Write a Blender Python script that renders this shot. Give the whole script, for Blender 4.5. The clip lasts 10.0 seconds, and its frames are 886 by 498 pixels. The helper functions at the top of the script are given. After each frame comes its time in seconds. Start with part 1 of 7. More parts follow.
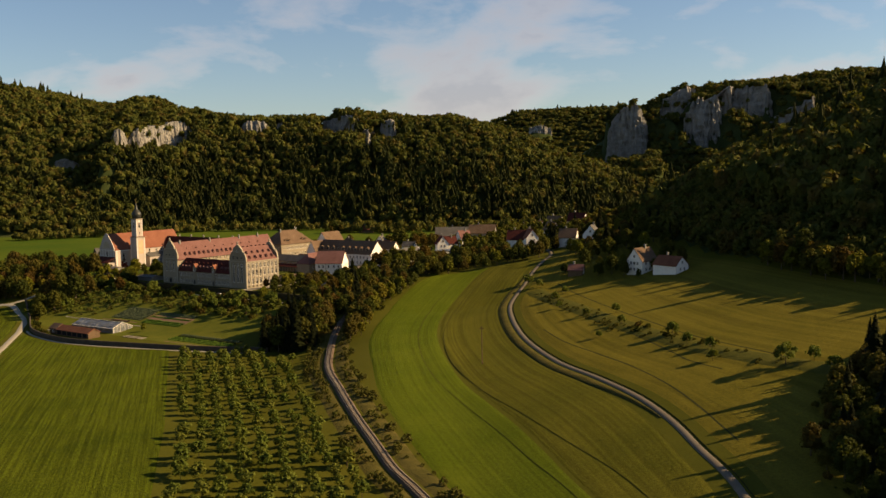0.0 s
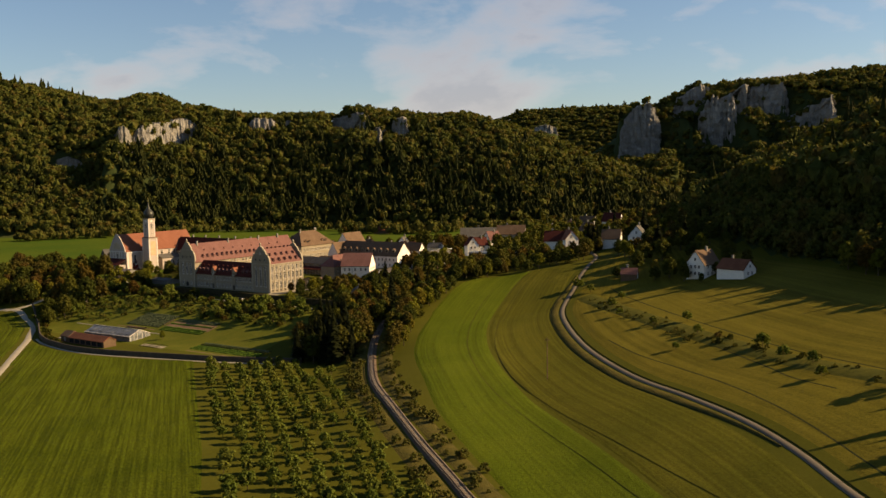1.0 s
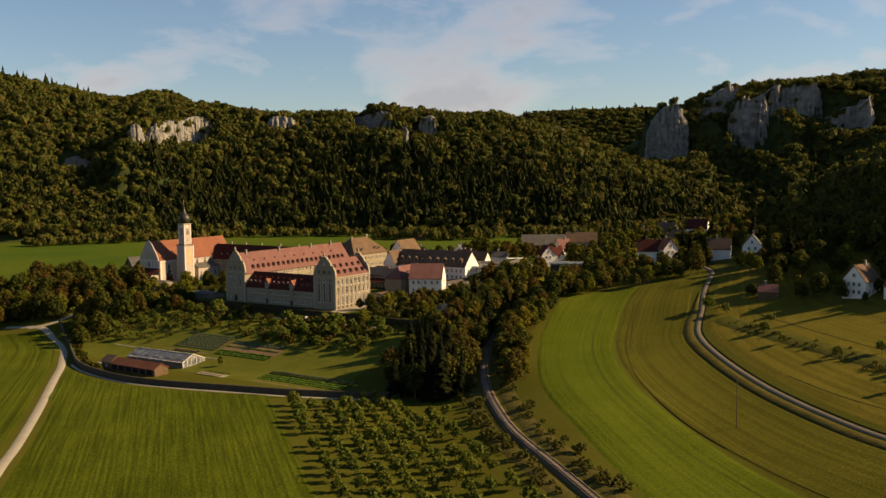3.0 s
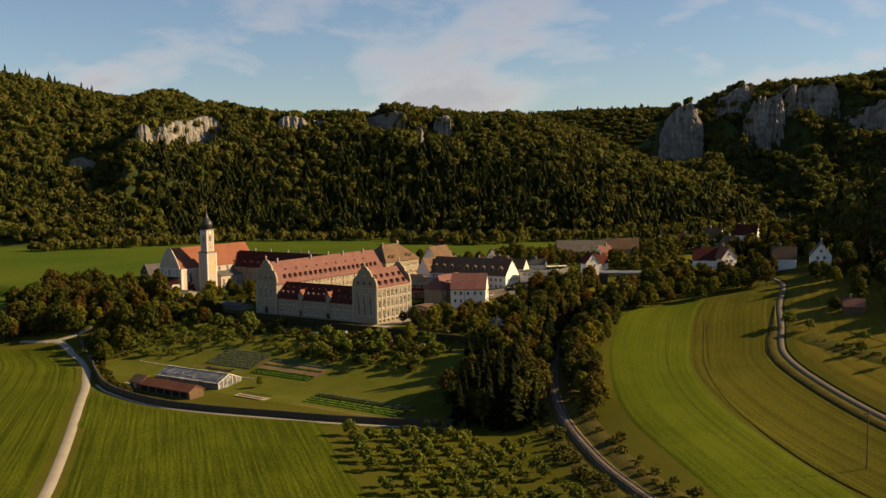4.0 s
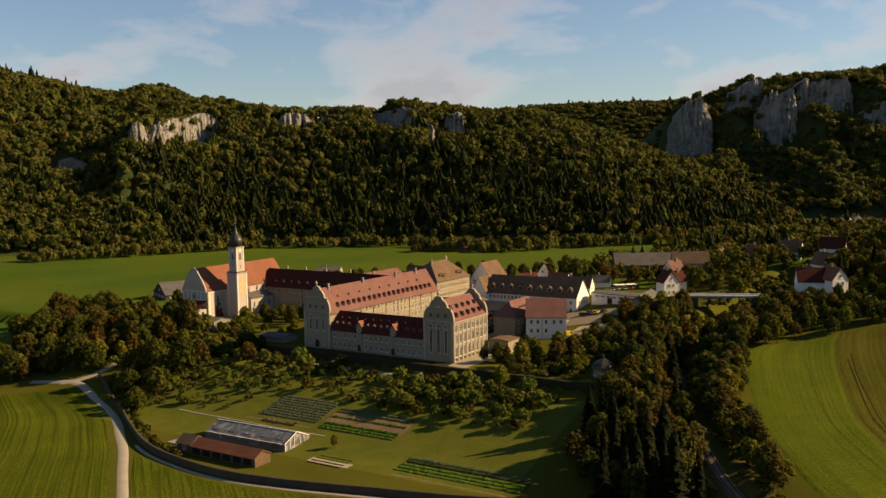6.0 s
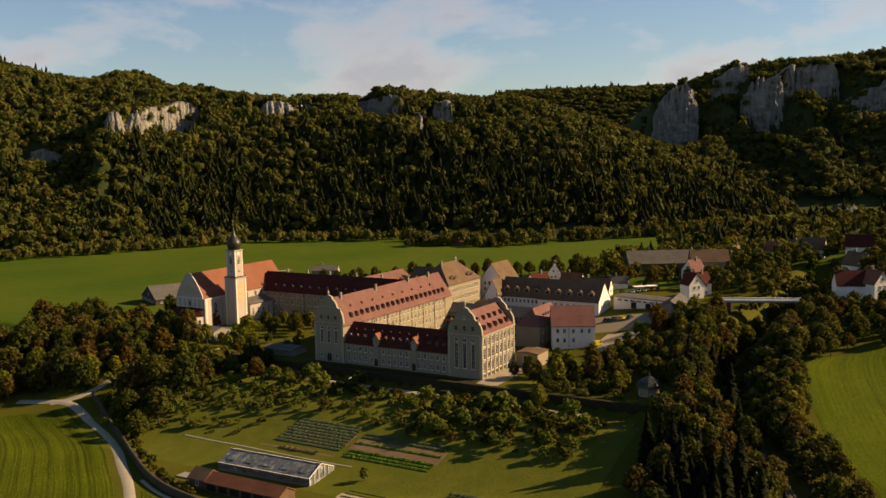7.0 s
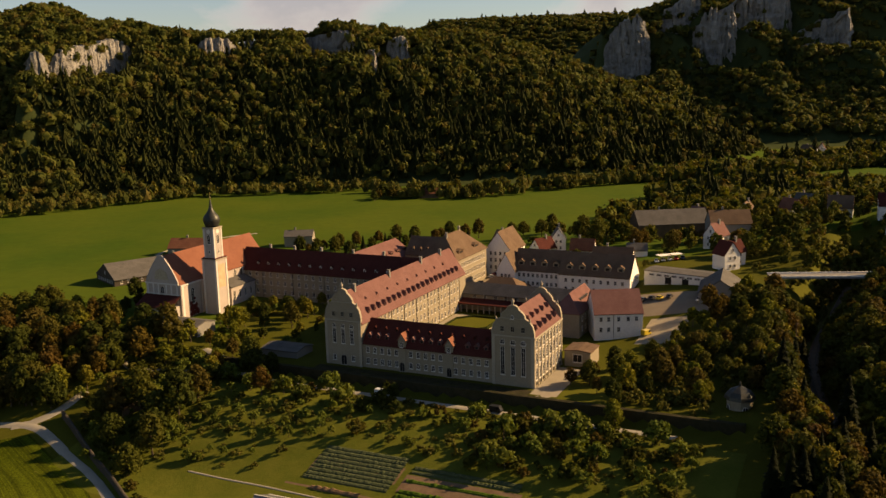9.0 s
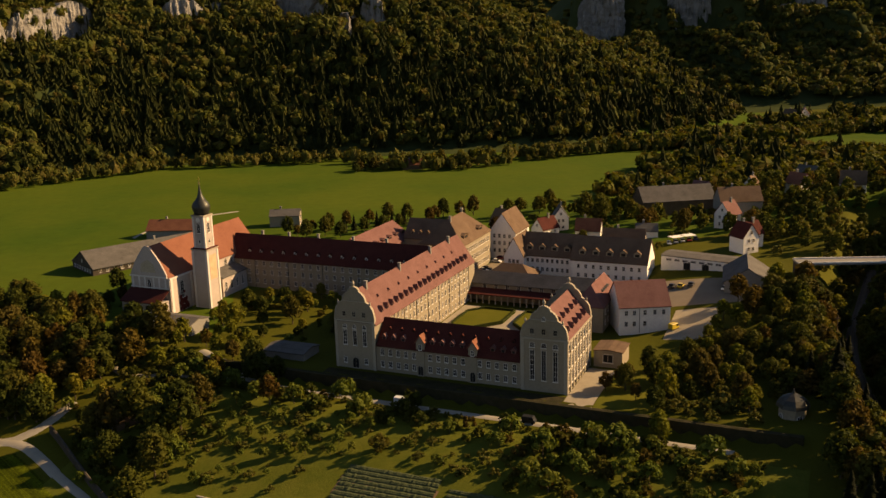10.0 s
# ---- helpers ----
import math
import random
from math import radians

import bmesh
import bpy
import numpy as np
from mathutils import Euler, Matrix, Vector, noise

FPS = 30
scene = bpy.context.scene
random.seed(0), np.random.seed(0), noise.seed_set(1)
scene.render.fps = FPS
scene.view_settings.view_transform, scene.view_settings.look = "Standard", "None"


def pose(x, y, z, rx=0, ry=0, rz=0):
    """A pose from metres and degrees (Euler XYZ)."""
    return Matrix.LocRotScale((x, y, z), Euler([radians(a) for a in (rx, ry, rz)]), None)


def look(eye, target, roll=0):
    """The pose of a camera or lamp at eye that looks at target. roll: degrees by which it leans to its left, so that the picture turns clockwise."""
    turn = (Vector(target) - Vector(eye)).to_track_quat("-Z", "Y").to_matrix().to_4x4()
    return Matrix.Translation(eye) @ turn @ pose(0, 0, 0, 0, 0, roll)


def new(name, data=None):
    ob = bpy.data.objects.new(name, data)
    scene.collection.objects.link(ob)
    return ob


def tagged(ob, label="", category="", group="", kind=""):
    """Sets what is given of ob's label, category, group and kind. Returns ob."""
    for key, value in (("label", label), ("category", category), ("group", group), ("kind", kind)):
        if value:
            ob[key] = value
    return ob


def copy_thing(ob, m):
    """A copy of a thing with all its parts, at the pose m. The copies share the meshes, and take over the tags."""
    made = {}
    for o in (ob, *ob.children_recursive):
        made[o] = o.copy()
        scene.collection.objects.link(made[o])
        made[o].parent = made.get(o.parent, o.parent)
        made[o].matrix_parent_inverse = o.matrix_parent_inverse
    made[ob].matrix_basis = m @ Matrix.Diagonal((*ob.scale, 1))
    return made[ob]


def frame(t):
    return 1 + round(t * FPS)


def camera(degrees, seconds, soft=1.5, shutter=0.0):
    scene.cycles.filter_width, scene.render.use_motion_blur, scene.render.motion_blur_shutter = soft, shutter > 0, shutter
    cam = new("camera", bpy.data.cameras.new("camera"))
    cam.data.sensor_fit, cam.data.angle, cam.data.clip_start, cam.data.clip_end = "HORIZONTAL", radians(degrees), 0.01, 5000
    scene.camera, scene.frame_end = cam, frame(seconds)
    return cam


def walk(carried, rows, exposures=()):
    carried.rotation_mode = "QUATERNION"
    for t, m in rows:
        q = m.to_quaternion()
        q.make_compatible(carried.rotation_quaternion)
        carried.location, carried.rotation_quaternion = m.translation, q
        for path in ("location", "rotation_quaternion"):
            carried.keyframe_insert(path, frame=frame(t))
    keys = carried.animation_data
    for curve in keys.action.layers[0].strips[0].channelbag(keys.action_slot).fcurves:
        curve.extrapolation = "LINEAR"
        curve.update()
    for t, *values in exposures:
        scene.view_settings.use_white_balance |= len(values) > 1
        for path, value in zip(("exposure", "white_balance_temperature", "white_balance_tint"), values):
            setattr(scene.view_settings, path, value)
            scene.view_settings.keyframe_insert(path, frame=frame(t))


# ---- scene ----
cam = camera(50.4, 10.0)
PATH = [
    (0, (2.97, -5.33, 79.31), (2.44, 94.31, 70.82), -1.13),
    (0.5, (-7.50, 11.02, 78.48), (-7.80, 110.67, 70.04), -1.12),
    (1, (-18.50, 27.05, 77.59), (-18.57, 126.69, 69.17), -1.05),
    (1.5, (-29.83, 42.73, 76.84), (-29.63, 142.39, 68.50), -0.96),
    (2, (-41.34, 58.10, 76.38), (-40.83, 157.76, 68.14), -0.89),
    (3.5, (-75.63, 102.50, 77.45), (-74.30, 202.17, 69.40), -0.77),
    (4, (-86.64, 116.88, 78.71), (-85.05, 216.54, 70.64), -0.77),
    (4.5, (-97.32, 131.12, 80.40), (-95.36, 230.77, 72.26), -0.78),
    (5, (-107.63, 145.28, 82.47), (-105.12, 244.90, 74.19), -0.81),
    (5.5, (-117.52, 159.38, 84.86), (-114.20, 258.96, 76.33), -0.86),
    (7, (-144.54, 201.66, 93.29), (-136.98, 300.80, 82.62), -1.11),
    (7.5, (-152.65, 215.76, 96.32), (-143.18, 314.58, 84.23), -1.22),
    (8, (-160.33, 229.84, 99.38), (-148.84, 328.21, 85.49), -1.34),
    (8.5, (-167.60, 243.84, 102.45), (-154.10, 341.63, 86.44), -1.46),
    (9, (-174.49, 257.68, 105.56), (-159.04, 354.77, 87.24), -1.55),
    (9.5, (-181.02, 271.26, 108.72), (-163.68, 367.56, 88.11), -1.62),
    (10, (-187.22, 284.41, 112.02), (-167.92, 379.86, 89.26), -1.65),
]
EXPOSURES = [(0, 1.0, 6950, 17), (5.5, 1.0, 6950, 17), (7.5, 1.0, 7100, 19), (10, 0.95, 7600, 23)]
walk(cam, [(t, look(eye, target, roll)) for t, eye, target, roll in PATH], EXPOSURES)

# ---- light and sky ----
SUN_AZ, SUN_EL = 2.0, 28.0   # degrees: azimuth from +x towards +y, height over the horizon
sun_way = Vector((math.cos(radians(SUN_EL)) * math.cos(radians(SUN_AZ)), math.cos(radians(SUN_EL)) * math.sin(radians(SUN_AZ)), math.sin(radians(SUN_EL))))
sun = new("sun", bpy.data.lights.new("sun", "SUN"))
sun.data.energy, sun.data.angle, sun.data.color = 5.0, radians(0.6), (1.0, 0.77, 0.44)
sun.matrix_world = look((0, 0, 600), Vector((0, 0, 600)) - sun_way)

world = bpy.data.worlds.new("world")
scene.world = world
world.use_nodes = True
wn, wl = world.node_tree.nodes, world.node_tree.links
bg = wn["Background"]
sky = wn.new("ShaderNodeTexSky")
sky.sky_type, sky.sun_disc = "NISHITA", False
sky.sun_elevation, sky.sun_rotation = radians(SUN_EL), radians(90 - SUN_AZ)
sky.air_density, sky.dust_density, sky.ozone_density = 1.0, 0.35, 2.5
# broken cloud on a flat layer: it closes up towards the horizon and thins overhead
wc = wn.new("ShaderNodeTexCoord")
wsep = wn.new("ShaderNodeSeparateXYZ")
wl.new(wc.outputs["Generated"], wsep.inputs["Vector"])


def wmath(op, a, b):
    q = wn.new("ShaderNodeMath")
    q.operation = op
    for sock, v in zip(q.inputs, (a, b)):
        if isinstance(v, (int, float)):
            sock.default_value = v
        else:
            wl.new(v, sock)
    return q.outputs[0]


wup = wmath("MAXIMUM", wsep.outputs["Z"], 0.0)
wmap = wn.new("ShaderNodeMapping")
wmap.inputs["Scale"].default_value = (1.0, 1.0, 2.3)
wmap.inputs["Location"].default_value = (0.62, 0.2, 0.35)
wl.new(wc.outputs["Generated"], wmap.inputs["Vector"])
wz = wn.new("ShaderNodeTexNoise")
wz.inputs["Scale"].default_value, wz.inputs["Detail"].default_value, wz.inputs["Roughness"].default_value, wz.inputs["Distortion"].default_value = 5.2, 9, 0.56, 0.25
wl.new(wmap.outputs["Vector"], wz.inputs["Vector"])
wr = wn.new("ShaderNodeValToRGB")
wr.color_ramp.elements[0].position, wr.color_ramp.elements[1].position = 0.48, 0.63
wl.new(wz.outputs["Fac"], wr.inputs["Fac"])
wfall = wn.new("ShaderNodeMapRange")
wfall.inputs["From Min"].default_value, wfall.inputs["From Max"].default_value = 0.0, 0.45
wfall.inputs["To Min"].default_value, wfall.inputs["To Max"].default_value = 0.8, 0.0
wl.new(wup, wfall.inputs["Value"])
wx = wn.new("ShaderNodeMix")
wx.data_type = "RGBA"
# lit tops and greyer undersides
wtone = wn.new("ShaderNodeValToRGB")
wtone.color_ramp.elements[0].position, wtone.color_ramp.elements[1].position = 0.52, 0.68
wtone.color_ramp.elements[0].color, wtone.color_ramp.elements[1].color = (7.4, 7.0, 6.8, 1), (4.7, 4.6, 4.9, 1)
wl.new(wz.outputs["Fac"], wtone.inputs["Fac"])
wl.new(wtone.outputs["Color"], wx.inputs[7])
wl.new(wmath("MULTIPLY", wr.outputs["Color"], wfall.outputs["Result"]), wx.inputs[0])
wtint = wn.new("ShaderNodeMix")
wtint.data_type, wtint.blend_type = "RGBA", "MULTIPLY"
wtint.inputs[0].default_value, wtint.inputs[7].default_value = 1.0, (0.94, 1.02, 1.06, 1)
wl.new(sky.outputs["Color"], wtint.inputs[6])
wl.new(wtint.outputs[2], wx.inputs[6])
wl.new(wx.outputs[2], bg.inputs["Color"])
bg.inputs["Strength"].default_value = 0.05


# ---- materials ----
def material(name, rough=0.9, metal=0.0, spec=0.3):
    m = bpy.data.materials.new(name)
    m.use_nodes = True
    b = m.node_tree.nodes["Principled BSDF"]
    b.inputs["Roughness"].default_value, b.inputs["Metallic"].default_value = rough, metal
    b.inputs["Specular IOR Level"].default_value = spec
    return m, m.node_tree.nodes, m.node_tree.links, b


def ramp(n, stops):
    r = n.new("ShaderNodeValToRGB")
    e = r.color_ramp.elements
    while len(e) < len(stops):
        e.new(0.5)
    for k, (p, c) in zip(e, stops):
        k.position, k.color = p, (*c, 1)
    return r


def noisy(n, l, scale, detail=5, rough=0.6, source=None, stretch=None):
    t = n.new("ShaderNodeTexNoise")
    t.inputs["Scale"].default_value, t.inputs["Detail"].default_value, t.inputs["Roughness"].default_value = scale, detail, rough
    c = source
    if c is None:
        c = n.new("ShaderNodeNewGeometry").outputs["Position"]
    if stretch:
        mp = n.new("ShaderNodeMapping")
        mp.inputs["Scale"].default_value = stretch
        l.new(c, mp.inputs["Vector"])
        c = mp.outputs["Vector"]
    l.new(c, t.inputs["Vector"])
    return t.outputs["Fac"]


def mixed(n, l, fac, a, b, mode="MIX"):
    x = n.new("ShaderNodeMix")
    x.data_type, x.blend_type = "RGBA", mode
    for sock, v in ((0, fac), (6, a), (7, b)):
        if isinstance(v, (int, float)):
            x.inputs[sock].default_value = v
        elif isinstance(v, tuple):
            x.inputs[sock].default_value = (*v, 1)
        else:
            l.new(v, x.inputs[sock])
    return x.outputs[2]


def bumped(n, l, b, height, strength, dist):
    k = n.new("ShaderNodeBump")
    k.inputs["Strength"].default_value, k.inputs["Distance"].default_value = strength, dist
    l.new(height, k.inputs["Height"])
    l.new(k.outputs["Normal"], b.inputs["Normal"])


def surface(name, dark, light, scale, rough=0.9, fine=8.0, bump=0.4, dist=0.05, spec=0.06, metal=0.0, random_tint=0.0):
    """Two scales of noise between two colours, with a fine relief."""
    m, n, l, b = material(name, rough, metal, spec)
    big = noisy(n, l, scale, 4)
    small = noisy(n, l, scale * fine, 6, 0.7)
    r1 = ramp(n, [(0.3, dark), (0.7, light)])
    l.new(big, r1.inputs["Fac"])
    mid = tuple((p + q) / 2 for p, q in zip(dark, light))
    r2 = ramp(n, [(0.3, tuple(c * 0.72 for c in mid)), (0.72, tuple(min(1, c * 1.25) for c in mid))])
    l.new(small, r2.inputs["Fac"])
    col = mixed(n, l, 0.45, r1.outputs["Color"], r2.outputs["Color"])
    if random_tint:
        o = n.new("ShaderNodeObjectInfo")
        r3 = ramp(n, [(0, (1 - random_tint,) * 3), (1, (1, 1, 1))])
        l.new(o.outputs["Random"], r3.inputs["Fac"])
        col = mixed(n, l, 1.0, col, r3.outputs["Color"], "MULTIPLY")
    l.new(col, b.inputs["Base Color"])
    if bump:
        bumped(n, l, b, small, bump, dist)
    return m


def foliage(name, colours, island=False, scale=0.5, crown=0.0, relief=0.0):
    """Leaves: colour by tree (object, island or, with crown, by patches of that size) and by patch."""
    m, n, l, b = material(name, 0.8, 0, 0.06)
    if crown:
        st = n.new("ShaderNodeMapRange")
        st.inputs["From Min"].default_value, st.inputs["From Max"].default_value = 0.3, 0.7
        l.new(noisy(n, l, 1 / crown, 1, 0.3), st.inputs["Value"])
        rnd = st.outputs["Result"]
    elif island:
        rnd = n.new("ShaderNodeNewGeometry").outputs["Random Per Island"]
    else:
        rnd = n.new("ShaderNodeObjectInfo").outputs["Random"]
    k = len(colours) - 1
    r = ramp(n, [(i / k, c) for i, c in enumerate(colours)])
    l.new(rnd, r.inputs["Fac"])
    patch = noisy(n, l, scale, 3)
    r2 = ramp(n, [(0.3, (0.74, 0.74, 0.7)), (0.7, (1.18, 1.15, 1.08))])
    l.new(patch, r2.inputs["Fac"])
    col = mixed(n, l, 1.0, r.outputs["Color"], r2.outputs["Color"], "MULTIPLY")
    l.new(col, b.inputs["Base Color"])
    if relief:
        bumped(n, l, b, noisy(n, l, 0.9, 4, 0.65), 1.0, relief)
    tr = n.new("ShaderNodeBsdfTranslucent")
    l.new(mixed(n, l, 1.0, col, (1.3, 1.25, 0.6), "MULTIPLY"), tr.inputs["Color"])
    ms = n.new("ShaderNodeMixShader")
    ms.inputs["Fac"].default_value = 0.28
    l.new(b.outputs["BSDF"], ms.inputs[1])
    l.new(tr.outputs["BSDF"], ms.inputs[2])
    l.new(ms.outputs["Shader"], n["Material Output"].inputs["Surface"])
    return m


def roofing(name, dark, light, course=0.36):
    """Clay tiles: rows down the slope as a fine relief, patches of lichen and age."""
    m, n, l, b = material(name, 0.9, 0, 0.08)
    geo = n.new("ShaderNodeNewGeometry")
    w = n.new("ShaderNodeTexWave")
    w.bands_direction, w.wave_profile = "Z", "SAW"
    w.inputs["Scale"].default_value, w.inputs["Distortion"].default_value = 0.314 / course, 0.6
    l.new(geo.outputs["Position"], w.inputs["Vector"])
    big = noisy(n, l, 0.25, 5)
    fine = noisy(n, l, 3.0, 6, 0.75)
    r1 = ramp(n, [(0.3, dark), (0.72, light)])
    l.new(big, r1.inputs["Fac"])
    r2 = ramp(n, [(0.3, tuple(c * 0.6 for c in dark)), (0.75, tuple(min(1, c * 1.3) for c in light))])
    l.new(fine, r2.inputs["Fac"])
    col = mixed(n, l, 0.4, r1.outputs["Color"], r2.outputs["Color"])
    rr = ramp(n, [(0.0, (0.75, 0.75, 0.75)), (0.25, (1, 1, 1))])
    l.new(w.outputs["Fac"], rr.inputs["Fac"])
    col = mixed(n, l, 0.7, col, rr.outputs["Color"], "MULTIPLY")
    l.new(col, b.inputs["Base Color"])
    bumped(n, l, b, w.outputs["Fac"], 0.5, 0.05)
    return m


GRASS = surface("meadow_grass", (0.0473, 0.0511, 0.0052), (0.0788, 0.0739, 0.0096), 0.03, fine=40, bump=0.5, dist=0.1, spec=0.02)
FAR_MEADOW = surface("green_far_meadow", (0.028, 0.062, 0.006), (0.076, 0.092, 0.009), 0.012, fine=14, bump=0.3, spec=0.02)
FOREST_FLOOR = surface("forest_floor", (0.020, 0.030, 0.008), (0.05, 0.06, 0.02), 0.05, fine=10, spec=0.02)
GRAVEL = surface("pale_gravel", (0.2287, 0.2014, 0.1470), (0.3153, 0.2831, 0.2176), 0.2, fine=20, bump=0.3)
ASPHALT = surface("worn_asphalt", (0.105, 0.085, 0.060), (0.155, 0.130, 0.094), 0.15, fine=20, bump=0.2)
BALLAST = surface("track_ballast", (0.0810, 0.0554, 0.0351), (0.1553, 0.1107, 0.0716), 0.4, fine=12, bump=0.8, dist=0.1)
RUT = surface("worn_wheel_track", (0.030, 0.034, 0.007), (0.062, 0.058, 0.012), 0.5, bump=0.6, dist=0.1, spec=0.02)
SLEEPER = surface("concrete_sleeper", (0.19, 0.16, 0.125), (0.28, 0.24, 0.19), 1.0)
RAIL = surface("rusty_rail", (0.035, 0.024, 0.017), (0.07, 0.05, 0.036), 2.0, rough=0.6, metal=0.3)
SOIL = surface("bare_soil", (0.10, 0.062, 0.034), (0.19, 0.125, 0.07), 0.3, bump=0.8, dist=0.1)
BAND = surface("unmown_grass", (0.0450, 0.0499, 0.0087), (0.0945, 0.0843, 0.0157), 0.3, fine=7, bump=1.0, dist=0.2, spec=0.02)
ROUGH = surface("rough_verge_grass", (0.036, 0.038, 0.008), (0.105, 0.082, 0.022), 0.22, fine=7, bump=1.0, dist=0.2, spec=0.02)
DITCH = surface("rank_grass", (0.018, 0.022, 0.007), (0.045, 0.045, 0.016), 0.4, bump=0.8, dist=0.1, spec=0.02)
ROCK_N = surface("limestone", (0.1117, 0.1013, 0.0838), (0.3272, 0.3063, 0.2651), 0.07, fine=5, bump=1.0, dist=1.5)
PAVING = surface("pale_paving", (0.2295, 0.1913, 0.1318), (0.3060, 0.2635, 0.1870), 0.3, fine=10, bump=0.2)
YARD = surface("yard_asphalt", (0.165, 0.130, 0.085), (0.235, 0.188, 0.130), 0.15, fine=14, bump=0.2)
HEDGE = surface("clipped_hedge", (0.016, 0.022, 0.006), (0.035, 0.042, 0.010), 1.2, fine=5, bump=1.0, dist=0.15, spec=0.02)
CABBAGE = surface("grey_green_leaves", (0.040, 0.052, 0.020), (0.085, 0.095, 0.045), 1.4, fine=4, bump=1.0, dist=0.2, spec=0.02)
LETTUCE = surface("bright_green_leaves", (0.040, 0.075, 0.008), (0.075, 0.115, 0.014), 1.4, fine=4, bump=1.0, dist=0.2, spec=0.02)
LAWN = surface("mown_lawn", (0.0670, 0.0722, 0.0078), (0.0994, 0.0939, 0.0130), 0.1, fine=20, bump=0.3, spec=0.02)
RUBBER_AND_BAY_SHADE = surface("black_rubber_and_bay_shade", (0.012, 0.012, 0.012), (0.022, 0.022, 0.022), 4.0)
# ivy of the retaining wall; also the painted shade on the terrace strip
IVY_AND_SHADE = surface("ivy_stone_and_terrace_shade", (0.018, 0.020, 0.007), (0.055, 0.045, 0.026), 0.5, fine=6, bump=1.0, dist=0.2, spec=0.02)
STONE_WALL = surface("old_stone_wall", (0.0432, 0.0346, 0.0245), (0.0936, 0.0756, 0.0540), 0.4, fine=6, bump=0.8)
PLASTER = surface("cream_plaster", (0.2193, 0.1800, 0.1185), (0.2724, 0.2285, 0.1585), 0.12, fine=14, bump=0.15)
PLASTER_W = surface("white_plaster", (0.6496, 0.6048, 0.5152), (0.7840, 0.7392, 0.6496), 0.12, fine=14, bump=0.15)
PLASTER_C = surface("pale_church_plaster", (0.3360, 0.2808, 0.2320), (0.4200, 0.3549, 0.2960), 0.12, fine=14, bump=0.15)
PLASTER_G = surface("grey_plaster", (0.1632, 0.1521, 0.1309), (0.2287, 0.2125, 0.1793), 0.12, fine=14, bump=0.15)
TRIM_W = surface("white_painted_trim", (0.50, 0.45, 0.38), (0.60, 0.55, 0.47), 0.3, bump=0.1)
PILASTER = surface("pale_stone_trim", (0.2834, 0.2405, 0.1701), (0.3310, 0.2880, 0.2123), 0.3, bump=0.1)
TILE = roofing("red_clay_tiles", (0.1208, 0.0557, 0.0459), (0.1855, 0.0935, 0.0778))
TILE_CHURCH = roofing("orange_clay_tiles", (0.165, 0.062, 0.035), (0.228, 0.092, 0.054))
# on the abbey wings the dark tone paints the shade of their front slopes
TILE_DARK_AND_SHADED = roofing("dark_and_shaded_red_tiles", (0.050, 0.013, 0.010), (0.085, 0.024, 0.017))
TILE_BROWN = roofing("brown_weathered_tiles", (0.088, 0.053, 0.032), (0.158, 0.104, 0.064))
TILE_RUST = roofing("rusty_brown_tiles", (0.105, 0.040, 0.022), (0.19, 0.080, 0.044))
SLATE = roofing("grey_roofing", (0.064, 0.059, 0.051), (0.128, 0.118, 0.102), 0.5)
COPPER = surface("dark_copper_dome", (0.035, 0.035, 0.030), (0.075, 0.075, 0.062), 0.6, rough=0.45, metal=0.5)
TIMBER = surface("weathered_timber", (0.07, 0.045, 0.025), (0.15, 0.10, 0.06), 0.6)
IRON = surface("dark_iron", (0.03, 0.028, 0.025), (0.06, 0.055, 0.05), 2.0, rough=0.5, metal=0.5)
GILT = surface("gilded_metal", (0.6, 0.42, 0.12), (0.8, 0.6, 0.2), 2.0, rough=0.3, metal=1.0)
FRAME_W = surface("painted_window_frame", (0.55, 0.50, 0.42), (0.68, 0.63, 0.54), 1.0, bump=0)
BARK = surface("bark", (0.05, 0.038, 0.024), (0.11, 0.085, 0.055), 1.5)
GLASS, _n, _l, _b = material("window_glass", 0.3, 0, 0.1)
_b.inputs["Base Color"].default_value = (0.014, 0.014, 0.014, 1)
LEAF = foliage("leaves_green", [(0.0329, 0.0416, 0.0067), (0.0454, 0.0531, 0.0080), (0.0595, 0.0633, 0.0089), (0.0673, 0.0618, 0.0103), (0.0721, 0.0503, 0.0112)])
LEAF_LIGHT = foliage("leaves_light_green", [(0.0905, 0.0999, 0.0097), (0.1172, 0.1150, 0.0120), (0.1333, 0.1123, 0.0142)])
LEAF_AUTUMN = foliage("leaves_autumn", [(0.0710, 0.0421, 0.0084), (0.0835, 0.0599, 0.0097), (0.0585, 0.0340, 0.0084)])
LEAF_ORCHARD = foliage("leaves_orchard", [(0.0715, 0.0949, 0.0143), (0.0906, 0.1110, 0.0167), (0.1073, 0.1157, 0.0190)])
NEEDLE = foliage("needles_dark", [(0.0099, 0.0130, 0.0040), (0.0143, 0.0180, 0.0050), (0.0198, 0.0230, 0.0060)])
F_LEAF = foliage("forest_leaves", [(0.0390, 0.0495, 0.0097), (0.0531, 0.0622, 0.0122), (0.0688, 0.0760, 0.0148), (0.0883, 0.0898, 0.0174), (0.0726, 0.0645, 0.0148), (0.0883, 0.0690, 0.0159)], crown=9.0, scale=0.4)
F_VILLAGE = foliage("village_leaves", [(0.0434, 0.0543, 0.0078), (0.0624, 0.0713, 0.0094), (0.0815, 0.0837, 0.0110), (0.0903, 0.0805, 0.0125), (0.0954, 0.0651, 0.0133)], crown=9.0, scale=0.4)
F_NEEDLE = foliage("forest_needles", [(0.0189, 0.0248, 0.0062), (0.0276, 0.0326, 0.0072), (0.0387, 0.0429, 0.0090)], island=True, scale=0.05)
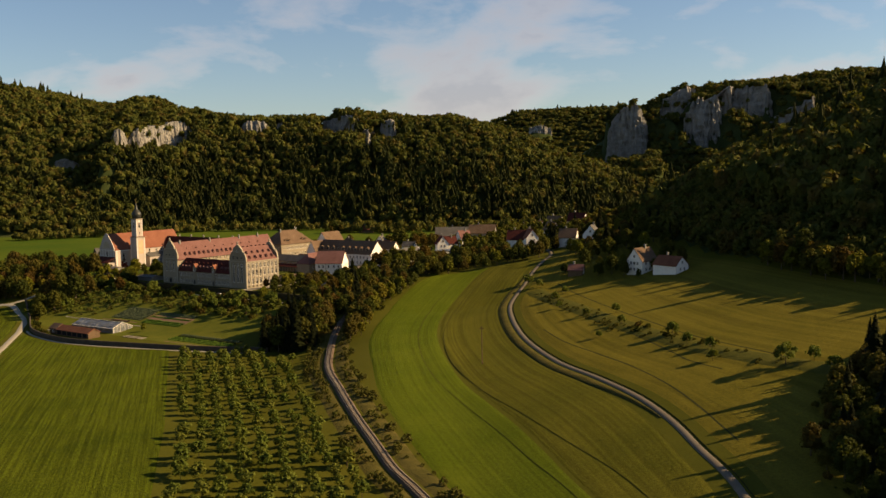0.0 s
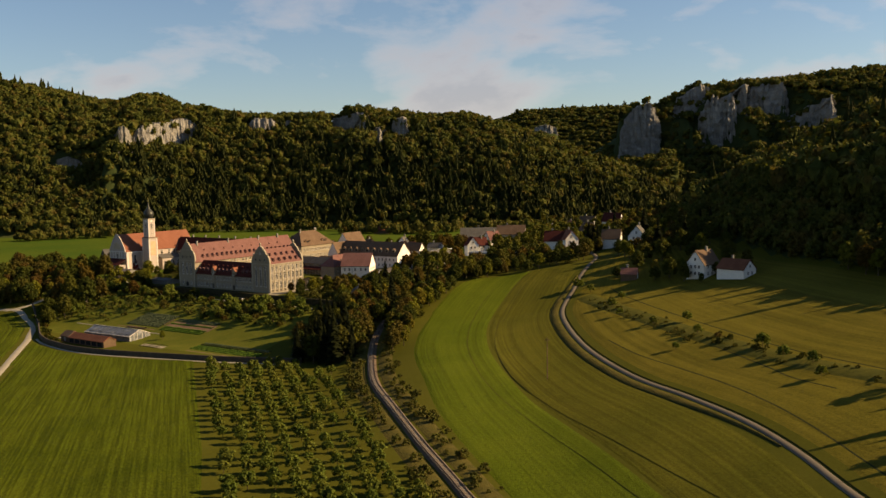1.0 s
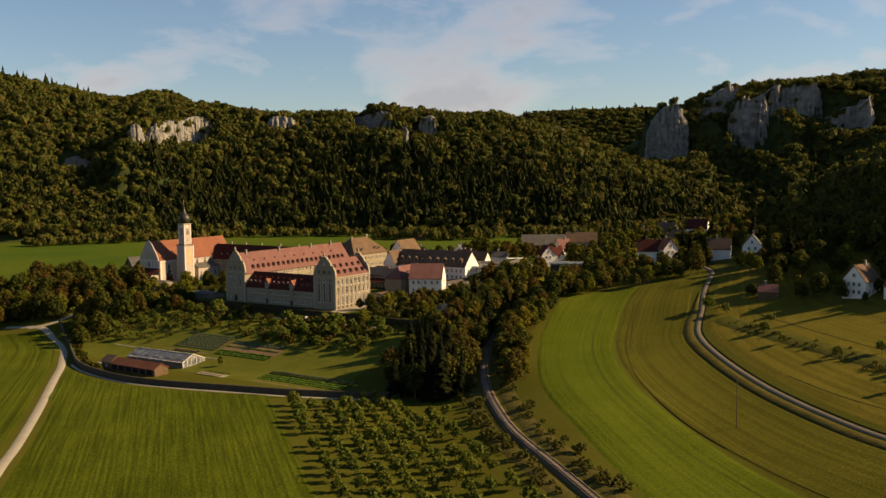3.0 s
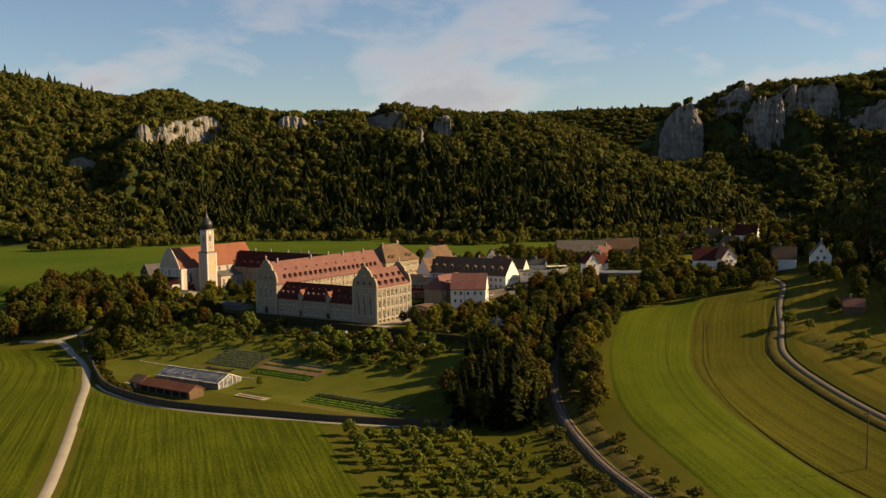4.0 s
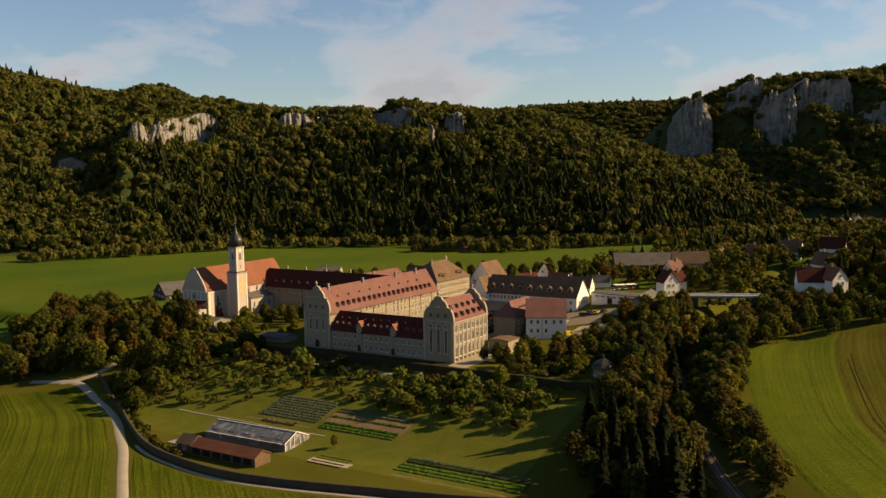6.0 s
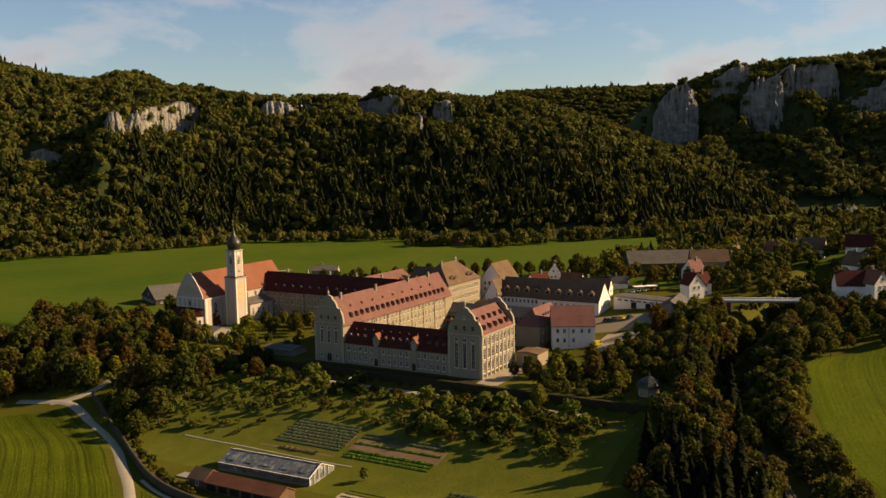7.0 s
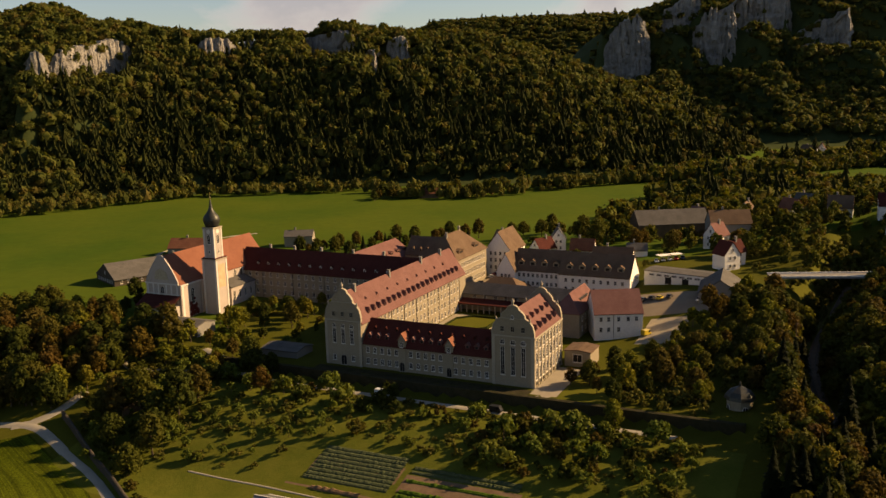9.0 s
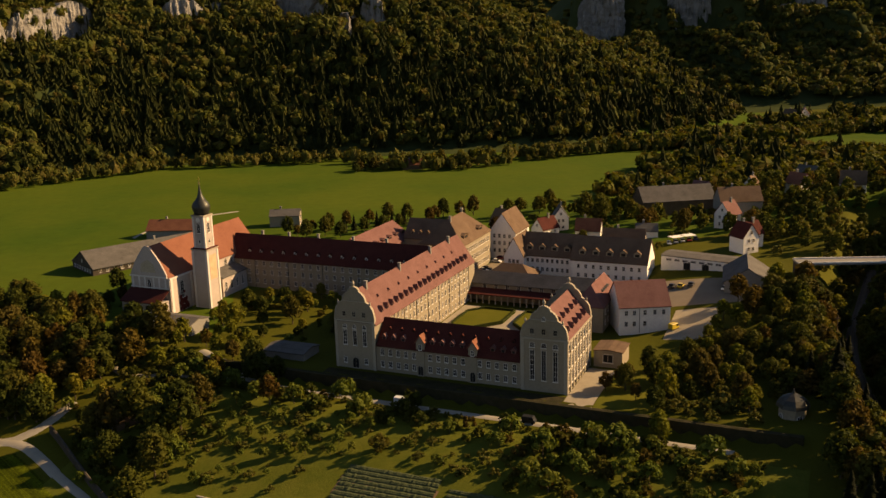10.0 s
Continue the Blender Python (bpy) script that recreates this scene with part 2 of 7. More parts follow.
F_SHRUB = foliage("bank_shrub_leaves", [(0.0487, 0.0560, 0.0107), (0.0719, 0.0776, 0.0144), (0.0896, 0.0862, 0.0180), (0.1026, 0.0798, 0.0197)], island=True, scale=0.08)


# ---- the lie of the land ----
GE = Vector((-108.6, 510.6))                       # front corner of the abbey
UX, UY, VX, VY = 0.8205, -0.5714, 0.5714, 0.8205   # along its front, and back from it
ABBEY = pose(GE.x, GE.y, 0, 0, 0, math.degrees(math.atan2(UY, UX)))


def ss(a, b, x):
    t = np.clip((np.asarray(x, float) - a) / (b - a), 0, 1)
    return t * t * (3 - 2 * t)


def uv(x, y):
    return (x - GE.x) * UX + (y - GE.y) * UY, (x - GE.x) * VX + (y - GE.y) * VY


def xy(u, v):
    return GE.x + u * UX + v * VX, GE.y + u * UY + v * VY


CREST_X = (-1500, -900, -620, -552, -474, -447, -383, -320, -271, -205, -158, -145, -118, -82, -34, 20, 67, 117, 152, 208, 250, 286, 340, 420)
CREST_Z = (206, 200, 196, 186, 163, 160, 158, 149, 140, 141, 139, 143, 147, 142, 138, 134, 121, 104, 87, 67, 49, 30, 6, 0)
MASSIF_X = (0, 156, 205, 246, 290, 330, 400, 497, 600, 737, 1000, 2500)
MASSIF_Z = (40, 70, 86, 96, 122, 160, 194, 208, 206, 208, 214, 230)
# edge of the wood beside the meadow
WOOD_Y = (90, 200, 250, 290, 312, 345, 380, 400, 420, 450, 487, 560, 640, 760, 900)
WOOD_X = (236, 214, 190, 166, 156, 147, 137, 131, 123, 114, 110, 112, 140, 220, 330)
# railway cutting under the bridge
CUT = ((-46, 425), (-38, 468), (-24, 505), (-6, 535), (16, 562), (40, 590), (66, 620), (90, 660))
# rock faces: seed, then corners of each face along its foot: x, y, foot, crest
CLIFFS = [
    (1.3, ((-387, 1093, 111, 126), (-382, 1085, 111, 131), (-372, 1088, 110, 134), (-368, 1100, 110, 128))),
    (2.1, ((-369, 1104, 109, 128), (-358, 1106, 108, 134), (-347, 1124, 108, 139), (-338, 1134, 108, 138), (-328, 1150, 109, 145), (-316, 1160, 109, 143), (-310, 1172, 112, 136))),
    (3.7, ((-384, 1388, 150, 169), (-374, 1380, 149, 171), (-363, 1386, 150, 166))),
    (4.2, ((-256, 1190, 126, 140), (-246, 1185, 124, 146), (-224, 1192, 126, 144), (-218, 1200, 130, 138))),
    (4.6, ((-213, 1203, 130, 142), (-205, 1200, 129, 145), (-200, 1208, 130, 140))),
    (5.5, ((-158, 1214, 126, 144), (-146, 1206, 123, 146), (-124, 1184, 121, 150), (-110, 1169, 124, 145), (-106, 1176, 126, 140))),
    (6.1, ((-98, 1156, 108, 128), (-92, 1150, 106, 131), (-87, 1158, 106, 126))),
    (7.4, ((-80, 1170, 116, 138), (-70, 1161, 114, 143), (-59, 1158, 114, 140), (-54, 1168, 116, 134))),
    (9.1, ((-459, 1095, 84, 96), (-442, 1090, 84, 101), (-430, 1092, 85, 97), (-421, 1096, 84, 93))),
    (11.2, ((266, 1556, 92, 140), (272, 1544, 88, 160), (290, 1534, 86, 176), (310, 1528, 90, 182), (328, 1530, 98, 166), (337, 1548, 108, 142))),
    (12.1, ((358, 1572, 160, 186), (376, 1562, 158, 194), (404, 1560, 165, 210), (420, 1566, 175, 204))),
    (12.9, ((383, 1524, 104, 158), (388, 1510, 101, 174), (402, 1499, 94, 188), (420, 1494, 90, 184), (434, 1491, 100, 190), (440, 1496, 118, 188), (446, 1514, 146, 182))),
    (13.1, ((444, 1518, 160, 194), (451, 1508, 156, 204), (458, 1502, 158, 202), (463, 1516, 162, 196))),
    (13.3, ((462, 1524, 150, 196), (474, 1514, 146, 205), (494, 1502, 143, 204), (512, 1492, 146, 206), (522, 1500, 152, 196))),
    (13.6, ((498, 1468, 124, 140), (514, 1452, 126, 158), (532, 1430, 128, 168), (548, 1408, 130, 182), (555, 1406, 128, 172), (564, 1424, 132, 162))),
    (14.8, ((210, 2402, 150, 178), (240, 2394, 146, 188), (275, 2398, 150, 176))),
]


def wobble(x, y, size, seed=0.0):
    """Smooth unevenness, about -1 to 1."""
    x, y = x / size + seed, y / size - seed
    return (np.sin(x * 1.7 + 0.6 * np.sin(y * 1.3)) + np.sin(y * 2.1 + 0.8 * np.sin(x * 1.1 + 2)) + np.sin((x + y) * 2.9 + 1.3 * np.sin((x - y) * 0.7))) / 3


def past(x, a, soft=9.0):
    """How far x lies past a, with a soft beginning."""
    return 0.5 * (x - a + np.sqrt((x - a) ** 2 + soft * soft)) - 1.0


def height(x, y):
    """Height of the ground over the low fields."""
    x, y = np.asarray(x, float), np.asarray(y, float)
    u, v = uv(x, y)
    terrace = 15.5 + 3.5 * ss(0, 70, u) * ss(25, 95, v) + 1.5 * ss(540, 700, y)
    left = 1.5 + 11 * ss(-78, -18, v) + (terrace - 12.5) * ss(-9.5, -7.5, v)
    slope = 3 + 0.055 * (y - 250) + 0.12 * np.maximum(0, y - 430) + 0.2 * past(x, 8)
    cap = 24 + 0.16 * past(x, 8)
    slope = np.minimum(slope, cap)
    k = ss(-75, -15, x)
    z = left * (1 - k) + slope * k
    # valley floor further up
    far = ss(640, 800, y)
    z = z * (1 - far) + 17.5 * far
    # wooded hill beside the meadow
    z = z + (0.10 + 0.21 * ss(340, 440, y)) * past(x, np.interp(y, WOOD_Y, WOOD_X), 14) * (1 - ss(640, 900, y))
    z = np.minimum(z, 140)
    # railway cutting
    if np.any((y > 420) & (y < 640) & (x > -70) & (x < 90)):
        away = np.full(np.broadcast(x, y).shape, 1e9)
        for (xa, ya), (xb, yb) in zip(CUT, CUT[1:]):
            t = np.clip(((x - xa) * (xb - xa) + (y - ya) * (yb - ya)) / ((xb - xa) ** 2 + (yb - ya) ** 2), 0, 1)
            away = np.minimum(away, np.hypot(x - xa - t * (xb - xa), y - ya - t * (yb - ya)))
        z = z - 11 * ss(428, 500, y) * (1 - ss(610, 660, y)) * (1 - ss(4.5, 15, away))
    # hill behind the abbey
    crest = np.interp(x, CREST_X, CREST_Z)
    foot = np.interp(x, (-700, -346, -245, -124, -46, 62, 200, 320), (900, 965, 1018, 1010, 1000, 985, 1020, 1080))
    up = np.clip((y - foot) / (1190 - foot), 0, 1)
    main = crest * (1.08 * up - 0.08 * up ** 6) ** 1.1 / 1.0
    main = np.minimum(main, crest) * (1 - 0.6 * ss(1230 + 180 * ss(-180, -320, x), 1650, y))
    main = main + wobble(x, y, 46) * 4 * ss(0.1, 0.5, up)
    # wooded dome standing back from the crest
    main = np.maximum(main, 181 * np.exp(-(((x + 432) / 150) ** 2 + ((y - 1375) / 210) ** 2)))
    # rocky massif beyond the side valley
    mc = np.interp(x, MASSIF_X, MASSIF_Z)
    mu = np.interp(y + 0.45 * (x - 300), (1215, 1350, 1490, 1530, 1575, 1660), (0, 0.2, 0.46, 0.58, 0.9, 1))
    massif = mc * mu + wobble(x, y, 70, 3) * 8 * mu
    massif = massif * (1 - 0.7 * ss(1750, 2150, y) * (1 - ss(700, 1500, x)))
    # far ridge
    ridge = np.interp(x, (-900, 129, 207, 331, 486, 900, 2500), (182, 197, 224, 229, 231, 237, 242)) * ss(2250, 2600, y) + wobble(x, y, 160, 5) * 6 * ss(2300, 2500, y)
    hills = np.maximum(np.maximum(main, massif), ridge)
    # each rock face: the slope falls away before it, and a shelf lies on it
    for _, nodes in CLIFFS:
        nx_, ny_, fo, cr = np.array(nodes, float).T
        big = 1.0 if ny_[0] < 1300 else 1.8
        yc, foot_, top_ = np.interp(x, nx_, ny_), np.interp(x, nx_, fo), np.interp(x, nx_, cr)
        w = ss(nx_[0] - 7 * big, nx_[0] + 2 * big, x) * (1 - ss(nx_[-1] - 2 * big, nx_[-1] + 7 * big, x))
        reach = 25 + 2.2 * (top_ - foot_)
        front = w * ss(yc - reach, yc - 0.35 * reach, y) * (1 - ss(yc + 2, yc + 6 * big, y))
        hills = hills * (1 - front) + (foot_ - 8) * front
        hills = np.maximum(hills, (top_ - 7) * w * ss(yc + 4 * big, yc + 11 * big, y) * (1 - ss(yc + 30, yc + 120, y)))
    return np.where(y > 880, np.maximum(z, hills), z)


def ground_z(x, y):
    return float(height(x, y))


# ---- mesh helpers ----
def from_arrays(name, verts, faces, mats, parent=None, smooth=False, index=None):
    me = bpy.data.meshes.new(name)
    me.from_pydata([tuple(map(float, v)) for v in verts] if not isinstance(verts, np.ndarray) else verts.tolist(), [], faces.tolist() if isinstance(faces, np.ndarray) else faces)
    for m in mats:
        me.materials.append(m)
    if index is not None:
        me.polygons.foreach_set("material_index", np.asarray(index, dtype=np.int32))
    me.polygons.foreach_set("use_smooth", np.full(len(me.polygons), smooth))
    me.update()
    ob = new(name, me)
    if parent is not None:
        ob.parent = parent
    return ob


def part(name, bm, mat, parent=None, label="", smooth=False):
    """Links a bmesh as one mesh object under a thing or a part."""
    me = bpy.data.meshes.new(name)
    bm.normal_update()
    bm.to_mesh(me)
    bm.free()
    for m in mat if isinstance(mat, (list, tuple)) else (mat,):
        me.materials.append(m)
    if smooth:
        me.polygons.foreach_set("use_smooth", np.full(len(me.polygons), True))
    ob = new(name, me)
    if parent is not None:
        ob.parent = parent
    return tagged(ob, label)


def again(ob, m, parent=None):
    """Another object on the same mesh, with its children."""
    c = copy_thing(ob, m)
    c.parent = parent if parent is not None else ob.parent
    return c


def box(bm, x0, x1, y0, y1, z0, z1):
    v = [bm.verts.new(p) for p in ((x0, y0, z0), (x1, y0, z0), (x1, y1, z0), (x0, y1, z0), (x0, y0, z1), (x1, y0, z1), (x1, y1, z1), (x0, y1, z1))]
    for f in ((3, 2, 1, 0), (4, 5, 6, 7), (0, 1, 5, 4), (1, 2, 6, 5), (2, 3, 7, 6), (3, 0, 4, 7)):
        bm.faces.new([v[i] for i in f])


def prism(bm, outline, axis, a, b):
    """An outline in a plane, drawn out from a to b along an axis (0, 1 or 2); outline pairs are the two other axes in order."""
    def at(p, d):
        q = list(p)
        q.insert(axis, d)
        return q
    v0 = [bm.verts.new(at(p, a)) for p in outline]
    v1 = [bm.verts.new(at(p, b)) for p in outline]
    n = len(outline)
    for i in range(n):
        bm.faces.new((v0[i], v0[(i + 1) % n], v1[(i + 1) % n], v1[i]))
    bm.faces.new(v0[::-1])
    bm.faces.new(v1)
    bmesh.ops.recalc_face_normals(bm, faces=bm.faces)


def tube(bm, rings, sides=10, cap=True, phase=0.0, centre=(0, 0)):
    """A turned body: rings of (radius, height)."""
    loops = [[bm.verts.new((centre[0] + r * math.cos(phase + 2 * math.pi * i / sides), centre[1] + r * math.sin(phase + 2 * math.pi * i / sides), z)) for i in range(sides)] for r, z in rings]
    for a, b in zip(loops, loops[1:]):
        for i in range(sides):
            bm.faces.new((a[i], a[(i + 1) % sides], b[(i + 1) % sides], b[i]))
    if cap:
        bm.faces.new(loops[0][::-1])
        bm.faces.new(loops[-1])


def thing(name, label, category, m, group="", kind=""):
    e = new(name)
    e.matrix_basis = m
    return tagged(e, label, category, group, kind)


def smooth_line(pts, step):
    """A Catmull-Rom line through points, sampled about every step metres."""
    p = np.array(pts, float)
    p = np.vstack([2 * p[0] - p[1], p, 2 * p[-1] - p[-2]])
    out = []
    for i in range(1, len(p) - 2):
        n = max(1, int(np.linalg.norm(p[i + 1] - p[i]) / step))
        for t in np.arange(n) / n:
            a, b, c, d = p[i - 1 : i + 3]
            out.append(0.5 * (2 * b + (c - a) * t + (2 * a - 5 * b + 4 * c - d) * t * t + (3 * b - a - 3 * c + d) * t ** 3))
    out.append(p[-2])
    return np.array(out)


def sides_of(line, off):
    d = np.gradient(line, axis=0)
    d /= np.linalg.norm(d, axis=1, keepdims=True)
    return line + np.c_[-d[:, 1], d[:, 0]] * off


def sheet(name, a, b, across, mat, lift=0.12, crown=0.0, thick=True):
    """A strip laid on the ground between two lines of equal count, with UVs (across, along)."""
    n, w = len(a), across + 1
    s = np.linspace(0, 1, w)
    pts = a[:, None] * (1 - s[None, :, None]) + b[:, None] * s[None, :, None]
    z = height(pts[..., 0], pts[..., 1]) + lift + crown * (1 - (2 * s[None] - 1) ** 2)
    if thick:
        z[:, 0] -= lift + 0.1
        z[:, -1] -= lift + 0.1
    verts = np.concatenate([pts, z[..., None]], -1).reshape(-1, 3)
    i, j = np.meshgrid(np.arange(n - 1), np.arange(w - 1), indexing="ij")
    k = (i * w + j).ravel()
    faces = np.c_[k, k + 1, k + w + 1, k + w]
    if np.cross(pts[0, -1] - pts[0, 0], pts[1, 0] - pts[0, 0]) < 0:
        faces = faces[:, ::-1]
    ob = from_arrays(name, verts, faces, [mat], smooth=True)
    along = np.r_[0, np.cumsum(np.linalg.norm(np.diff(a, axis=0), axis=1))]
    uvs = np.stack([np.broadcast_to(s, (n, w)), np.broadcast_to(along[:, None], (n, w))], -1).reshape(-1, 2)
    layer = ob.data.uv_layers.new(name="UVMap")
    loops = np.empty(len(ob.data.loops), dtype=np.int32)
    ob.data.loops.foreach_get("vertex_index", loops)
    layer.data.foreach_set("uv", uvs[loops].ravel())
    return ob


# ---- ground ----
def spaced(*spans):
    return np.unique(np.concatenate([np.arange(a, b, s) for a, b, s in spans] + [[spans[-1][1]]]))


gx = spaced((-3000, -900, 70), (-900, -460, 14), (-460, -330, 7), (-330, 240, 3.4), (240, 660, 8), (660, 900, 14), (900, 3000, 70))
gy = spaced((-500, 90, 30), (90, 720, 3.4), (720, 960, 10), (960, 1240, 5), (1240, 1760, 9), (1760, 4950, 60))
X, Y = np.meshgrid(gx, gy, indexing="ij")
Z = height(X, Y)
i, j = np.meshgrid(np.arange(len(gx) - 1), np.arange(len(gy) - 1), indexing="ij")
k = (i * len(gy) + j).ravel()
faces = np.c_[k, k + len(gy), k + len(gy) + 1, k + 1]
cx, cy = X[:-1, :-1].ravel(), Y[:-1, :-1].ravel()
wooded = ((cy > np.interp(cx, (-346, -245, -124, -46, 62, 320), (960, 1012, 1005, 995, 980, 1075))) & ~((cx > 130) & (cy < 1190))) | (cx > np.interp(cy, WOOD_Y, WOOD_X) + 2) & (cy < 800)
ground = from_arrays("ground", np.stack([X, Y, Z], -1).reshape(-1, 3), faces, [GRASS, FOREST_FLOOR, FAR_MEADOW], smooth=True, index=np.where(wooded, 1, np.where((cy > 640) & (cx < 330) | (cy > 590) & (cx < -200), 2, 0)))
tagged(ground, "gently sloping valley ground of grass, rising into wooded hills", "ground", kind="structure")


# crop field with rows, mown meadow with tramlines, rough meadow above the road
def rows_material(name, dark, light, gap, strong, grit=0.25, turn=None):
    """Grass or crop in rows along the strip's length, or across a heading in degrees; strong: how far rows stand out, grit: how far plants do."""
    m, n, l, b = material(name, 0.95, 0, 0.02)
    uvn = n.new("ShaderNodeUVMap").outputs["UV"]
    big = noisy(n, l, 0.035, 4)
    fine = noisy(n, l, 1.4, 6, 0.75)
    if turn is None:
        streak = noisy(n, l, 1.0, 5, 0.6, uvn, (gap, 0.006, 1))
    else:
        rot = n.new("ShaderNodeMapping")
        rot.inputs["Rotation"].default_value = (0, 0, radians(turn))
        l.new(n.new("ShaderNodeNewGeometry").outputs["Position"], rot.inputs["Vector"])
        streak = noisy(n, l, 1.0, 4, 0.6, rot.outputs["Vector"], (gap, 0.02, 0.02))
    r1 = ramp(n, [(0.3, dark), (0.7, light)])
    l.new(big, r1.inputs["Fac"])
    r2 = ramp(n, [(0.38, (1 - strong,) * 3), (0.62, (1 + 0.65 * strong, 1 + 0.6 * strong, 1 + 0.4 * strong))])
    l.new(streak, r2.inputs["Fac"])
    col = mixed(n, l, 1.0, r1.outputs["Color"], r2.outputs["Color"], "MULTIPLY")
    r3 = ramp(n, [(0.36, (1 - grit,) * 3), (0.64, (1 + grit, 1 + grit, 1 + 0.6 * grit))])
    l.new(fine, r3.inputs["Fac"])
    col = mixed(n, l, 0.85, col, r3.outputs["Color"], "MULTIPLY")
    l.new(col, b.inputs["Base Color"])
    bumped(n, l, b, fine, 0.6 + grit * 0.5, 0.15 + grit * 0.6)
    return m


MEADOW_A = rows_material("young_green_meadow", (0.0512, 0.0696, 0.0043), (0.0741, 0.0908, 0.0070), 26, 0.17)
MEADOW_B = rows_material("dry_mown_meadow", (0.0610, 0.0613, 0.0070), (0.0881, 0.0813, 0.0102), 20, 0.22)
MEADOW_C = rows_material("rough_mown_meadow", (0.0905, 0.0790, 0.0102), (0.1257, 0.1037, 0.0149), 30, 0.22)
CROP = rows_material("green_crop", (0.0419, 0.0555, 0.0037), (0.0646, 0.0780, 0.0059), 200, 0.40, 0.5)
CROP_ROWS = rows_material("green_crop_in_straight_rows", (0.0419, 0.0555, 0.0037), (0.0646, 0.0780, 0.0059), 1.1, 0.34, 0.5, -15.5)

FIELD_L = smooth_line([(40, 110), (15, 180), (1.5, 218), (-9.6, 255), (-20.7, 299), (-26, 336), (-31, 385), (-25, 437), (-13, 478), (-6, 488), (0, 494)], 4)
ROAD_LINE = smooth_line([(70, 110), (64, 165), (63.5, 196), (62, 214), (60.5, 236), (56.6, 260), (49, 286), (39.5, 314), (32, 354), (29.7, 396), (31.8, 426), (40, 450), (46, 468), (58, 498), (60, 540)], 4)


def by_y(line, ys):
    o = np.argsort(line[:, 1])
    return np.c_[np.interp(ys, line[o, 1], line[o, 0]), ys]


ys = np.arange(112, 491, 3.0)
fl, rd = by_y(FIELD_L, ys), by_y(ROAD_LINE, ys)
mid = fl * 0.52 + rd * 0.48
rr = rd.copy()
rr[:, 0] -= 4.5
tagged(sheet("meadow_strip", fl, mid, 24, MEADOW_A, 0.14), "bright green meadow strip, freshly mown in curving swathes", "meadow", kind="structure")
tagged(sheet("meadow_dry", mid, rr, 20, MEADOW_B, 0.13), "olive mown meadow with curving swathes", "meadow", kind="structure")
up = rd.copy()
up[:, 0] = np.interp(ys, WOOD_Y, WOOD_X)
rl = rd.copy()
rl[:, 0] += 3.5
tagged(sheet("meadow_upper", rl, up, 40, MEADOW_C, 0.12), "olive mown hillside meadow", "meadow", kind="structure")


for pts, w in (([(5, 472), (-5, 436), (-9.8, 392), (-8.4, 354), (-2.6, 318), (6.6, 286), (15.9, 256), (23.1, 229), (29.5, 207), (38, 170)], 0.8), ([(18, 470), (6, 428), (0.6, 385), (3.2, 339), (12.7, 299), (23.3, 268), (32.9, 238), (40.7, 214), (45, 196), (51, 165)], 0.7), ([(21, 474), (14.8, 456), (5.8, 421)], 0.9)):
    q = smooth_line(pts, 3)
    tagged(sheet("track", sides_of(q, w / 2), sides_of(q, -w / 2), 2, RUT, 0.24), "dark narrow wheel track worn through the meadow", "track", "meadow tracks", "structure")


def strip(name, pts, width, mat, label, category, lift=0.2, crown=0.05, step=3, across=4):
    line = smooth_line(pts, step) if not isinstance(pts, np.ndarray) else pts
    return tagged(sheet(name, sides_of(line, width / 2), sides_of(line, -width / 2), across, mat, lift, crown), label, category, kind="structure")


strip("road", ROAD_LINE, 2.3, ASPHALT, "narrow grey asphalt farm road curving across the meadow", "road")
up_road = ROAD_LINE[(ROAD_LINE[:, 1] > 236) & (ROAD_LINE[:, 1] < 470)]
near_edge, far_edge = sides_of(up_road, 1.3), sides_of(up_road, 5.0)
taper = np.interp(up_road[:, 1], (236, 285, 440, 470), (0.02, 1, 1, 0.02))[:, None]
far_edge = near_edge + (far_edge - near_edge) * taper
tagged(sheet("verge", far_edge, near_edge, 4, ROUGH, 0.2, 0.12), "rank brown-green verge beside the farm road", "verge", kind="structure")
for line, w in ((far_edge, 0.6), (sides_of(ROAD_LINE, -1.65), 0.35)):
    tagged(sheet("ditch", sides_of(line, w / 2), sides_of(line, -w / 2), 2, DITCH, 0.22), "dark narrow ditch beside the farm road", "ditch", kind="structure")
PATH_LINE = smooth_line([(-276, 552), (-261, 546.5), (-254, 542), (-247.5, 533), (-240.5, 521.5), (-233, 510), (-226, 496), (-220, 479), (-214, 462), (-207, 437), (-194, 392), (-183, 351), (-177, 325), (-160, 260), (-140, 180)], 3)
strip("gravel_path", PATH_LINE, 3.6, GRAVEL, "pale gravel farm path beside the crop field", "path")
strip("gravel_path", [(-262, 546), (-257, 545.6), (-252, 547.6), (-247, 552), (-243, 558)], 4.4, GRAVEL, "pale gravel fork of the farm path under park trees", "path", 0.17)
WALL_LINE = smooth_line([(-247, 545), (-243.8, 539), (-237.5, 526), (-231.7, 514), (-226, 503), (-219, 487), (-209.5, 467), (-199, 452), (-181, 435), (-161, 424), (-133, 413.5), (-115, 407), (-92, 401), (-76, 398)], 2)
strip("wall_path", sides_of(WALL_LINE, -1.9)[WALL_LINE[:, 1] < 468], 1.6, GRAVEL, "narrow pale path at the foot of the garden wall", "path", 0.16)
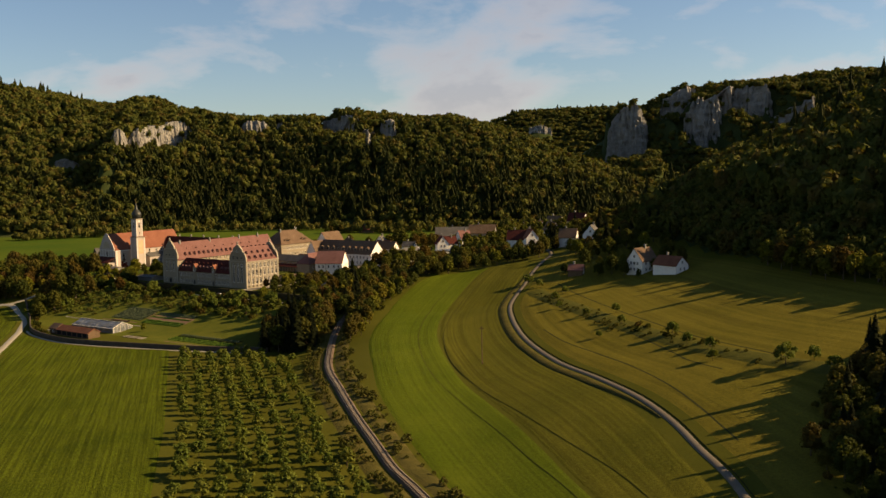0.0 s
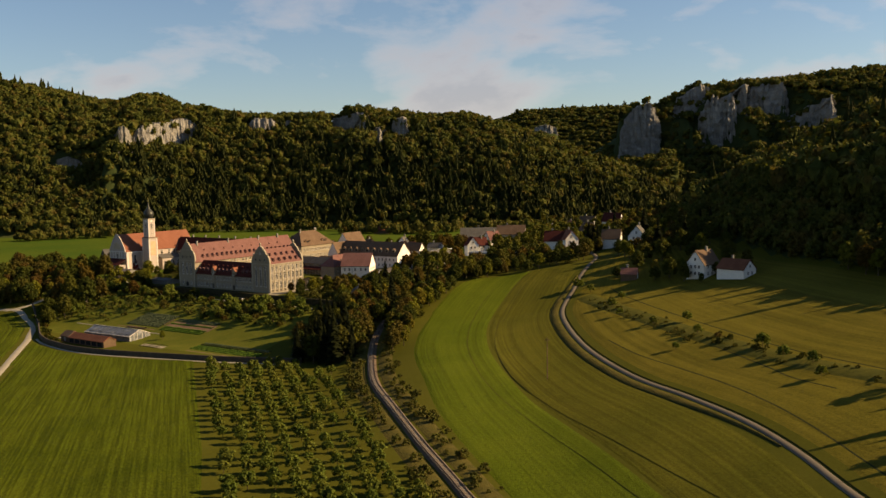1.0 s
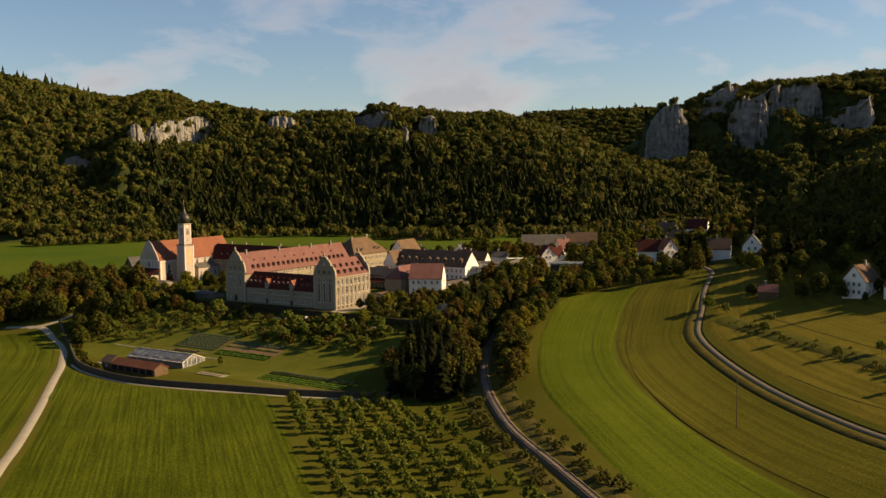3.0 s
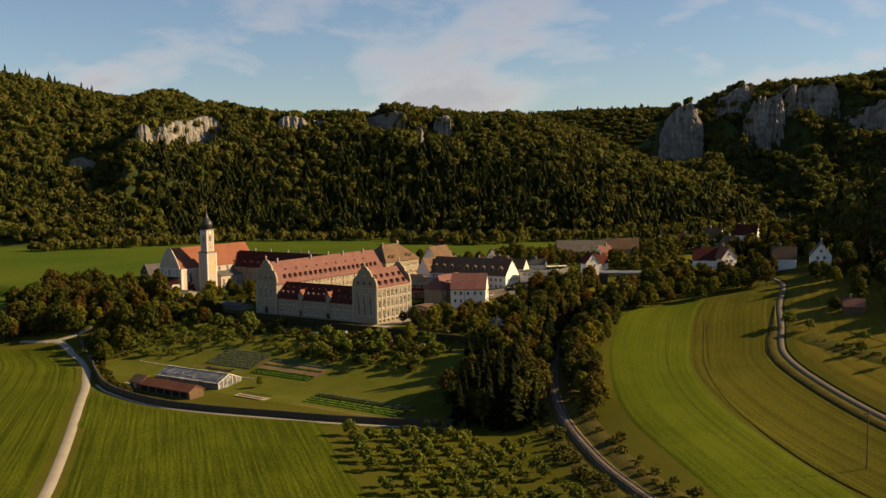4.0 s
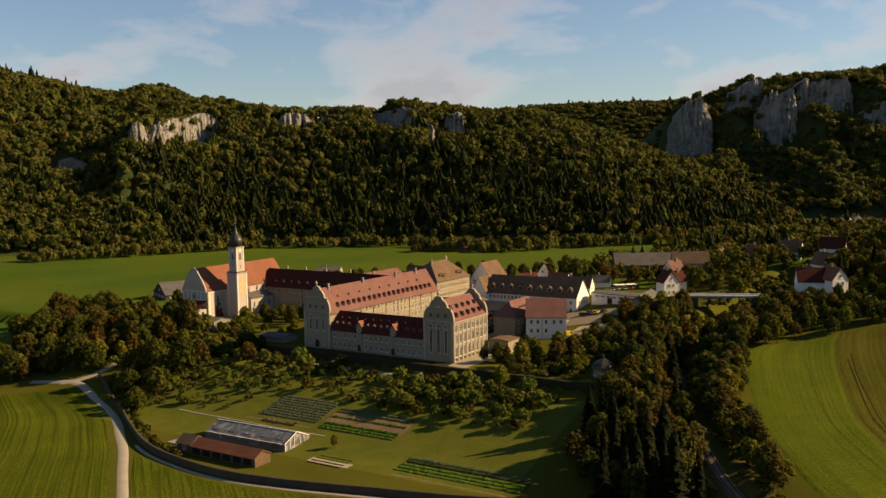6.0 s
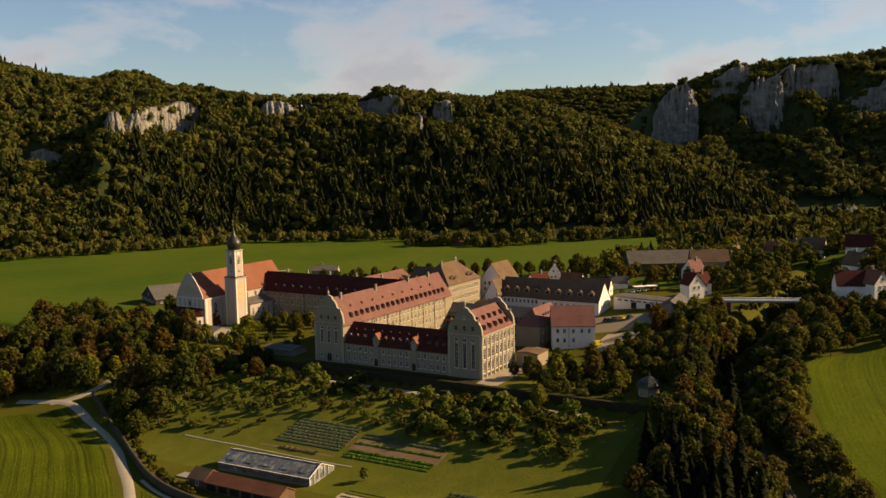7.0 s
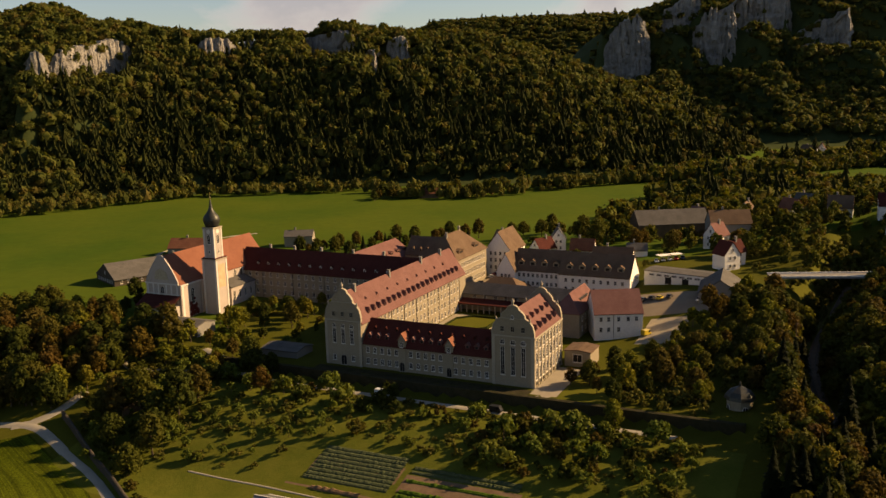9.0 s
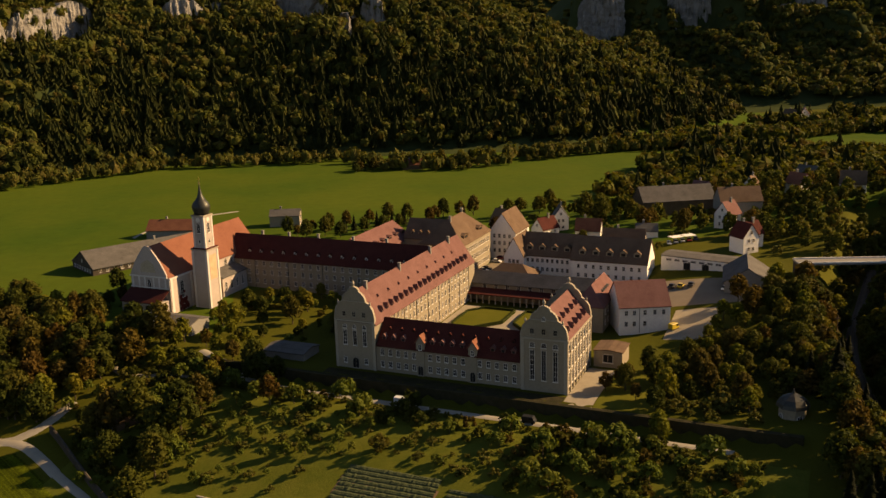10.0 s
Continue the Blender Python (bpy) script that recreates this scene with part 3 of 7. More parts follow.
# crop fields either side of the path
cy_ = np.arange(110, 412, 3.0)
pl = by_y(PATH_LINE, cy_)
pl[:, 0] += 3.0
right_edge = np.c_[np.interp(cy_, (110, 215, 280, 400, 412), (-55, -69, -85, -119, -122)), cy_]
tagged(sheet("crop_field", pl, right_edge, 40, CROP_ROWS, 0.13), "green field of low crop in long straight rows", "field", kind="structure")
wl_ = sides_of(WALL_LINE, -3.4)
wl_ = wl_[(wl_[:, 1] > 403.5) & (wl_[:, 1] < 462)][::-1]
hb = np.c_[np.interp(np.linspace(0, 1, 40), np.linspace(0, 1, len(wl_)), wl_[:, 0]), np.interp(np.linspace(0, 1, 40), np.linspace(0, 1, len(wl_)), wl_[:, 1])]
ha = np.c_[np.linspace(right_edge[-1, 0], pl[-1, 0], 40), np.full(40, 403.0)]
ha[:, 1] = np.minimum(ha[:, 1], hb[:, 1] - 0.5)
tagged(sheet("headland", ha, hb, 12, CROP_ROWS, 0.10), "green crop running up to the path below the garden wall", "field", kind="structure")
cy2 = np.arange(110, 542, 3.0)
pr = by_y(PATH_LINE, cy2)
pr[:, 0] -= 2.6
lft = pr.copy()
lft[:, 0] = -420
tagged(sheet("crop_field_west", lft, pr, 60, CROP, 0.13), "green field of low crop in curving rows", "field", kind="structure")

# railway
RAIL_LINE = smooth_line([(25, 140), (5, 190), (-5, 216), (-12, 232), (-18, 251), (-26, 277), (-35, 311), (-42.5, 342), (-46, 372), (-47.5, 402), (-45, 430), (-38, 468), (-24, 505), (-6, 535), (16, 562), (40, 590)], 2)
for off in (-5.2, 5.0):
    c = sides_of(RAIL_LINE, off)
    tagged(sheet("verge", sides_of(c, 3.1), sides_of(c, -3.1), 4, ROUGH, 0.16, 0.15), "rough brown-green grass verge beside the railway", "verge", kind="structure")
strip("track_bed", RAIL_LINE, 3.8, BALLAST, "brown ballast bed of a single railway track", "track bed", 0.55, 0.1)
railway = thing("railway_track", "single railway track with rusty rails on concrete sleepers", "railway track", Matrix())
def rail_bar(off):
    c = sides_of(RAIL_LINE, off)
    z = height(RAIL_LINE[:, 0], RAIL_LINE[:, 1]) + 0.72
    w, h = 0.09, 0.16
    a, b = sides_of(RAIL_LINE, off - w), sides_of(RAIL_LINE, off + w)
    v = np.concatenate([np.c_[a, z], np.c_[a, z + h], np.c_[b, z + h], np.c_[b, z]])
    n = len(c)
    f = []
    for s in range(3):
        for q in range(n - 1):
            f.append((s * n + q, s * n + q + 1, (s + 1) * n + q + 1, (s + 1) * n + q))
    return from_arrays("rail", v, f, [RAIL], railway)
rail_bar(-0.75), rail_bar(0.75)
bm = bmesh.new()
box(bm, -1.25, 1.25, -0.13, 0.13, -0.12, 0.06)
first = part("sleeper", bm, SLEEPER, railway)
fine = smooth_line(RAIL_LINE[::6], 0.9)
way = np.gradient(fine, axis=0)
n_s = 0
for q in range(len(fine)):
    if 205 < fine[q, 1] < 420 and n_s < 290:
        o = first if n_s == 0 else new("sleeper", first.data)
        o.parent = railway
        o.matrix_basis = pose(fine[q, 0], fine[q, 1], ground_z(*fine[q]) + 0.69, 0, 0, math.degrees(math.atan2(way[q, 1], way[q, 0])) - 90)
        n_s += 1


# garden wall
def wall_along(name, line, h, th, mat, label, base=0.4, zfun=None):
    a, b = sides_of(line, th / 2), sides_of(line, -th / 2)
    z = height(line[:, 0], line[:, 1])
    top = z + h if zfun is None else zfun(z)
    n = len(line)
    v = np.concatenate([np.c_[a, z - base], np.c_[a, top - 0.12], np.c_[line, top], np.c_[b, top - 0.12], np.c_[b, z - base]])
    f = [(s * n + q, s * n + q + 1, (s + 1) * n + q + 1, (s + 1) * n + q) for s in range(4) for q in range(n - 1)]
    f += [(0, n, 2 * n, 3 * n, 4 * n), (n - 1, 5 * n - 1, 4 * n - 1, 3 * n - 1, 2 * n - 1)]
    return tagged(from_arrays(name, v, f, [mat]), label, "wall", kind="structure")


wall_along("garden_wall", WALL_LINE, 2.3, 0.7, STONE_WALL, "long dark stone garden wall round the abbey garden")
RETAIN = np.array([xy(u, -8.6) for u in np.arange(-112, 62, 2.0)])
wall_along("retaining_wall", RETAIN, 4.4, 1.6, IVY_AND_SHADE, "high ivy-grown retaining wall below the abbey terrace", 1.0, lambda z: np.full_like(z, 16.1))
strip("lawn_path", [(-206, 502), (-195.7, 494.5), (-188.3, 489.5), (-178.3, 482.3), (-164, 472), (-152, 464)], 0.9, GRAVEL, "narrow pale path across the garden lawn", "path")
strip("terrace_road", [xy(u, v) for u, v in ((-118, -2), (-100, -10), (-80, -14), (-40, -14.5), (0, -14.5), (45, -15))], 3.2, GRAVEL, "pale narrow road below the retaining wall", "road")


# paving of the terrace and yards, parterre lawn, garden ways
def patch(name, u0, u1, v0, v1, mat, label, category, lift=0.14, n=12):
    """A rectangle of ground in the abbey's own axes."""
    a = np.array([xy(u, v0) for u in np.linspace(u0, u1, n)])
    b = np.array([xy(u, v1) for u in np.linspace(u0, u1, n)])
    return tagged(sheet(name, a, b, max(2, int(abs(v1 - v0) / 4)), mat, lift), label, category, kind="structure")


GARDEN_GRASS = surface("garden_grass", (0.0537, 0.0691, 0.0080), (0.1057, 0.1028, 0.0150), 0.16, fine=9, bump=0.8, dist=0.15, spec=0.02)
patch("garden_lawn", -118, 62, -82, -16.6, GARDEN_GRASS, "sunlit rough lawn of the abbey garden", "lawn", 0.10, 60)
patch("terrace_paving", 0.3, 8.2, -6.5, 24, PAVING, "pale paved terrace beside the abbey gable", "paving")
# the building's shade on this terrace is put into a dark ground strip
patch("terrace_strip", -72, 0, -7.2, -0.1, IVY_AND_SHADE, "narrow terrace below the facade, its shade painted as a dark strip", "terrace", 0.12, 40)
patch("lawn", 8.4, 24, -6.5, 22, LAWN, "small green lawn on the abbey terrace", "lawn")
patch("yard", -9, 44, 78, 107, YARD, "grey asphalt farm yard between the halls", "yard")
patch("yard", 16, 30, 50, 78, PAVING, "pale gravel yard beside the white house", "yard")
patch("yard", -68.5, -58, 96, 158, YARD, "grey asphalt lane with parked cars", "yard")
patch("court_paving", -57, -13.5, 12.4, 71.5, PAVING, "pale gravel courtyard of the abbey", "paving", 0.1)
def parterre(pts):
    """A lawn bed inside a low clipped hedge, by its corners in the abbey's axes."""
    h = thing("parterre_bed", "clipped lawn bed framed by a low dark box hedge", "garden bed", ABBEY @ pose(0, 0, 15.95), "courtyard beds")
    bm = bmesh.new()
    prism(bm, pts, 2, -0.6, 0.14)
    part("lawn", bm, LAWN, h)
    cu, cv = sum(p[0] for p in pts) / len(pts), sum(p[1] for p in pts) / len(pts)
    for (a, b), (c, d) in zip(pts, pts[1:] + pts[:1]):
        ln = math.hypot(c - a, d - b)
        nx, ny = (d - b) / ln * 0.45, -(c - a) / ln * 0.45
        if (a - cu) * nx + (b - cv) * ny < 0:
            nx, ny = -nx, -ny
        bm = bmesh.new()
        prism(bm, [(a - nx * 0.2, b - ny * 0.2), (c - nx * 0.2, d - ny * 0.2), (c + nx, d + ny), (a + nx, b + ny)], 2, -0.3, 0.8)
        part("hedge_side", bm, HEDGE, h)


MU, MV = -35.2, 39.0
for su in (-1, 1):
    for sv in (-1, 1):
        parterre([(MU + su * a, MV + sv * b) for a, b in ((2.2, 13.5), (9.5, 5.5), (16.5, 5.5), (17.5, 8), (17.5, 22), (13, 27), (2.2, 27))])
    parterre([(MU + su * a, MV + b) for a, b in ((11, -2.8), (17.5, -2.8), (17.5, 2.8), (11, 2.8))])
ft = thing("fountain", "round stone fountain in the middle of the courtyard", "fountain", ABBEY @ pose(MU, MV, 15.8))
bm = bmesh.new()
tube(bm, [(3.2, -0.4), (3.2, 0.8), (2.7, 0.8), (2.7, 0.35), (0.5, 0.3), (0.4, 1.8), (1.1, 2.1), (0.2, 2.3), (0.15, 3.0)], 14)
part("basin", bm, PILASTER, ft)
for a in range(0, 360, 90):
    bm = bmesh.new()
    for q in range(6):
        g = radians(a + 14 + q * 10)
        g2 = radians(a + 24 + q * 10)
        prism(bm, [(6.2 * math.cos(g), 6.2 * math.sin(g)), (6.8 * math.cos(g), 6.8 * math.sin(g)), (6.8 * math.cos(g2), 6.8 * math.sin(g2)), (6.2 * math.cos(g2), 6.2 * math.sin(g2))], 2, -0.3, 0.7)
    part("curb_wall", bm, PILASTER, ft)
for k_, pts in enumerate(([(-207, 501), (-199.7, 496), (-178, 482), (-157.7, 468.2), (-118.3, 441.5), (-99.2, 430.5), (-90, 433.5), (-84, 440)],)):
    ln = smooth_line(pts, 2)
    for off in (-0.75, 0.75):
        c = sides_of(ln, off)
        tagged(sheet("garden_track", sides_of(c, 0.5), sides_of(c, -0.5), 1, PAVING, 0.16), "pale twin-rut track through the abbey garden", "path", kind="structure")
strip("park_path", [xy(u, v) for u, v in ((-150, -8), (-135, -20), (-119, -17), (-98, -12), (-84, -13.8))], 2.6, PAVING, "pale path through the park below the church", "path", 0.16)
ROW_SEED = 0


def crop_row(u0, u1, v, w, h, mat, label):
    """One row of garden plants: an uneven leafy ridge."""
    global ROW_SEED
    ROW_SEED += 1
    n = max(4, int(abs(u1 - u0) / 0.55))
    vs, fs = [], []
    for q in range(n + 1):
        u = u0 + (u1 - u0) * q / n
        k = 0.55 + 0.75 * abs(noise.noise(Vector((u * 0.9, v, ROW_SEED)))) + 0.25 * noise.noise(Vector((u * 3, v, 7)))
        for dv, z in ((-0.5, -0.1), (-0.36, 0.6), (0.0, 1.0), (0.36, 0.6), (0.5, -0.1)):
            x_, y_ = xy(u, v + dv * w * (0.7 + 0.4 * k))
            vs.append((x_, y_, ground_z(x_, y_) + 0.1 + z * h * k))
    for q in range(n):
        for r_ in range(4):
            a = q * 5 + r_
            fs.append((a, a + 1, a + 6, a + 5))
    return tagged(from_arrays("vegetable_row", vs, fs, [mat]), label, "vegetables", "garden beds", "stuff")


patch("garden_bed", -46, -17.5, -62, -57.3, SOIL, "bare brown soil bed in the abbey garden", "garden bed", 0.15)
patch("garden_bed", -43, -17.5, -57.2, -43.5, SOIL, "soil bed planted with grey-green cabbages", "garden bed", 0.15)
patch("garden_bed", -16, 15, -59.5, -45.5, SOIL, "soil bed with rows of vegetables", "garden bed", 0.15)
patch("garden_bed", 27, 66, -79.5, -77, SOIL, "narrow strip of red-brown soil", "garden bed", 0.15)
patch("garden_bed", -2, 13, -82, -73.5, PAVING, "pale straw-covered bed with dug squares", "garden bed", 0.15)
for q in range(9):
    crop_row(-42.5, -18, -56.2 + q * 1.5, 1.5, 0.55, CABBAGE, "row of grey-green cabbages in brown soil")
for v, mat in ((-46.6, CABBAGE), (-48.2, CABBAGE), (-51.5, LETTUCE), (-55.5, LETTUCE), (-57.2, LETTUCE), (-58.6, LETTUCE)):
    crop_row(-15, 14, v, 1.3, 0.6, mat, "row of green vegetables in brown soil")
for v, mat in ((-66.5, CABBAGE), (-68.5, HEDGE), (-70.5, LETTUCE), (-72.5, LETTUCE), (-74.5, LETTUCE)):
    crop_row(26, 66, v, 1.7, 0.55, mat, "row of green vegetables beside the garden wall")
crop_row(-38, -24, -59.8, 1.4, 0.9, surface("faded_flowers", (0.12, 0.06, 0.03), (0.22, 0.15, 0.08), 1.5, bump=0.8), "row of faded flowers on bare soil")
for q in range(4):
    crop_row(-1, 11, -81 + q * 2, 0.6, 0.25, HEDGE, "thin row of dark seedlings on straw")
strip("farm_track", [(-246, 752), (-241.8, 764), (-233, 775.2), (-220.5, 791.5), (-212, 799), (-196, 806)], 2.2, GRAVEL, "pale farm track leading into the far meadow", "path", 0.2)
terr_ = smooth_line([(43, 436), (52, 400), (63, 358), (72, 326), (84, 292), (99, 262), (112, 240)], 3)
tagged(sheet("rough_band", sides_of(terr_, 5.5), sides_of(terr_, -4.5), 5, BAND, 0.2, 0.35), "band of rough unmown grass along the hillside terrace", "verge", kind="structure")
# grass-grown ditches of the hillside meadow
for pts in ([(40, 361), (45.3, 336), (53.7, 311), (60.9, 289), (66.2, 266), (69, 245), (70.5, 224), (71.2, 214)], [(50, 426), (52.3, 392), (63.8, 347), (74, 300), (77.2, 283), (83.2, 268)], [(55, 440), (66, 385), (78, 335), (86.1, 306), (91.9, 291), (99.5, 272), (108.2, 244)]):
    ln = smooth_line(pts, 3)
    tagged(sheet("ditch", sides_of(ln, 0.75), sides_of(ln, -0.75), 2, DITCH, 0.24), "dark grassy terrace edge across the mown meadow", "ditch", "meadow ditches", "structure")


# ---- buildings ----
def house(name, label, category, m, u0, u1, v0, v1, base, eave, ridge, axis, wall, roof, hip=(0, 0), over=0.5, sunk=2.0, gables=True, group=""):
    """A walled body under a pitched roof. Its own y axis runs along the ridge. Returns the thing, half width and half length."""
    cu, cv = (u0 + u1) / 2, (v0 + v1) / 2
    w, l = (abs(u1 - u0) / 2, abs(v1 - v0) / 2) if axis == "v" else (abs(v1 - v0) / 2, abs(u1 - u0) / 2)
    t = thing(name, label, category, m @ pose(cu, cv, base, 0, 0, 0 if axis == "v" else -90), group)
    e, r = eave - base, ridge - base
    bm = bmesh.new()
    box(bm, -w, w, -l, l, -sunk, e)
    for sgn, h in ((-1, hip[0]), (1, hip[1])):
        if h == 0 and gables:
            prism(bm, [(-w, e), (w, e), (0, r - 0.1)], 1, sgn * l, sgn * (l - 0.4))
    part("wall", bm, wall, t)
    k = (r - e) / w
    bm = bmesh.new()
    th, lo = 0.28, e - over * k
    if hip == (0, 0):
        prism(bm, [(-w - over, lo), (0, r), (w + over, lo), (w + over, lo + th), (0, r + th * 1.2), (-w - over, lo + th)], 1, -l - (over * 0.5 if gables else -0.3), l + (over * 0.5 if gables else -0.3))
    else:
        y0, y1 = -l - over, l + over
        h0, h1 = hip
        a = [(-w - over, y0, lo), (w + over, y0, lo), (w + over, y1, lo), (-w - over, y1, lo)]
        lowv = [bm.verts.new(p) for p in a]
        upv = [bm.verts.new((p[0], p[1], p[2] + th)) for p in a]
        p0, p1 = bm.verts.new((0, -l + h0, r + th)), bm.verts.new((0, l - h1, r + th))
        for q in range(4):
            bm.faces.new((lowv[q], lowv[(q + 1) % 4], upv[(q + 1) % 4], upv[q]))
        bm.faces.new(lowv[::-1])
        bm.faces.new((upv[0], upv[1], p0))
        bm.faces.new((upv[1], upv[2], p1, p0))
        bm.faces.new((upv[2], upv[3], p1))
        bm.faces.new((upv[3], upv[0], p0, p1))
        bmesh.ops.recalc_face_normals(bm, faces=bm.faces)
    part("roof", bm, roof, t)
    return t, w, l


WINDOW_MESH = {}


def window_meshes(w, h, arched, bars, frame_mat):
    key = (w, h, arched, bars, frame_mat.name)
    if key not in WINDOW_MESH:
        def outline(a, b):
            if not arched:
                return [(-a, -h / 2 + b), (a, -h / 2 + b), (a, h / 2 - b), (-a, h / 2 - b)]
            pts = [(-a, -h / 2 + b), (a, -h / 2 + b)]
            for q in range(7):
                g = math.pi * q / 6
                pts.append((a * math.cos(g), h / 2 - w / 2 + (a) * math.sin(g)))
            return pts
        s = 0.08 if w < 2 else 0.12
        o, i_ = outline(w / 2, 0), outline(w / 2 - s, s)
        bm = bmesh.new()
        n = len(o)
        rings = [[bm.verts.new((x, y, z)) for x, z in pts] for pts, y in ((o, 0.02), (o, -0.10), (i_, -0.10), (i_, 0.02))]
        for a, b in zip(rings, rings[1:]):
            for q in range(n):
                bm.faces.new((a[q], a[(q + 1) % n], b[(q + 1) % n], b[q]))
        bx, bz = bars
        for q in range(bx):
            x = -w / 2 + w * (q + 1) / (bx + 1)
            box(bm, x - 0.028, x + 0.028, -0.07, 0.0, -h / 2 + s, h / 2 - s)
        for q in range(bz):
            z = -h / 2 + h * (q + 1) / (bz + 1)
            box(bm, -w / 2 + s, w / 2 - s, -0.065, 0.0, z - 0.028, z + 0.028)
        box(bm, -w / 2 - 0.1, w / 2 + 0.1, -0.2, 0.02, -h / 2 - 0.12, -h / 2)
        bmesh.ops.recalc_face_normals(bm, faces=bm.faces)
        f = bpy.data.meshes.new("window")
        bm.to_mesh(f)
        bm.free()
        f.materials.append(frame_mat)
        bm = bmesh.new()
        bm.faces.new([bm.verts.new((x, -0.015, z)) for x, z in i_])
        g = bpy.data.meshes.new("pane")
        bm.to_mesh(g)
        bm.free()
        g.materials.append(GLASS)
        WINDOW_MESH[key] = (f, g)
    return WINDOW_MESH[key]


def window(parent, x, y, z, turn, w, h, arched=False, bars=(1, 1), frame_mat=None):
    f, g = window_meshes(w, h, arched, bars, frame_mat or FRAME_W)
    o = new("window", f)
    o.parent, o.matrix_basis = parent, pose(x, y, z, 0, 0, turn)
    p = new("pane", g)
    p.parent = o
    return o


def window_rows(t, w, l, side, count, heights, ww, wh, inset=1.5, **kw):
    """Rows of windows on a side: +x, -x, +y or -y."""
    span = (l if side[1] == "x" else w) - inset
    for h in heights:
        for q in range(count):
            s = -span + 2 * span * (q + 0.5) / count
            if side == "+x":
                window(t, w, s, h, 90, ww, wh, **kw)
            elif side == "-x":
                window(t, -w, s, h, -90, ww, wh, **kw)
            elif side == "-y":
                window(t, s, -l, h, 0, ww, wh, **kw)
            else:
                window(t, s, l, h, 180, ww, wh, **kw)


DORMER = {}


def dormer(t, x, y, z, turn, w, h, deep, wall, roof, pointed=1.0):
    key = (w, h, deep, wall.name, roof.name, pointed)
    if key not in DORMER:
        bm = bmesh.new()
        prism(bm, [(-w / 2, 0), (w / 2, 0), (w / 2, h), (0, h + w / 2 * pointed), (-w / 2, h)], 1, 0, deep)
        for f in bm.faces:
            f.material_index = 0
        b2 = len(bm.verts)
        o = 0.18
        prism(bm, [(-w / 2 - o, h - o * pointed), (0, h + w / 2 * pointed), (w / 2 + o, h - o * pointed), (w / 2 + o, h - o * pointed + 0.16), (0, h + w / 2 * pointed + 0.2), (-w / 2 - o, h - o * pointed + 0.16)], 1, -0.25, deep)
        bm.verts.ensure_lookup_table()
        late = set(bm.verts[b2:])
        for f in bm.faces:
            if f.verts[0] in late:
                f.material_index = 1
        me = bpy.data.meshes.new("dormer")
        bm.to_mesh(me)
        bm.free()
        me.materials.append(wall)
        me.materials.append(roof)
        bm = bmesh.new()
        box(bm, -w * 0.3, w * 0.3, -0.05, 0.01, h * 0.2, h * 0.85)
        pm = bpy.data.meshes.new("pane")
        bm.to_mesh(pm)
        bm.free()
        pm.materials.append(GLASS)
        DORMER[key] = (me, pm)
    me, pm = DORMER[key]
    o = new("dormer", me)
    o.parent, o.matrix_basis = t, pose(x, y, z, 0, 0, turn)
    p = new("pane", pm)
    p.parent = o
    return o


def dormer_row(t, w, l, e, r, side, places, frac, dw, dh, wall, roof, pointed=1.0):
    """Dormers on the roof's +x or -x slope, their sills at a fraction of its height."""
    for s in places:
        x = w * (1 - frac)
        z = e + (r - e) * frac + 0.15
        deep = (dh + dw / 2) / ((r - e) / w) + 0.3
        sg = 1 if side == "+x" else -1
        dormer(t, sg * x, s, z, 90 * sg, dw, dh, deep, wall, roof, pointed)


def chimney(t, x, y, z, w=0.8, h=1.6, mat=None):
    bm = bmesh.new()
    box(bm, x - w / 2, x + w / 2, y - w / 2, y + w / 2, z - 1.5, z + h)
    box(bm, x - w / 2 - 0.1, x + w / 2 + 0.1, y - w / 2 - 0.1, y + w / 2 + 0.1, z + h, z + h + 0.18)
    part("chimney", bm, mat or PLASTER_G, t)


def solid(t, name, mat, *boxes, label=""):
    bm = bmesh.new()
    for b in boxes:
        box(bm, *b)
    return part(name, bm, mat, t, label)


def finial(t, x, y, z, s=1.0):
    bm = bmesh.new()
    tube(bm, [(0.35 * s, 0), (0.2 * s, 0.3 * s), (0.42 * s, 0.8 * s), (0.42 * s, 1.1 * s), (0.12 * s, 1.6 * s), (0.03, 2.0 * s)], 8, centre=(0, 0))
    for v in bm.verts:
        v.co += Vector((x, y, z))
    part("finial", bm, PILASTER, t)


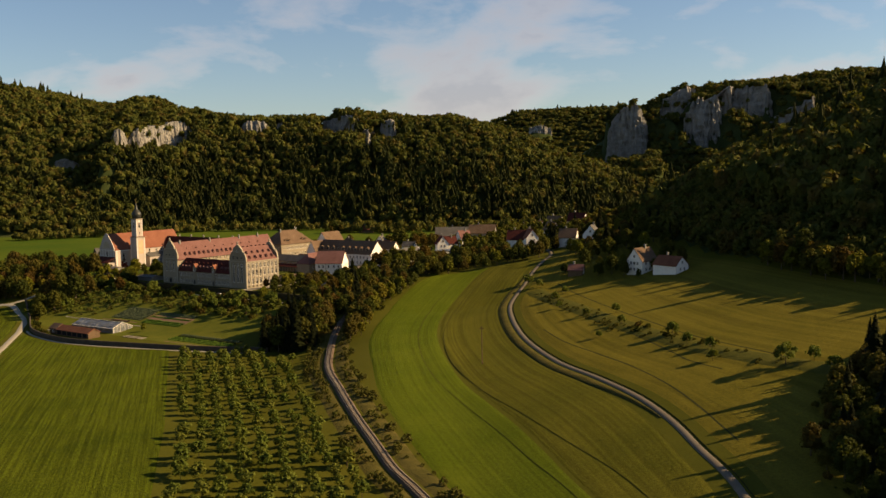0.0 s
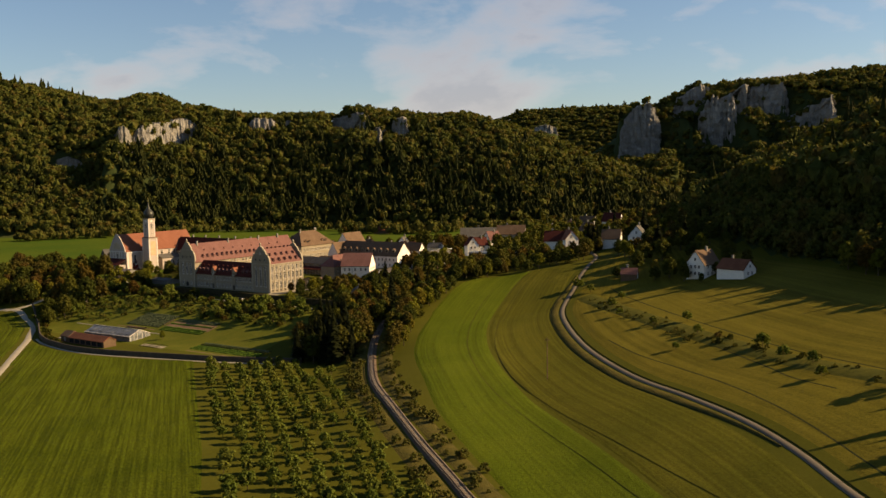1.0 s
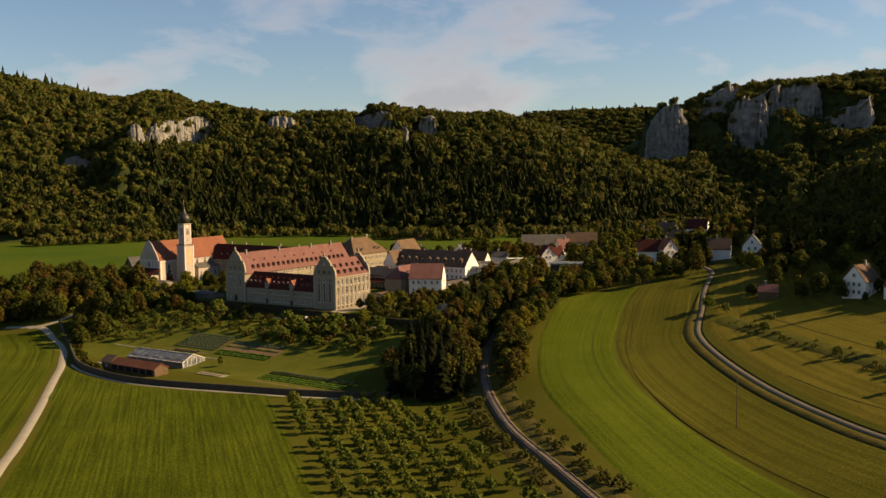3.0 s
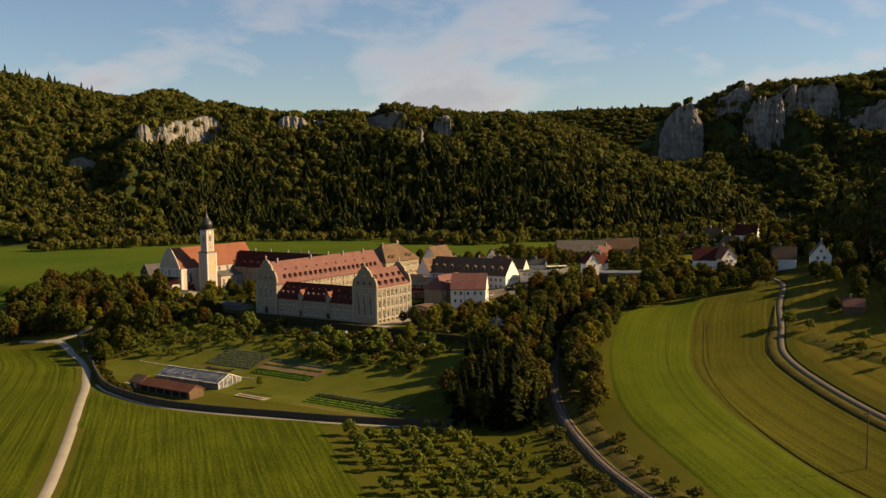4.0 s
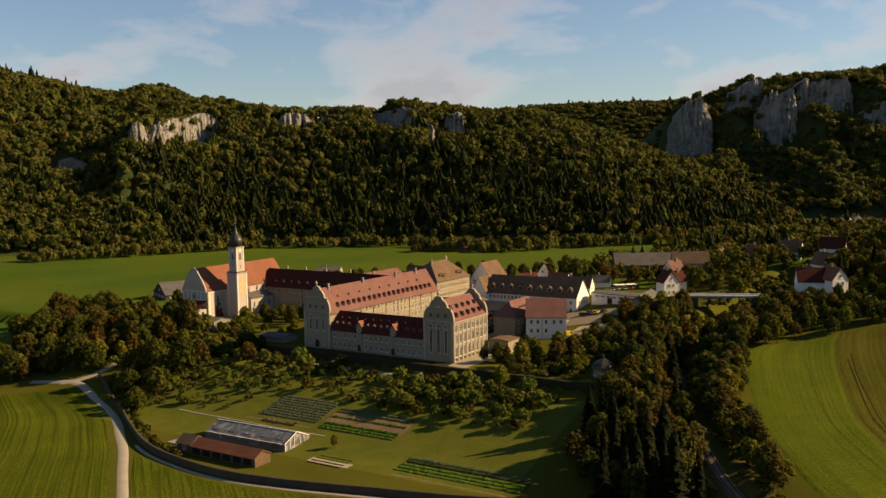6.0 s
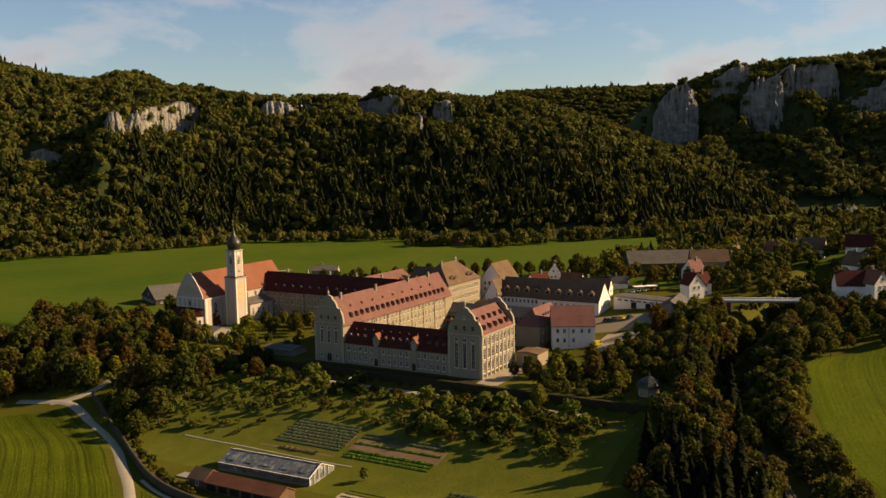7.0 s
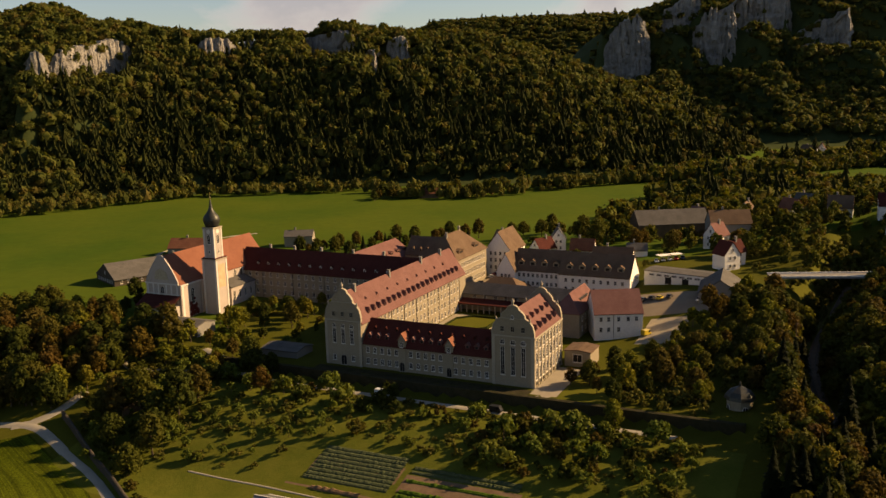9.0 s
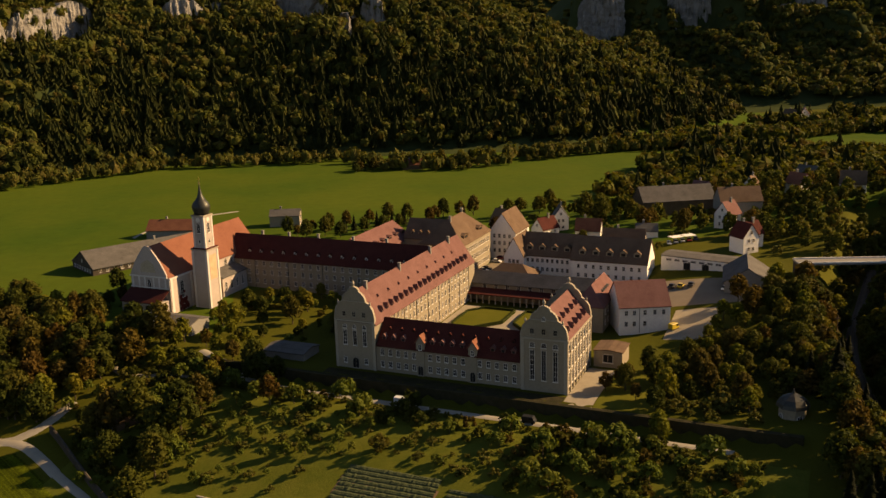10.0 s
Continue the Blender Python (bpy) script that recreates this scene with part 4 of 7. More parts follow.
def baroque_gable(t, w, y, e, top, out):
    """A curved and stepped gable wall with cornices, standing at y; out: -1 or 1, the way that it faces."""
    k = top - e
    half = [(w, 0), (w, 0.10 * k), (w * 0.97, 0.22 * k), (w * 0.92, 0.34 * k), (w * 0.82, 0.44 * k), (w * 0.70, 0.52 * k), (w * 0.61, 0.56 * k), (w * 0.57, 0.575 * k), (w * 0.55, 0.66 * k), (w * 0.47, 0.75 * k), (w * 0.36, 0.82 * k), (w * 0.27, 0.85 * k), (w * 0.255, 0.90 * k), (w * 0.2, 0.95 * k), (w * 0.1, 0.985 * k), (0, k)]
    pts = [(a, e + b) for a, b in half] + [(-a, e + b) for a, b in half[-2::-1]]
    bm = bmesh.new()
    prism(bm, pts, 1, y + out * 0.12, y - out * 0.55)
    part("gable", bm, PLASTER, t)
    y0, y1 = sorted((y + out * 0.35, y))
    solid(t, "cornice", PILASTER, (-w - 0.15, w + 0.15, y0, y1, e - 0.35, e + 0.1))
    solid(t, "cornice", PILASTER, (-w * 0.6, w * 0.6, y0, y1, e + 0.575 * k - 0.12, e + 0.575 * k + 0.12))
    # rim that follows the outline
    bm = bmesh.new()
    for (a0, b0), (a1, b1) in zip(pts, pts[1:]):
        d = Vector((a1 - a0, b1 - b0)).normalized()
        nx, nz = d.y * 0.13, -d.x * 0.13
        q = [(a0 - nx * 0.4, b0 - nz * 0.4), (a1 - nx * 0.4, b1 - nz * 0.4), (a1 + nx, b1 + nz), (a0 + nx, b0 + nz)]
        prism(bm, q, 1, y + out * 0.3, y - out * 0.65)
    part("rim", bm, PILASTER, t)
    finial(t, 0, y, top - 0.1, 1.2)
    for sx in (-1, 1):
        finial(t, sx * w * 0.80, y, e + 0.45 * k, 0.8)


def gable_windows(t, w, l, e, top):
    """Front of a gabled block: three tall windows, round lights over them, small ones above and below."""
    for x in (-w * 0.5, 0, w * 0.5):
        window(t, x, -l, e - 7.6, 0, 1.35, 8.6, bars=(1, 5))
        o = window(t, x, -l, e - 1.9, 0, 1.5, 1.5, arched=True, bars=(1, 1))
        window(t, x, -l - 0.12, e + 2.0, 0, 1.2, 1.6, frame_mat=PILASTER)
    window(t, 0, -l - 0.12, e + (top - e) * 0.62, 0, 0.9, 1.2, arched=True)
    solid(t, "pilaster", PILASTER, (-w - 0.1, -w + 0.9, -l - 0.12, -l, -1, e - 0.3))
    solid(t, "pilaster", PILASTER, (w - 0.9, w + 0.1, -l - 0.12, -l, -1, e - 0.3))


# east block
east, ew, el = house("abbey_block", "cream abbey block with curved baroque gables and red roof", "abbey building", ABBEY, -13, 0, 0, 25, 15.5, 30.2, 37.6, "v", PLASTER, TILE, over=0.35, gables=False, group="abbey")
for s in (-1, 1):
    baroque_gable(east, ew, s * (el - 0.3), 14.9, 24.0, s)
gable_windows(east, ew, el, 14.9, 24.0)
for q in range(8):
    y = -el + 1.9 + q * 3.0
    window(east, ew, y, 3.6, 90, 1.55, 3.7, bars=(1, 3))
    window(east, ew, y, 8.2, 90, 1.55, 3.6, bars=(1, 3))
    window(east, ew, y, 12.2, 90, 1.55, 2.8, bars=(1, 2))
    window(east, ew, y, 0.9, 90, 1.0, 0.7, bars=(0, 0), frame_mat=IRON)
for q in range(9):
    y = -el + 0.4 + q * 3.0
    solid(east, "pilaster", PILASTER, (ew, ew + 0.22, y - 0.32, y + 0.32, -1, 14.4))
solid(east, "cornice", PILASTER, (ew, ew + 0.4, -el, el, 14.3, 14.75))
dormer_row(east, ew, el, 14.7, 22.1, "+x", [-8.5, -4.2, 0, 4.2, 8.5], 0.12, 0.9, 0.9, TILE, TILE, 2.2)
dormer_row(east, ew, el, 14.7, 22.1, "+x", [-8.5, -4.2, 0, 4.2, 8.5], 0.5, 0.8, 0.7, TILE, TILE, 2.2)

# front wing between the gables; its roof's shade is put into the tile colour
fw, fww, fwl = house("abbey_wing", "low two-storey abbey wing with red dormered roof, its shade painted dark", "abbey building", ABBEY, -57.5, -13, 0.5, 12, 15.5, 23.2, 29.6, "u", PLASTER, TILE_DARK_AND_SHADED, over=0.4, gables=False, group="abbey")
window_rows(fw, fww, fwl, "+x", 17, (2.0, 5.6), 1.15, 1.9, 0.8)
for s in (-0.36, 0.36):
    y = fwl * s
    bm = bmesh.new()
    prism(bm, [(y - 1.25, -1), (y + 1.25, -1), (y + 1.25, 9.8), (y, 11.6), (y - 1.25, 9.8)], 0, fww - 2.5, fww + 0.25)
    part("oriel", bm, PLASTER, fw)
    bm = bmesh.new()
    prism(bm, [(y - 1.6, 9.5), (y, 11.75), (y + 1.6, 9.5), (y + 1.6, 9.8), (y, 12.1), (y - 1.6, 9.8)], 0, fww - 3.5, fww + 0.55)
    part("oriel_roof", bm, TILE_CHURCH, fw)
    window(fw, fww + 0.26, y, 8.4, 90, 1.1, 1.6)
    window(fw, fww + 0.26, y, 1.4, 90, 1.7, 3.0, arched=True, bars=(1, 0), frame_mat=PILASTER)
dormer_row(fw, fww, fwl, 7.7, 14.1, "+x", [-20 + 3.05 * q for q in range(14) if q not in (3, 4, 10)], 0.18, 1.3, 1.1, TILE, TILE)
dormer_row(fw, fww, fwl, 7.7, 14.1, "+x", [-19 + 3.8 * q for q in range(11)], 0.55, 0.9, 0.6, TILE_DARK_AND_SHADED, TILE_DARK_AND_SHADED)
solid(fw, "cornice", PILASTER, (fww, fww + 0.25, -fwl, fwl, 7.2, 7.6))

# long wing with the west gable
lw, lww, lwl = house("abbey_wing", "long cream abbey wing with pink-red tiled roof and pointed dormers", "abbey building", ABBEY, -70.5, -57.5, 0, 80, 15.5, 29.4, 38.6, "v", PLASTER, TILE, over=0.4, gables=False, group="abbey")
baroque_gable(lw, lww, -lwl + 0.3, 14.4, 24.6, -1)
for x in (-3.2, 0, 3.2):
    window(lw, x, -lwl, 9.2, 0, 1.3, 4.6, bars=(1, 3))
    window(lw, x, -lwl, 12.6, 0, 1.3, 1.3, arched=True)
    window(lw, x, -lwl - 0.12, 16.4, 0, 1.1, 1.5, frame_mat=PILASTER)
for x in (-3.4, 3.4):
    window(lw, x, -lwl, 2.2, 0, 1.1, 1.8)
window(lw, 0, -lwl - 0.05, 1.6, 0, 2.2, 3.4, arched=True, bars=(1, 0), frame_mat=PILASTER)
solid(lw, "pilaster", PILASTER, (-lww - 0.1, -lww + 0.8, -lwl - 0.12, -lwl, -1, 14.2))
solid(lw, "pilaster", PILASTER, (lww - 0.8, lww + 0.1, -lwl - 0.12, -lwl, -1, 14.2))
window_rows(lw, lww, lwl - 6, "+x", 24, (2.0, 5.6, 9.2, 12.4), 1.1, 1.9, 0)
bm = bmesh.new()
prism(bm, [(-lww, 13.9), (lww, 13.9), (0, 23)], 1, lwl, lwl - 0.4)
part("gable", bm, PLASTER, lw)
dormer_row(lw, lww, lwl, 13.9, 23.1, "+x", [-33 + 3.55 * q for q in range(20)], 0.14, 0.95, 0.9, TILE, TILE, 2.4)
dormer_row(lw, lww, lwl, 13.9, 23.1, "+x", [-30 + 7.2 * q for q in range(9)], 0.55, 0.5, 0.35, TILE, TILE, 1.5)
for q in range(7):
    y = -20 + q * 9.0
    solid(lw, "drainpipe", IRON, (lww, lww + 0.14, y, y + 0.14, -1, 13.6))
for y in (-33, -10, 14, 30):
    chimney(lw, 0.6, y, 23.0)

# wing between church and long wing, shade painted into its dark roof
dw_, dww, dwl = house("abbey_wing", "long cream abbey wing with red roof painted dark for shade, and round dormers", "abbey building", ABBEY, -155, -70.5, 65, 78, 16.5, 27.8, 35.6, "u", PLASTER, TILE_DARK_AND_SHADED, over=0.4, group="abbey")
window_rows(dw_, dww, dwl, "+x", 24, (2.6, 6.2, 9.6), 1.2, 1.9, 1.0)
dormer_row(dw_, dww, dwl, 11.3, 19.1, "+x", [-33 + 5.1 * q for q in range(14)], 0.24, 1.0, 0.9, FRAME_W, TILE_DARK_AND_SHADED)
for y in (-30, -18, -5, 10, 24):
    chimney(dw_, -0.4, y, 19.2)
for q in range(5):
    y = -30 + 15 * q
    solid(dw_, "drainpipe", IRON, (dww, dww + 0.14, y, y + 0.14, -1, 11))

# church
ch, cw, cl = house("church", "cream baroque church with orange-red tiled roof", "church", ABBEY, -168, -152, 25, 81, 17, 29.6, 39.8, "v", PLASTER_C, TILE_CHURCH, over=0.4, gables=False, group="abbey")
bm = bmesh.new()
kk = 22.9 - 12.6
half = [(cw, 12.6), (cw * 0.97, 13.4), (cw * 0.86, 15.2), (cw * 0.66, 18.0), (cw * 0.48, 20.0), (cw * 0.3, 21.8), (cw * 0.16, 23.2), (0, 23.6)]
prism(bm, half + [(-a, b) for a, b in half[-2::-1]], 1, -cl - 0.15, -cl + 0.5)
part("gable", bm, PLASTER_C, ch)
bm = bmesh.new()
prism(bm, [(-cw, 12.6), (cw, 12.6), (0, 22.6)], 1, cl, cl - 0.4)
part("gable", bm, PLASTER_C, ch)
for z0, z1 in ((12.2, 12.7), (8.3, 8.6)):
    solid(ch, "cornice", TRIM_W, (-cw - 0.1, cw + 0.1, -cl - 0.4, -cl, z0, z1))
for x in (-7.2, -4.4, -1.9, 1.9, 4.4, 7.2):
    solid(ch, "pilaster", TRIM_W, (x - 0.3, x + 0.3, -cl - 0.14, -cl, 5, 12.2))
window(ch, 0, -cl, 9.2, 0, 1.6, 4.2, arched=True, bars=(1, 3))
bm = bmesh.new()
prism(bm, [(-3.4, 14.0), (3.4, 14.0), (2.6, 17.0), (0, 18.6), (-2.6, 17.0)], 1, -cl - 0.32, -cl - 0.1)
part("relief", bm, surface("painted_relief", (0.25, 0.2, 0.13), (0.5, 0.42, 0.28), 1.5, bump=0.6), ch, "faded painted relief panel")
solid(ch, "front_bay", PLASTER_C, (cw - 0.2, cw + 0.9, -cl, -cl + 13, -1, 12.2))
solid(ch, "cornice", TRIM_W, (cw + 0.9, cw + 1.15, -cl, -cl + 13, 11.7, 12.2))
for y in (-cl + 1, -cl + 12):
    solid(ch, "pilaster", TRIM_W, (cw + 0.9, cw + 1.05, y - 0.6, y + 0.6, -1, 11.7))
window(ch, cw + 0.9, -cl + 6.5, 7.0, 90, 2.0, 6.5, arched=True, bars=(1, 4))
for y in (-cl + 16, -6, 0, 6, 10):
    window(ch, cw, y, 10.2, 90, 1.7, 3.0, arched=True, bars=(1, 3))
VINE = surface("red_vine_leaves", (0.06, 0.012, 0.010), (0.17, 0.035, 0.022), 1.6, fine=4, bump=1.0, dist=0.2)
bm = bmesh.new()
for q in range(70):
    rv = random.Random(900 + q)
    yy, zz = -cl + 6.5 + rv.uniform(-2.4, 2.4), rv.uniform(-0.5, 6.5)
    if abs(yy + cl - 6.5) < 1.0 and zz > 3.4 or abs(yy + cl - 6.5) > 2.6 - 0.25 * zz:
        continue
    d_ = rv.uniform(0.4, 0.8)
    vs_ = bmesh.ops.create_icosphere(bm, subdivisions=1, radius=d_)["verts"]
    for v_ in vs_:
        v_.co = Vector((cw + 1.0 + v_.co.x * 0.5, yy + v_.co.y * rv.uniform(0.8, 1.3), zz + v_.co.z * rv.uniform(0.8, 1.3)))
part("vine", bm, VINE, ch, "red climbing vine round the window")
# porch in front of the church
bm = bmesh.new()
box(bm, -8.2, 8.2, -cl - 5.6, -cl, -1.5, 4.4)
part("porch", bm, PLASTER_C, ch)
bm = bmesh.new()
prism(bm, [(-cl - 6.2, 4.3), (-cl, 7.8), (-cl, 8.05), (-cl - 6.2, 4.6)], 0, -8.6, 8.6)
part("porch_roof", bm, TILE_DARK_AND_SHADED, ch)
for q in range(5):
    window(ch, -6.0 + q * 3.0, -cl - 5.6, 1.9, 0, 2.0, 3.4, arched=True, bars=(0, 0), frame_mat=PILASTER)
window(ch, 8.2, -cl - 2.8, 2.2, 90, 1.6, 2.6, arched=True, bars=(0, 0), frame_mat=PILASTER)
# low side chapel beyond the tower
bm = bmesh.new()
box(bm, cw, cw + 5.5, -4, 11.6, -1.5, 6.6)
part("side_chapel", bm, PLASTER_C, ch)
bm = bmesh.new()
prism(bm, [(cw, 8.6), (cw + 6, 6.5), (cw + 6, 6.75), (cw, 8.9)], 1, -4.5, 11.8)
part("side_chapel_roof", bm, SLATE, ch)
for y in (-2, 1.5, 5, 8.5):
    window(ch, cw + 5.5, y, 3.2, 90, 1.4, 3.4, arched=True, bars=(1, 2))

# church tower
tower = thing("church_tower", "slender cream church tower with dark onion dome", "tower", ABBEY @ pose(-145.6, 39.0, 17), "abbey")
solid(tower, "lower_stage", PLASTER_C, (-3.2, 3.2, -3.2, 3.2, -2, 20.4))
for sx in (-1, 1):
    for sy in (-1, 1):
        solid(tower, "corner_strip", TRIM_W, (*sorted((sx * 2.5, sx * 3.35)), *sorted((sy * 2.5, sy * 3.35)), -2, 20.0))
solid(tower, "cornice", PILASTER, (-3.55, 3.55, -3.55, 3.55, 20.4, 20.8))
solid(tower, "ledge_roof", TILE_DARK_AND_SHADED, (-3.4, 3.4, -3.4, 3.4, 20.8, 21.1))
solid(tower, "mural", surface("faded_fresco", (0.42, 0.25, 0.14), (0.62, 0.42, 0.26), 0.5), (3.2, 3.27, -1.9, 1.9, 9.5, 18.5), label="faded painted fresco panel")
solid(tower, "belfry", PLASTER_C, (-2.4, 2.4, -2.4, 2.4, 20.8, 33.0))
for sx in (-1, 1):
    for sy in (-1, 1):
        solid(tower, "corner_strip", TRIM_W, (*sorted((sx * 1.85, sx * 2.52)), *sorted((sy * 1.85, sy * 2.52)), 20.9, 32.4))
solid(tower, "cornice", PILASTER, (-2.75, 2.75, -2.75, 2.75, 32.4, 33.0))
for x, y, a in ((0, -2.4, 0), (2.4, 0, 90), (-2.4, 0, -90), (0, 2.4, 180)):
    window(tower, x, y, 28.3, a, 1.5, 3.6, arched=True, bars=(1, 3))
    window(tower, x, y, 23.4, a, 0.8, 1.4, arched=True, bars=(0, 0))
    bm = bmesh.new()
    prism(bm, [(0.85 * math.cos(g * math.pi / 8), 31.3 + 0.85 * math.sin(g * math.pi / 8)) for g in range(16)], 1, -0.12, 0.02)
    o = part("clock_face", bm, FRAME_W, tower, "pale clock face")
    o.matrix_basis = pose(x, y, 0, 0, 0, a)
bm = bmesh.new()
tube(bm, [(2.45, 33.0), (2.85, 34.0), (3.2, 35.1), (3.25, 36.0), (2.8, 37.1), (1.95, 38.1), (1.15, 39.2), (0.75, 40.4), (0.45, 41.8), (0.2, 43.2), (0.1, 43.9)], 12)
part("onion_dome", bm, COPPER, tower, "dark copper onion dome", True)
bm = bmesh.new()
tube(bm, [(0.05, 43.6), (0.38, 43.9), (0.38, 44.3), (0.05, 44.6)], 8)
box(bm, -0.06, 0.06, -0.06, 0.06, 44.4, 46.4)
box(bm, -0.5, 0.5, -0.05, 0.05, 45.5, 45.7)
part("cross", bm, GILT, tower, "gilded orb and cross")

# corner block behind the long wing
cb, cbw, cbl = house("abbey_block", "tall cream abbey block with brown hipped roof", "abbey building", ABBEY, -87, -69, 97, 128, 17, 30.4, 38.8, "v", PLASTER, TILE_BROWN, hip=(8, 8), over=0.5, group="abbey")
window_rows(cb, cbw, cbl, "+x", 11, (2.4, 6.4, 10.4), 1.2, 2.0, 1.5)
window_rows(cb, cbw, cbl, "-y", 6, (2.4, 6.4, 10.4), 1.2, 2.0, 1.5)
for s in (-8, 8):
    dormer_row(cb, cbw, cbl, 13.4, 21.8, "+x", [s], 0.15, 5.0, 1.2, TILE_BROWN, TILE_BROWN, 0.25)
chimney(cb, 1, -8, 21.5), chimney(cb, -1, 9, 21.5)
finial(cb, 0, 7, 21.8, 1.3)
# cloister with grey roof
cl_, clw, cll = house("cloister", "low cloister range with grey roof and arcade", "abbey building", ABBEY, -57.5, -13, 77, 86, 15.5, 22.2, 25.4, "u", PLASTER, SLATE, over=0.5, group="abbey")
window_rows(cl_, clw, cll, "+x", 9, (5.4,), 1.4, 1.8, 3)
bm = bmesh.new()
prism(bm, [(clw, 4.6), (clw + 4.5, 3.4), (clw + 4.5, 3.65), (clw, 4.9)], 1, -cll, cll)
part("arcade_roof", bm, TILE_DARK_AND_SHADED, cl_)
for q in range(19):
    y = -cll + 1.2 + q * (2 * cll - 2.4) / 18
    solid(cl_, "pillar", PILASTER, (clw + 4.0, clw + 4.35, y - 0.2, y + 0.2, -1, 3.4))
# smaller roofs of the abbey yard
ph, phw, phl = house("side_house", "cream side house with pink-red roof and skylights", "house", ABBEY, -13.5, -3.5, 54, 76, 16, 24.0, 29.6, "v", PLASTER, TILE, hip=(4.5, 0), over=0.4, group="abbey")
dormer_row(ph, phw, phl, 8.0, 14.2, "+x", [-2 + 2.3 * q for q in range(4)], 0.4, 1.3, 0.5, SLATE, SLATE, 0.3)
window_rows(ph, phw, phl, "+x", 5, (2.2, 5.6), 1.2, 1.8)
RECT = pose(-68.3, 552.1, 0, 0, 0, -8.5)
rh, rhw, rhl = house("house", "white two-storey house with red tiled roof", "house", RECT, -8.2, 8.2, 0, 15, 17, 24.6, 31.0, "u", PLASTER_W, TILE, over=0.5, group="abbey")
for x, zs in ((-6, (2, 5.6)), (-3.4, (2, 5.6)), (0, (2, 5.6)), (3.2, (5.6,)), (6, (5.6,))):
    for z in zs:
        window(rh, rhw, x, z, 90, 1.1, 1.6)
window_rows(rh, rhw, rhl, "+y", 4, (2, 5.6), 1.1, 1.6)
solid(rh, "drainpipe", IRON, (rhw, rhw + 0.14, -1.8, -1.65, -1, 7.4))
an, anw, anl = house("annex", "low cream annex with flat brown roof", "house", ABBEY, 1.2, 9.5, 24, 33, 16, 20.0, 20.4, "v", PLASTER, TILE_BROWN, over=0.3)
window(an, 0, -anl, 2.0, 0, 3.0, 2.6, bars=(1, 0))
# dormer wing of the farm yard
for u0, u1, v0, v1, e, r, lab in ((-50, -29, 112, 125, 25.0, 32.5, "long low farm wing with brown dormered roof"), (-29, 0, 108, 122, 25.4, 33.0, "white farm wing with brown roof and large dormers")):
    d, ddw, ddl = house("farm_wing", lab, "house", ABBEY, u0, u1, v0, v1, 17.5, e, r, "u", PLASTER_W, TILE_BROWN, over=0.5, group="abbey")
    window_rows(d, ddw, ddl, "+x", 9, (2.0, 5.4), 1.1, 1.6)
    n = 4 if u0 == -50 else 5
    dormer_row(d, ddw, ddl, e - 17.5, r - 17.5, "+x", [-ddl * 0.72 + q * 2 * ddl * 0.72 / (n - 1) for q in range(n)], 0.2, 2.6, 1.6, PLASTER, TILE_BROWN, 0.7)
solid(d, "gable_wall", PLASTER_W, (-ddw, ddw, ddl, ddl + 0.05, -1, 7.6))
window_rows(d, ddw, ddl + 0.06, "+y", 4, (2.0, 5.4), 1.1, 1.5)
fwg, a_, b_ = house("farm_gable", "cross-gabled farmhouse end with brown roof", "house", ABBEY, -56, -48, 108, 124, 17.5, 25.0, 32.0, "v", PLASTER_W, TILE_BROWN, over=0.4)
window_rows(fwg, a_, b_, "-y", 3, (2.2, 5.4), 1.1, 1.5)
lo_, a_, b_ = house("shed", "low shed with brown hipped roof", "shed", ABBEY, -58, -40, 92, 104, 17, 20.6, 24.4, "u", PLASTER_G, TILE_BROWN, hip=(5, 5))
# long flat-roofed hall
hl, a_, b_ = house("hall", "long white flat-roofed garage hall", "hall", pose(-29, 595, 0, 0, 0, -46), -14, 14, 0, 10, 22.4, 26.8, 27.2, "u", PLASTER_W, SLATE, over=0.3)
window_rows(hl, a_, b_, "+x", 8, (3.2,), 2.2, 0.9)
for y in (-4, 3):
    window(hl, a_, y, 1.5, 90, 2.6, 2.9, bars=(1, 0), frame_mat=TIMBER)
gr, a_, b_ = house("barn", "grey-roofed barn at the wood's edge", "barn", pose(-22, 572, 0, 0, 0, -28), -7.5, 7.5, -11, 11, 21, 26.2, 31.0, "v", PLASTER_G, SLATE, over=0.6)


# village houses: place, turn, width, length, base, eave, ridge, wall, roof, windows, what it is
def village_house(x, y, turn, w, l, e, r, wall, roof, label, hip=(0, 0), rows=2, name="house"):
    z = ground_z(x, y)
    t, hw, hl_ = house(name, label, name.replace("_", " "), pose(x, y, 0, 0, 0, turn), -w / 2, w / 2, -l / 2, l / 2, z, z + e, z + r, "v", wall, roof, hip=hip, over=0.5, group="village")
    hs = [e * (q + 0.5) / rows + 0.1 for q in range(rows)]
    window_rows(t, hw, hl_, "-y", max(2, int(w / 3)), hs, 1.1, 1.4)
    window_rows(t, hw, hl_, "+x", max(2, int(l / 3.2)), hs, 1.1, 1.4)
    if hip == (0, 0):
        window(t, 0, -hl_, e + (r - e) * 0.35, 0, 1.1, 1.3)
    chimney(t, 0.4, hl_ * 0.3, r - 0.1)
    return t, hw, hl_


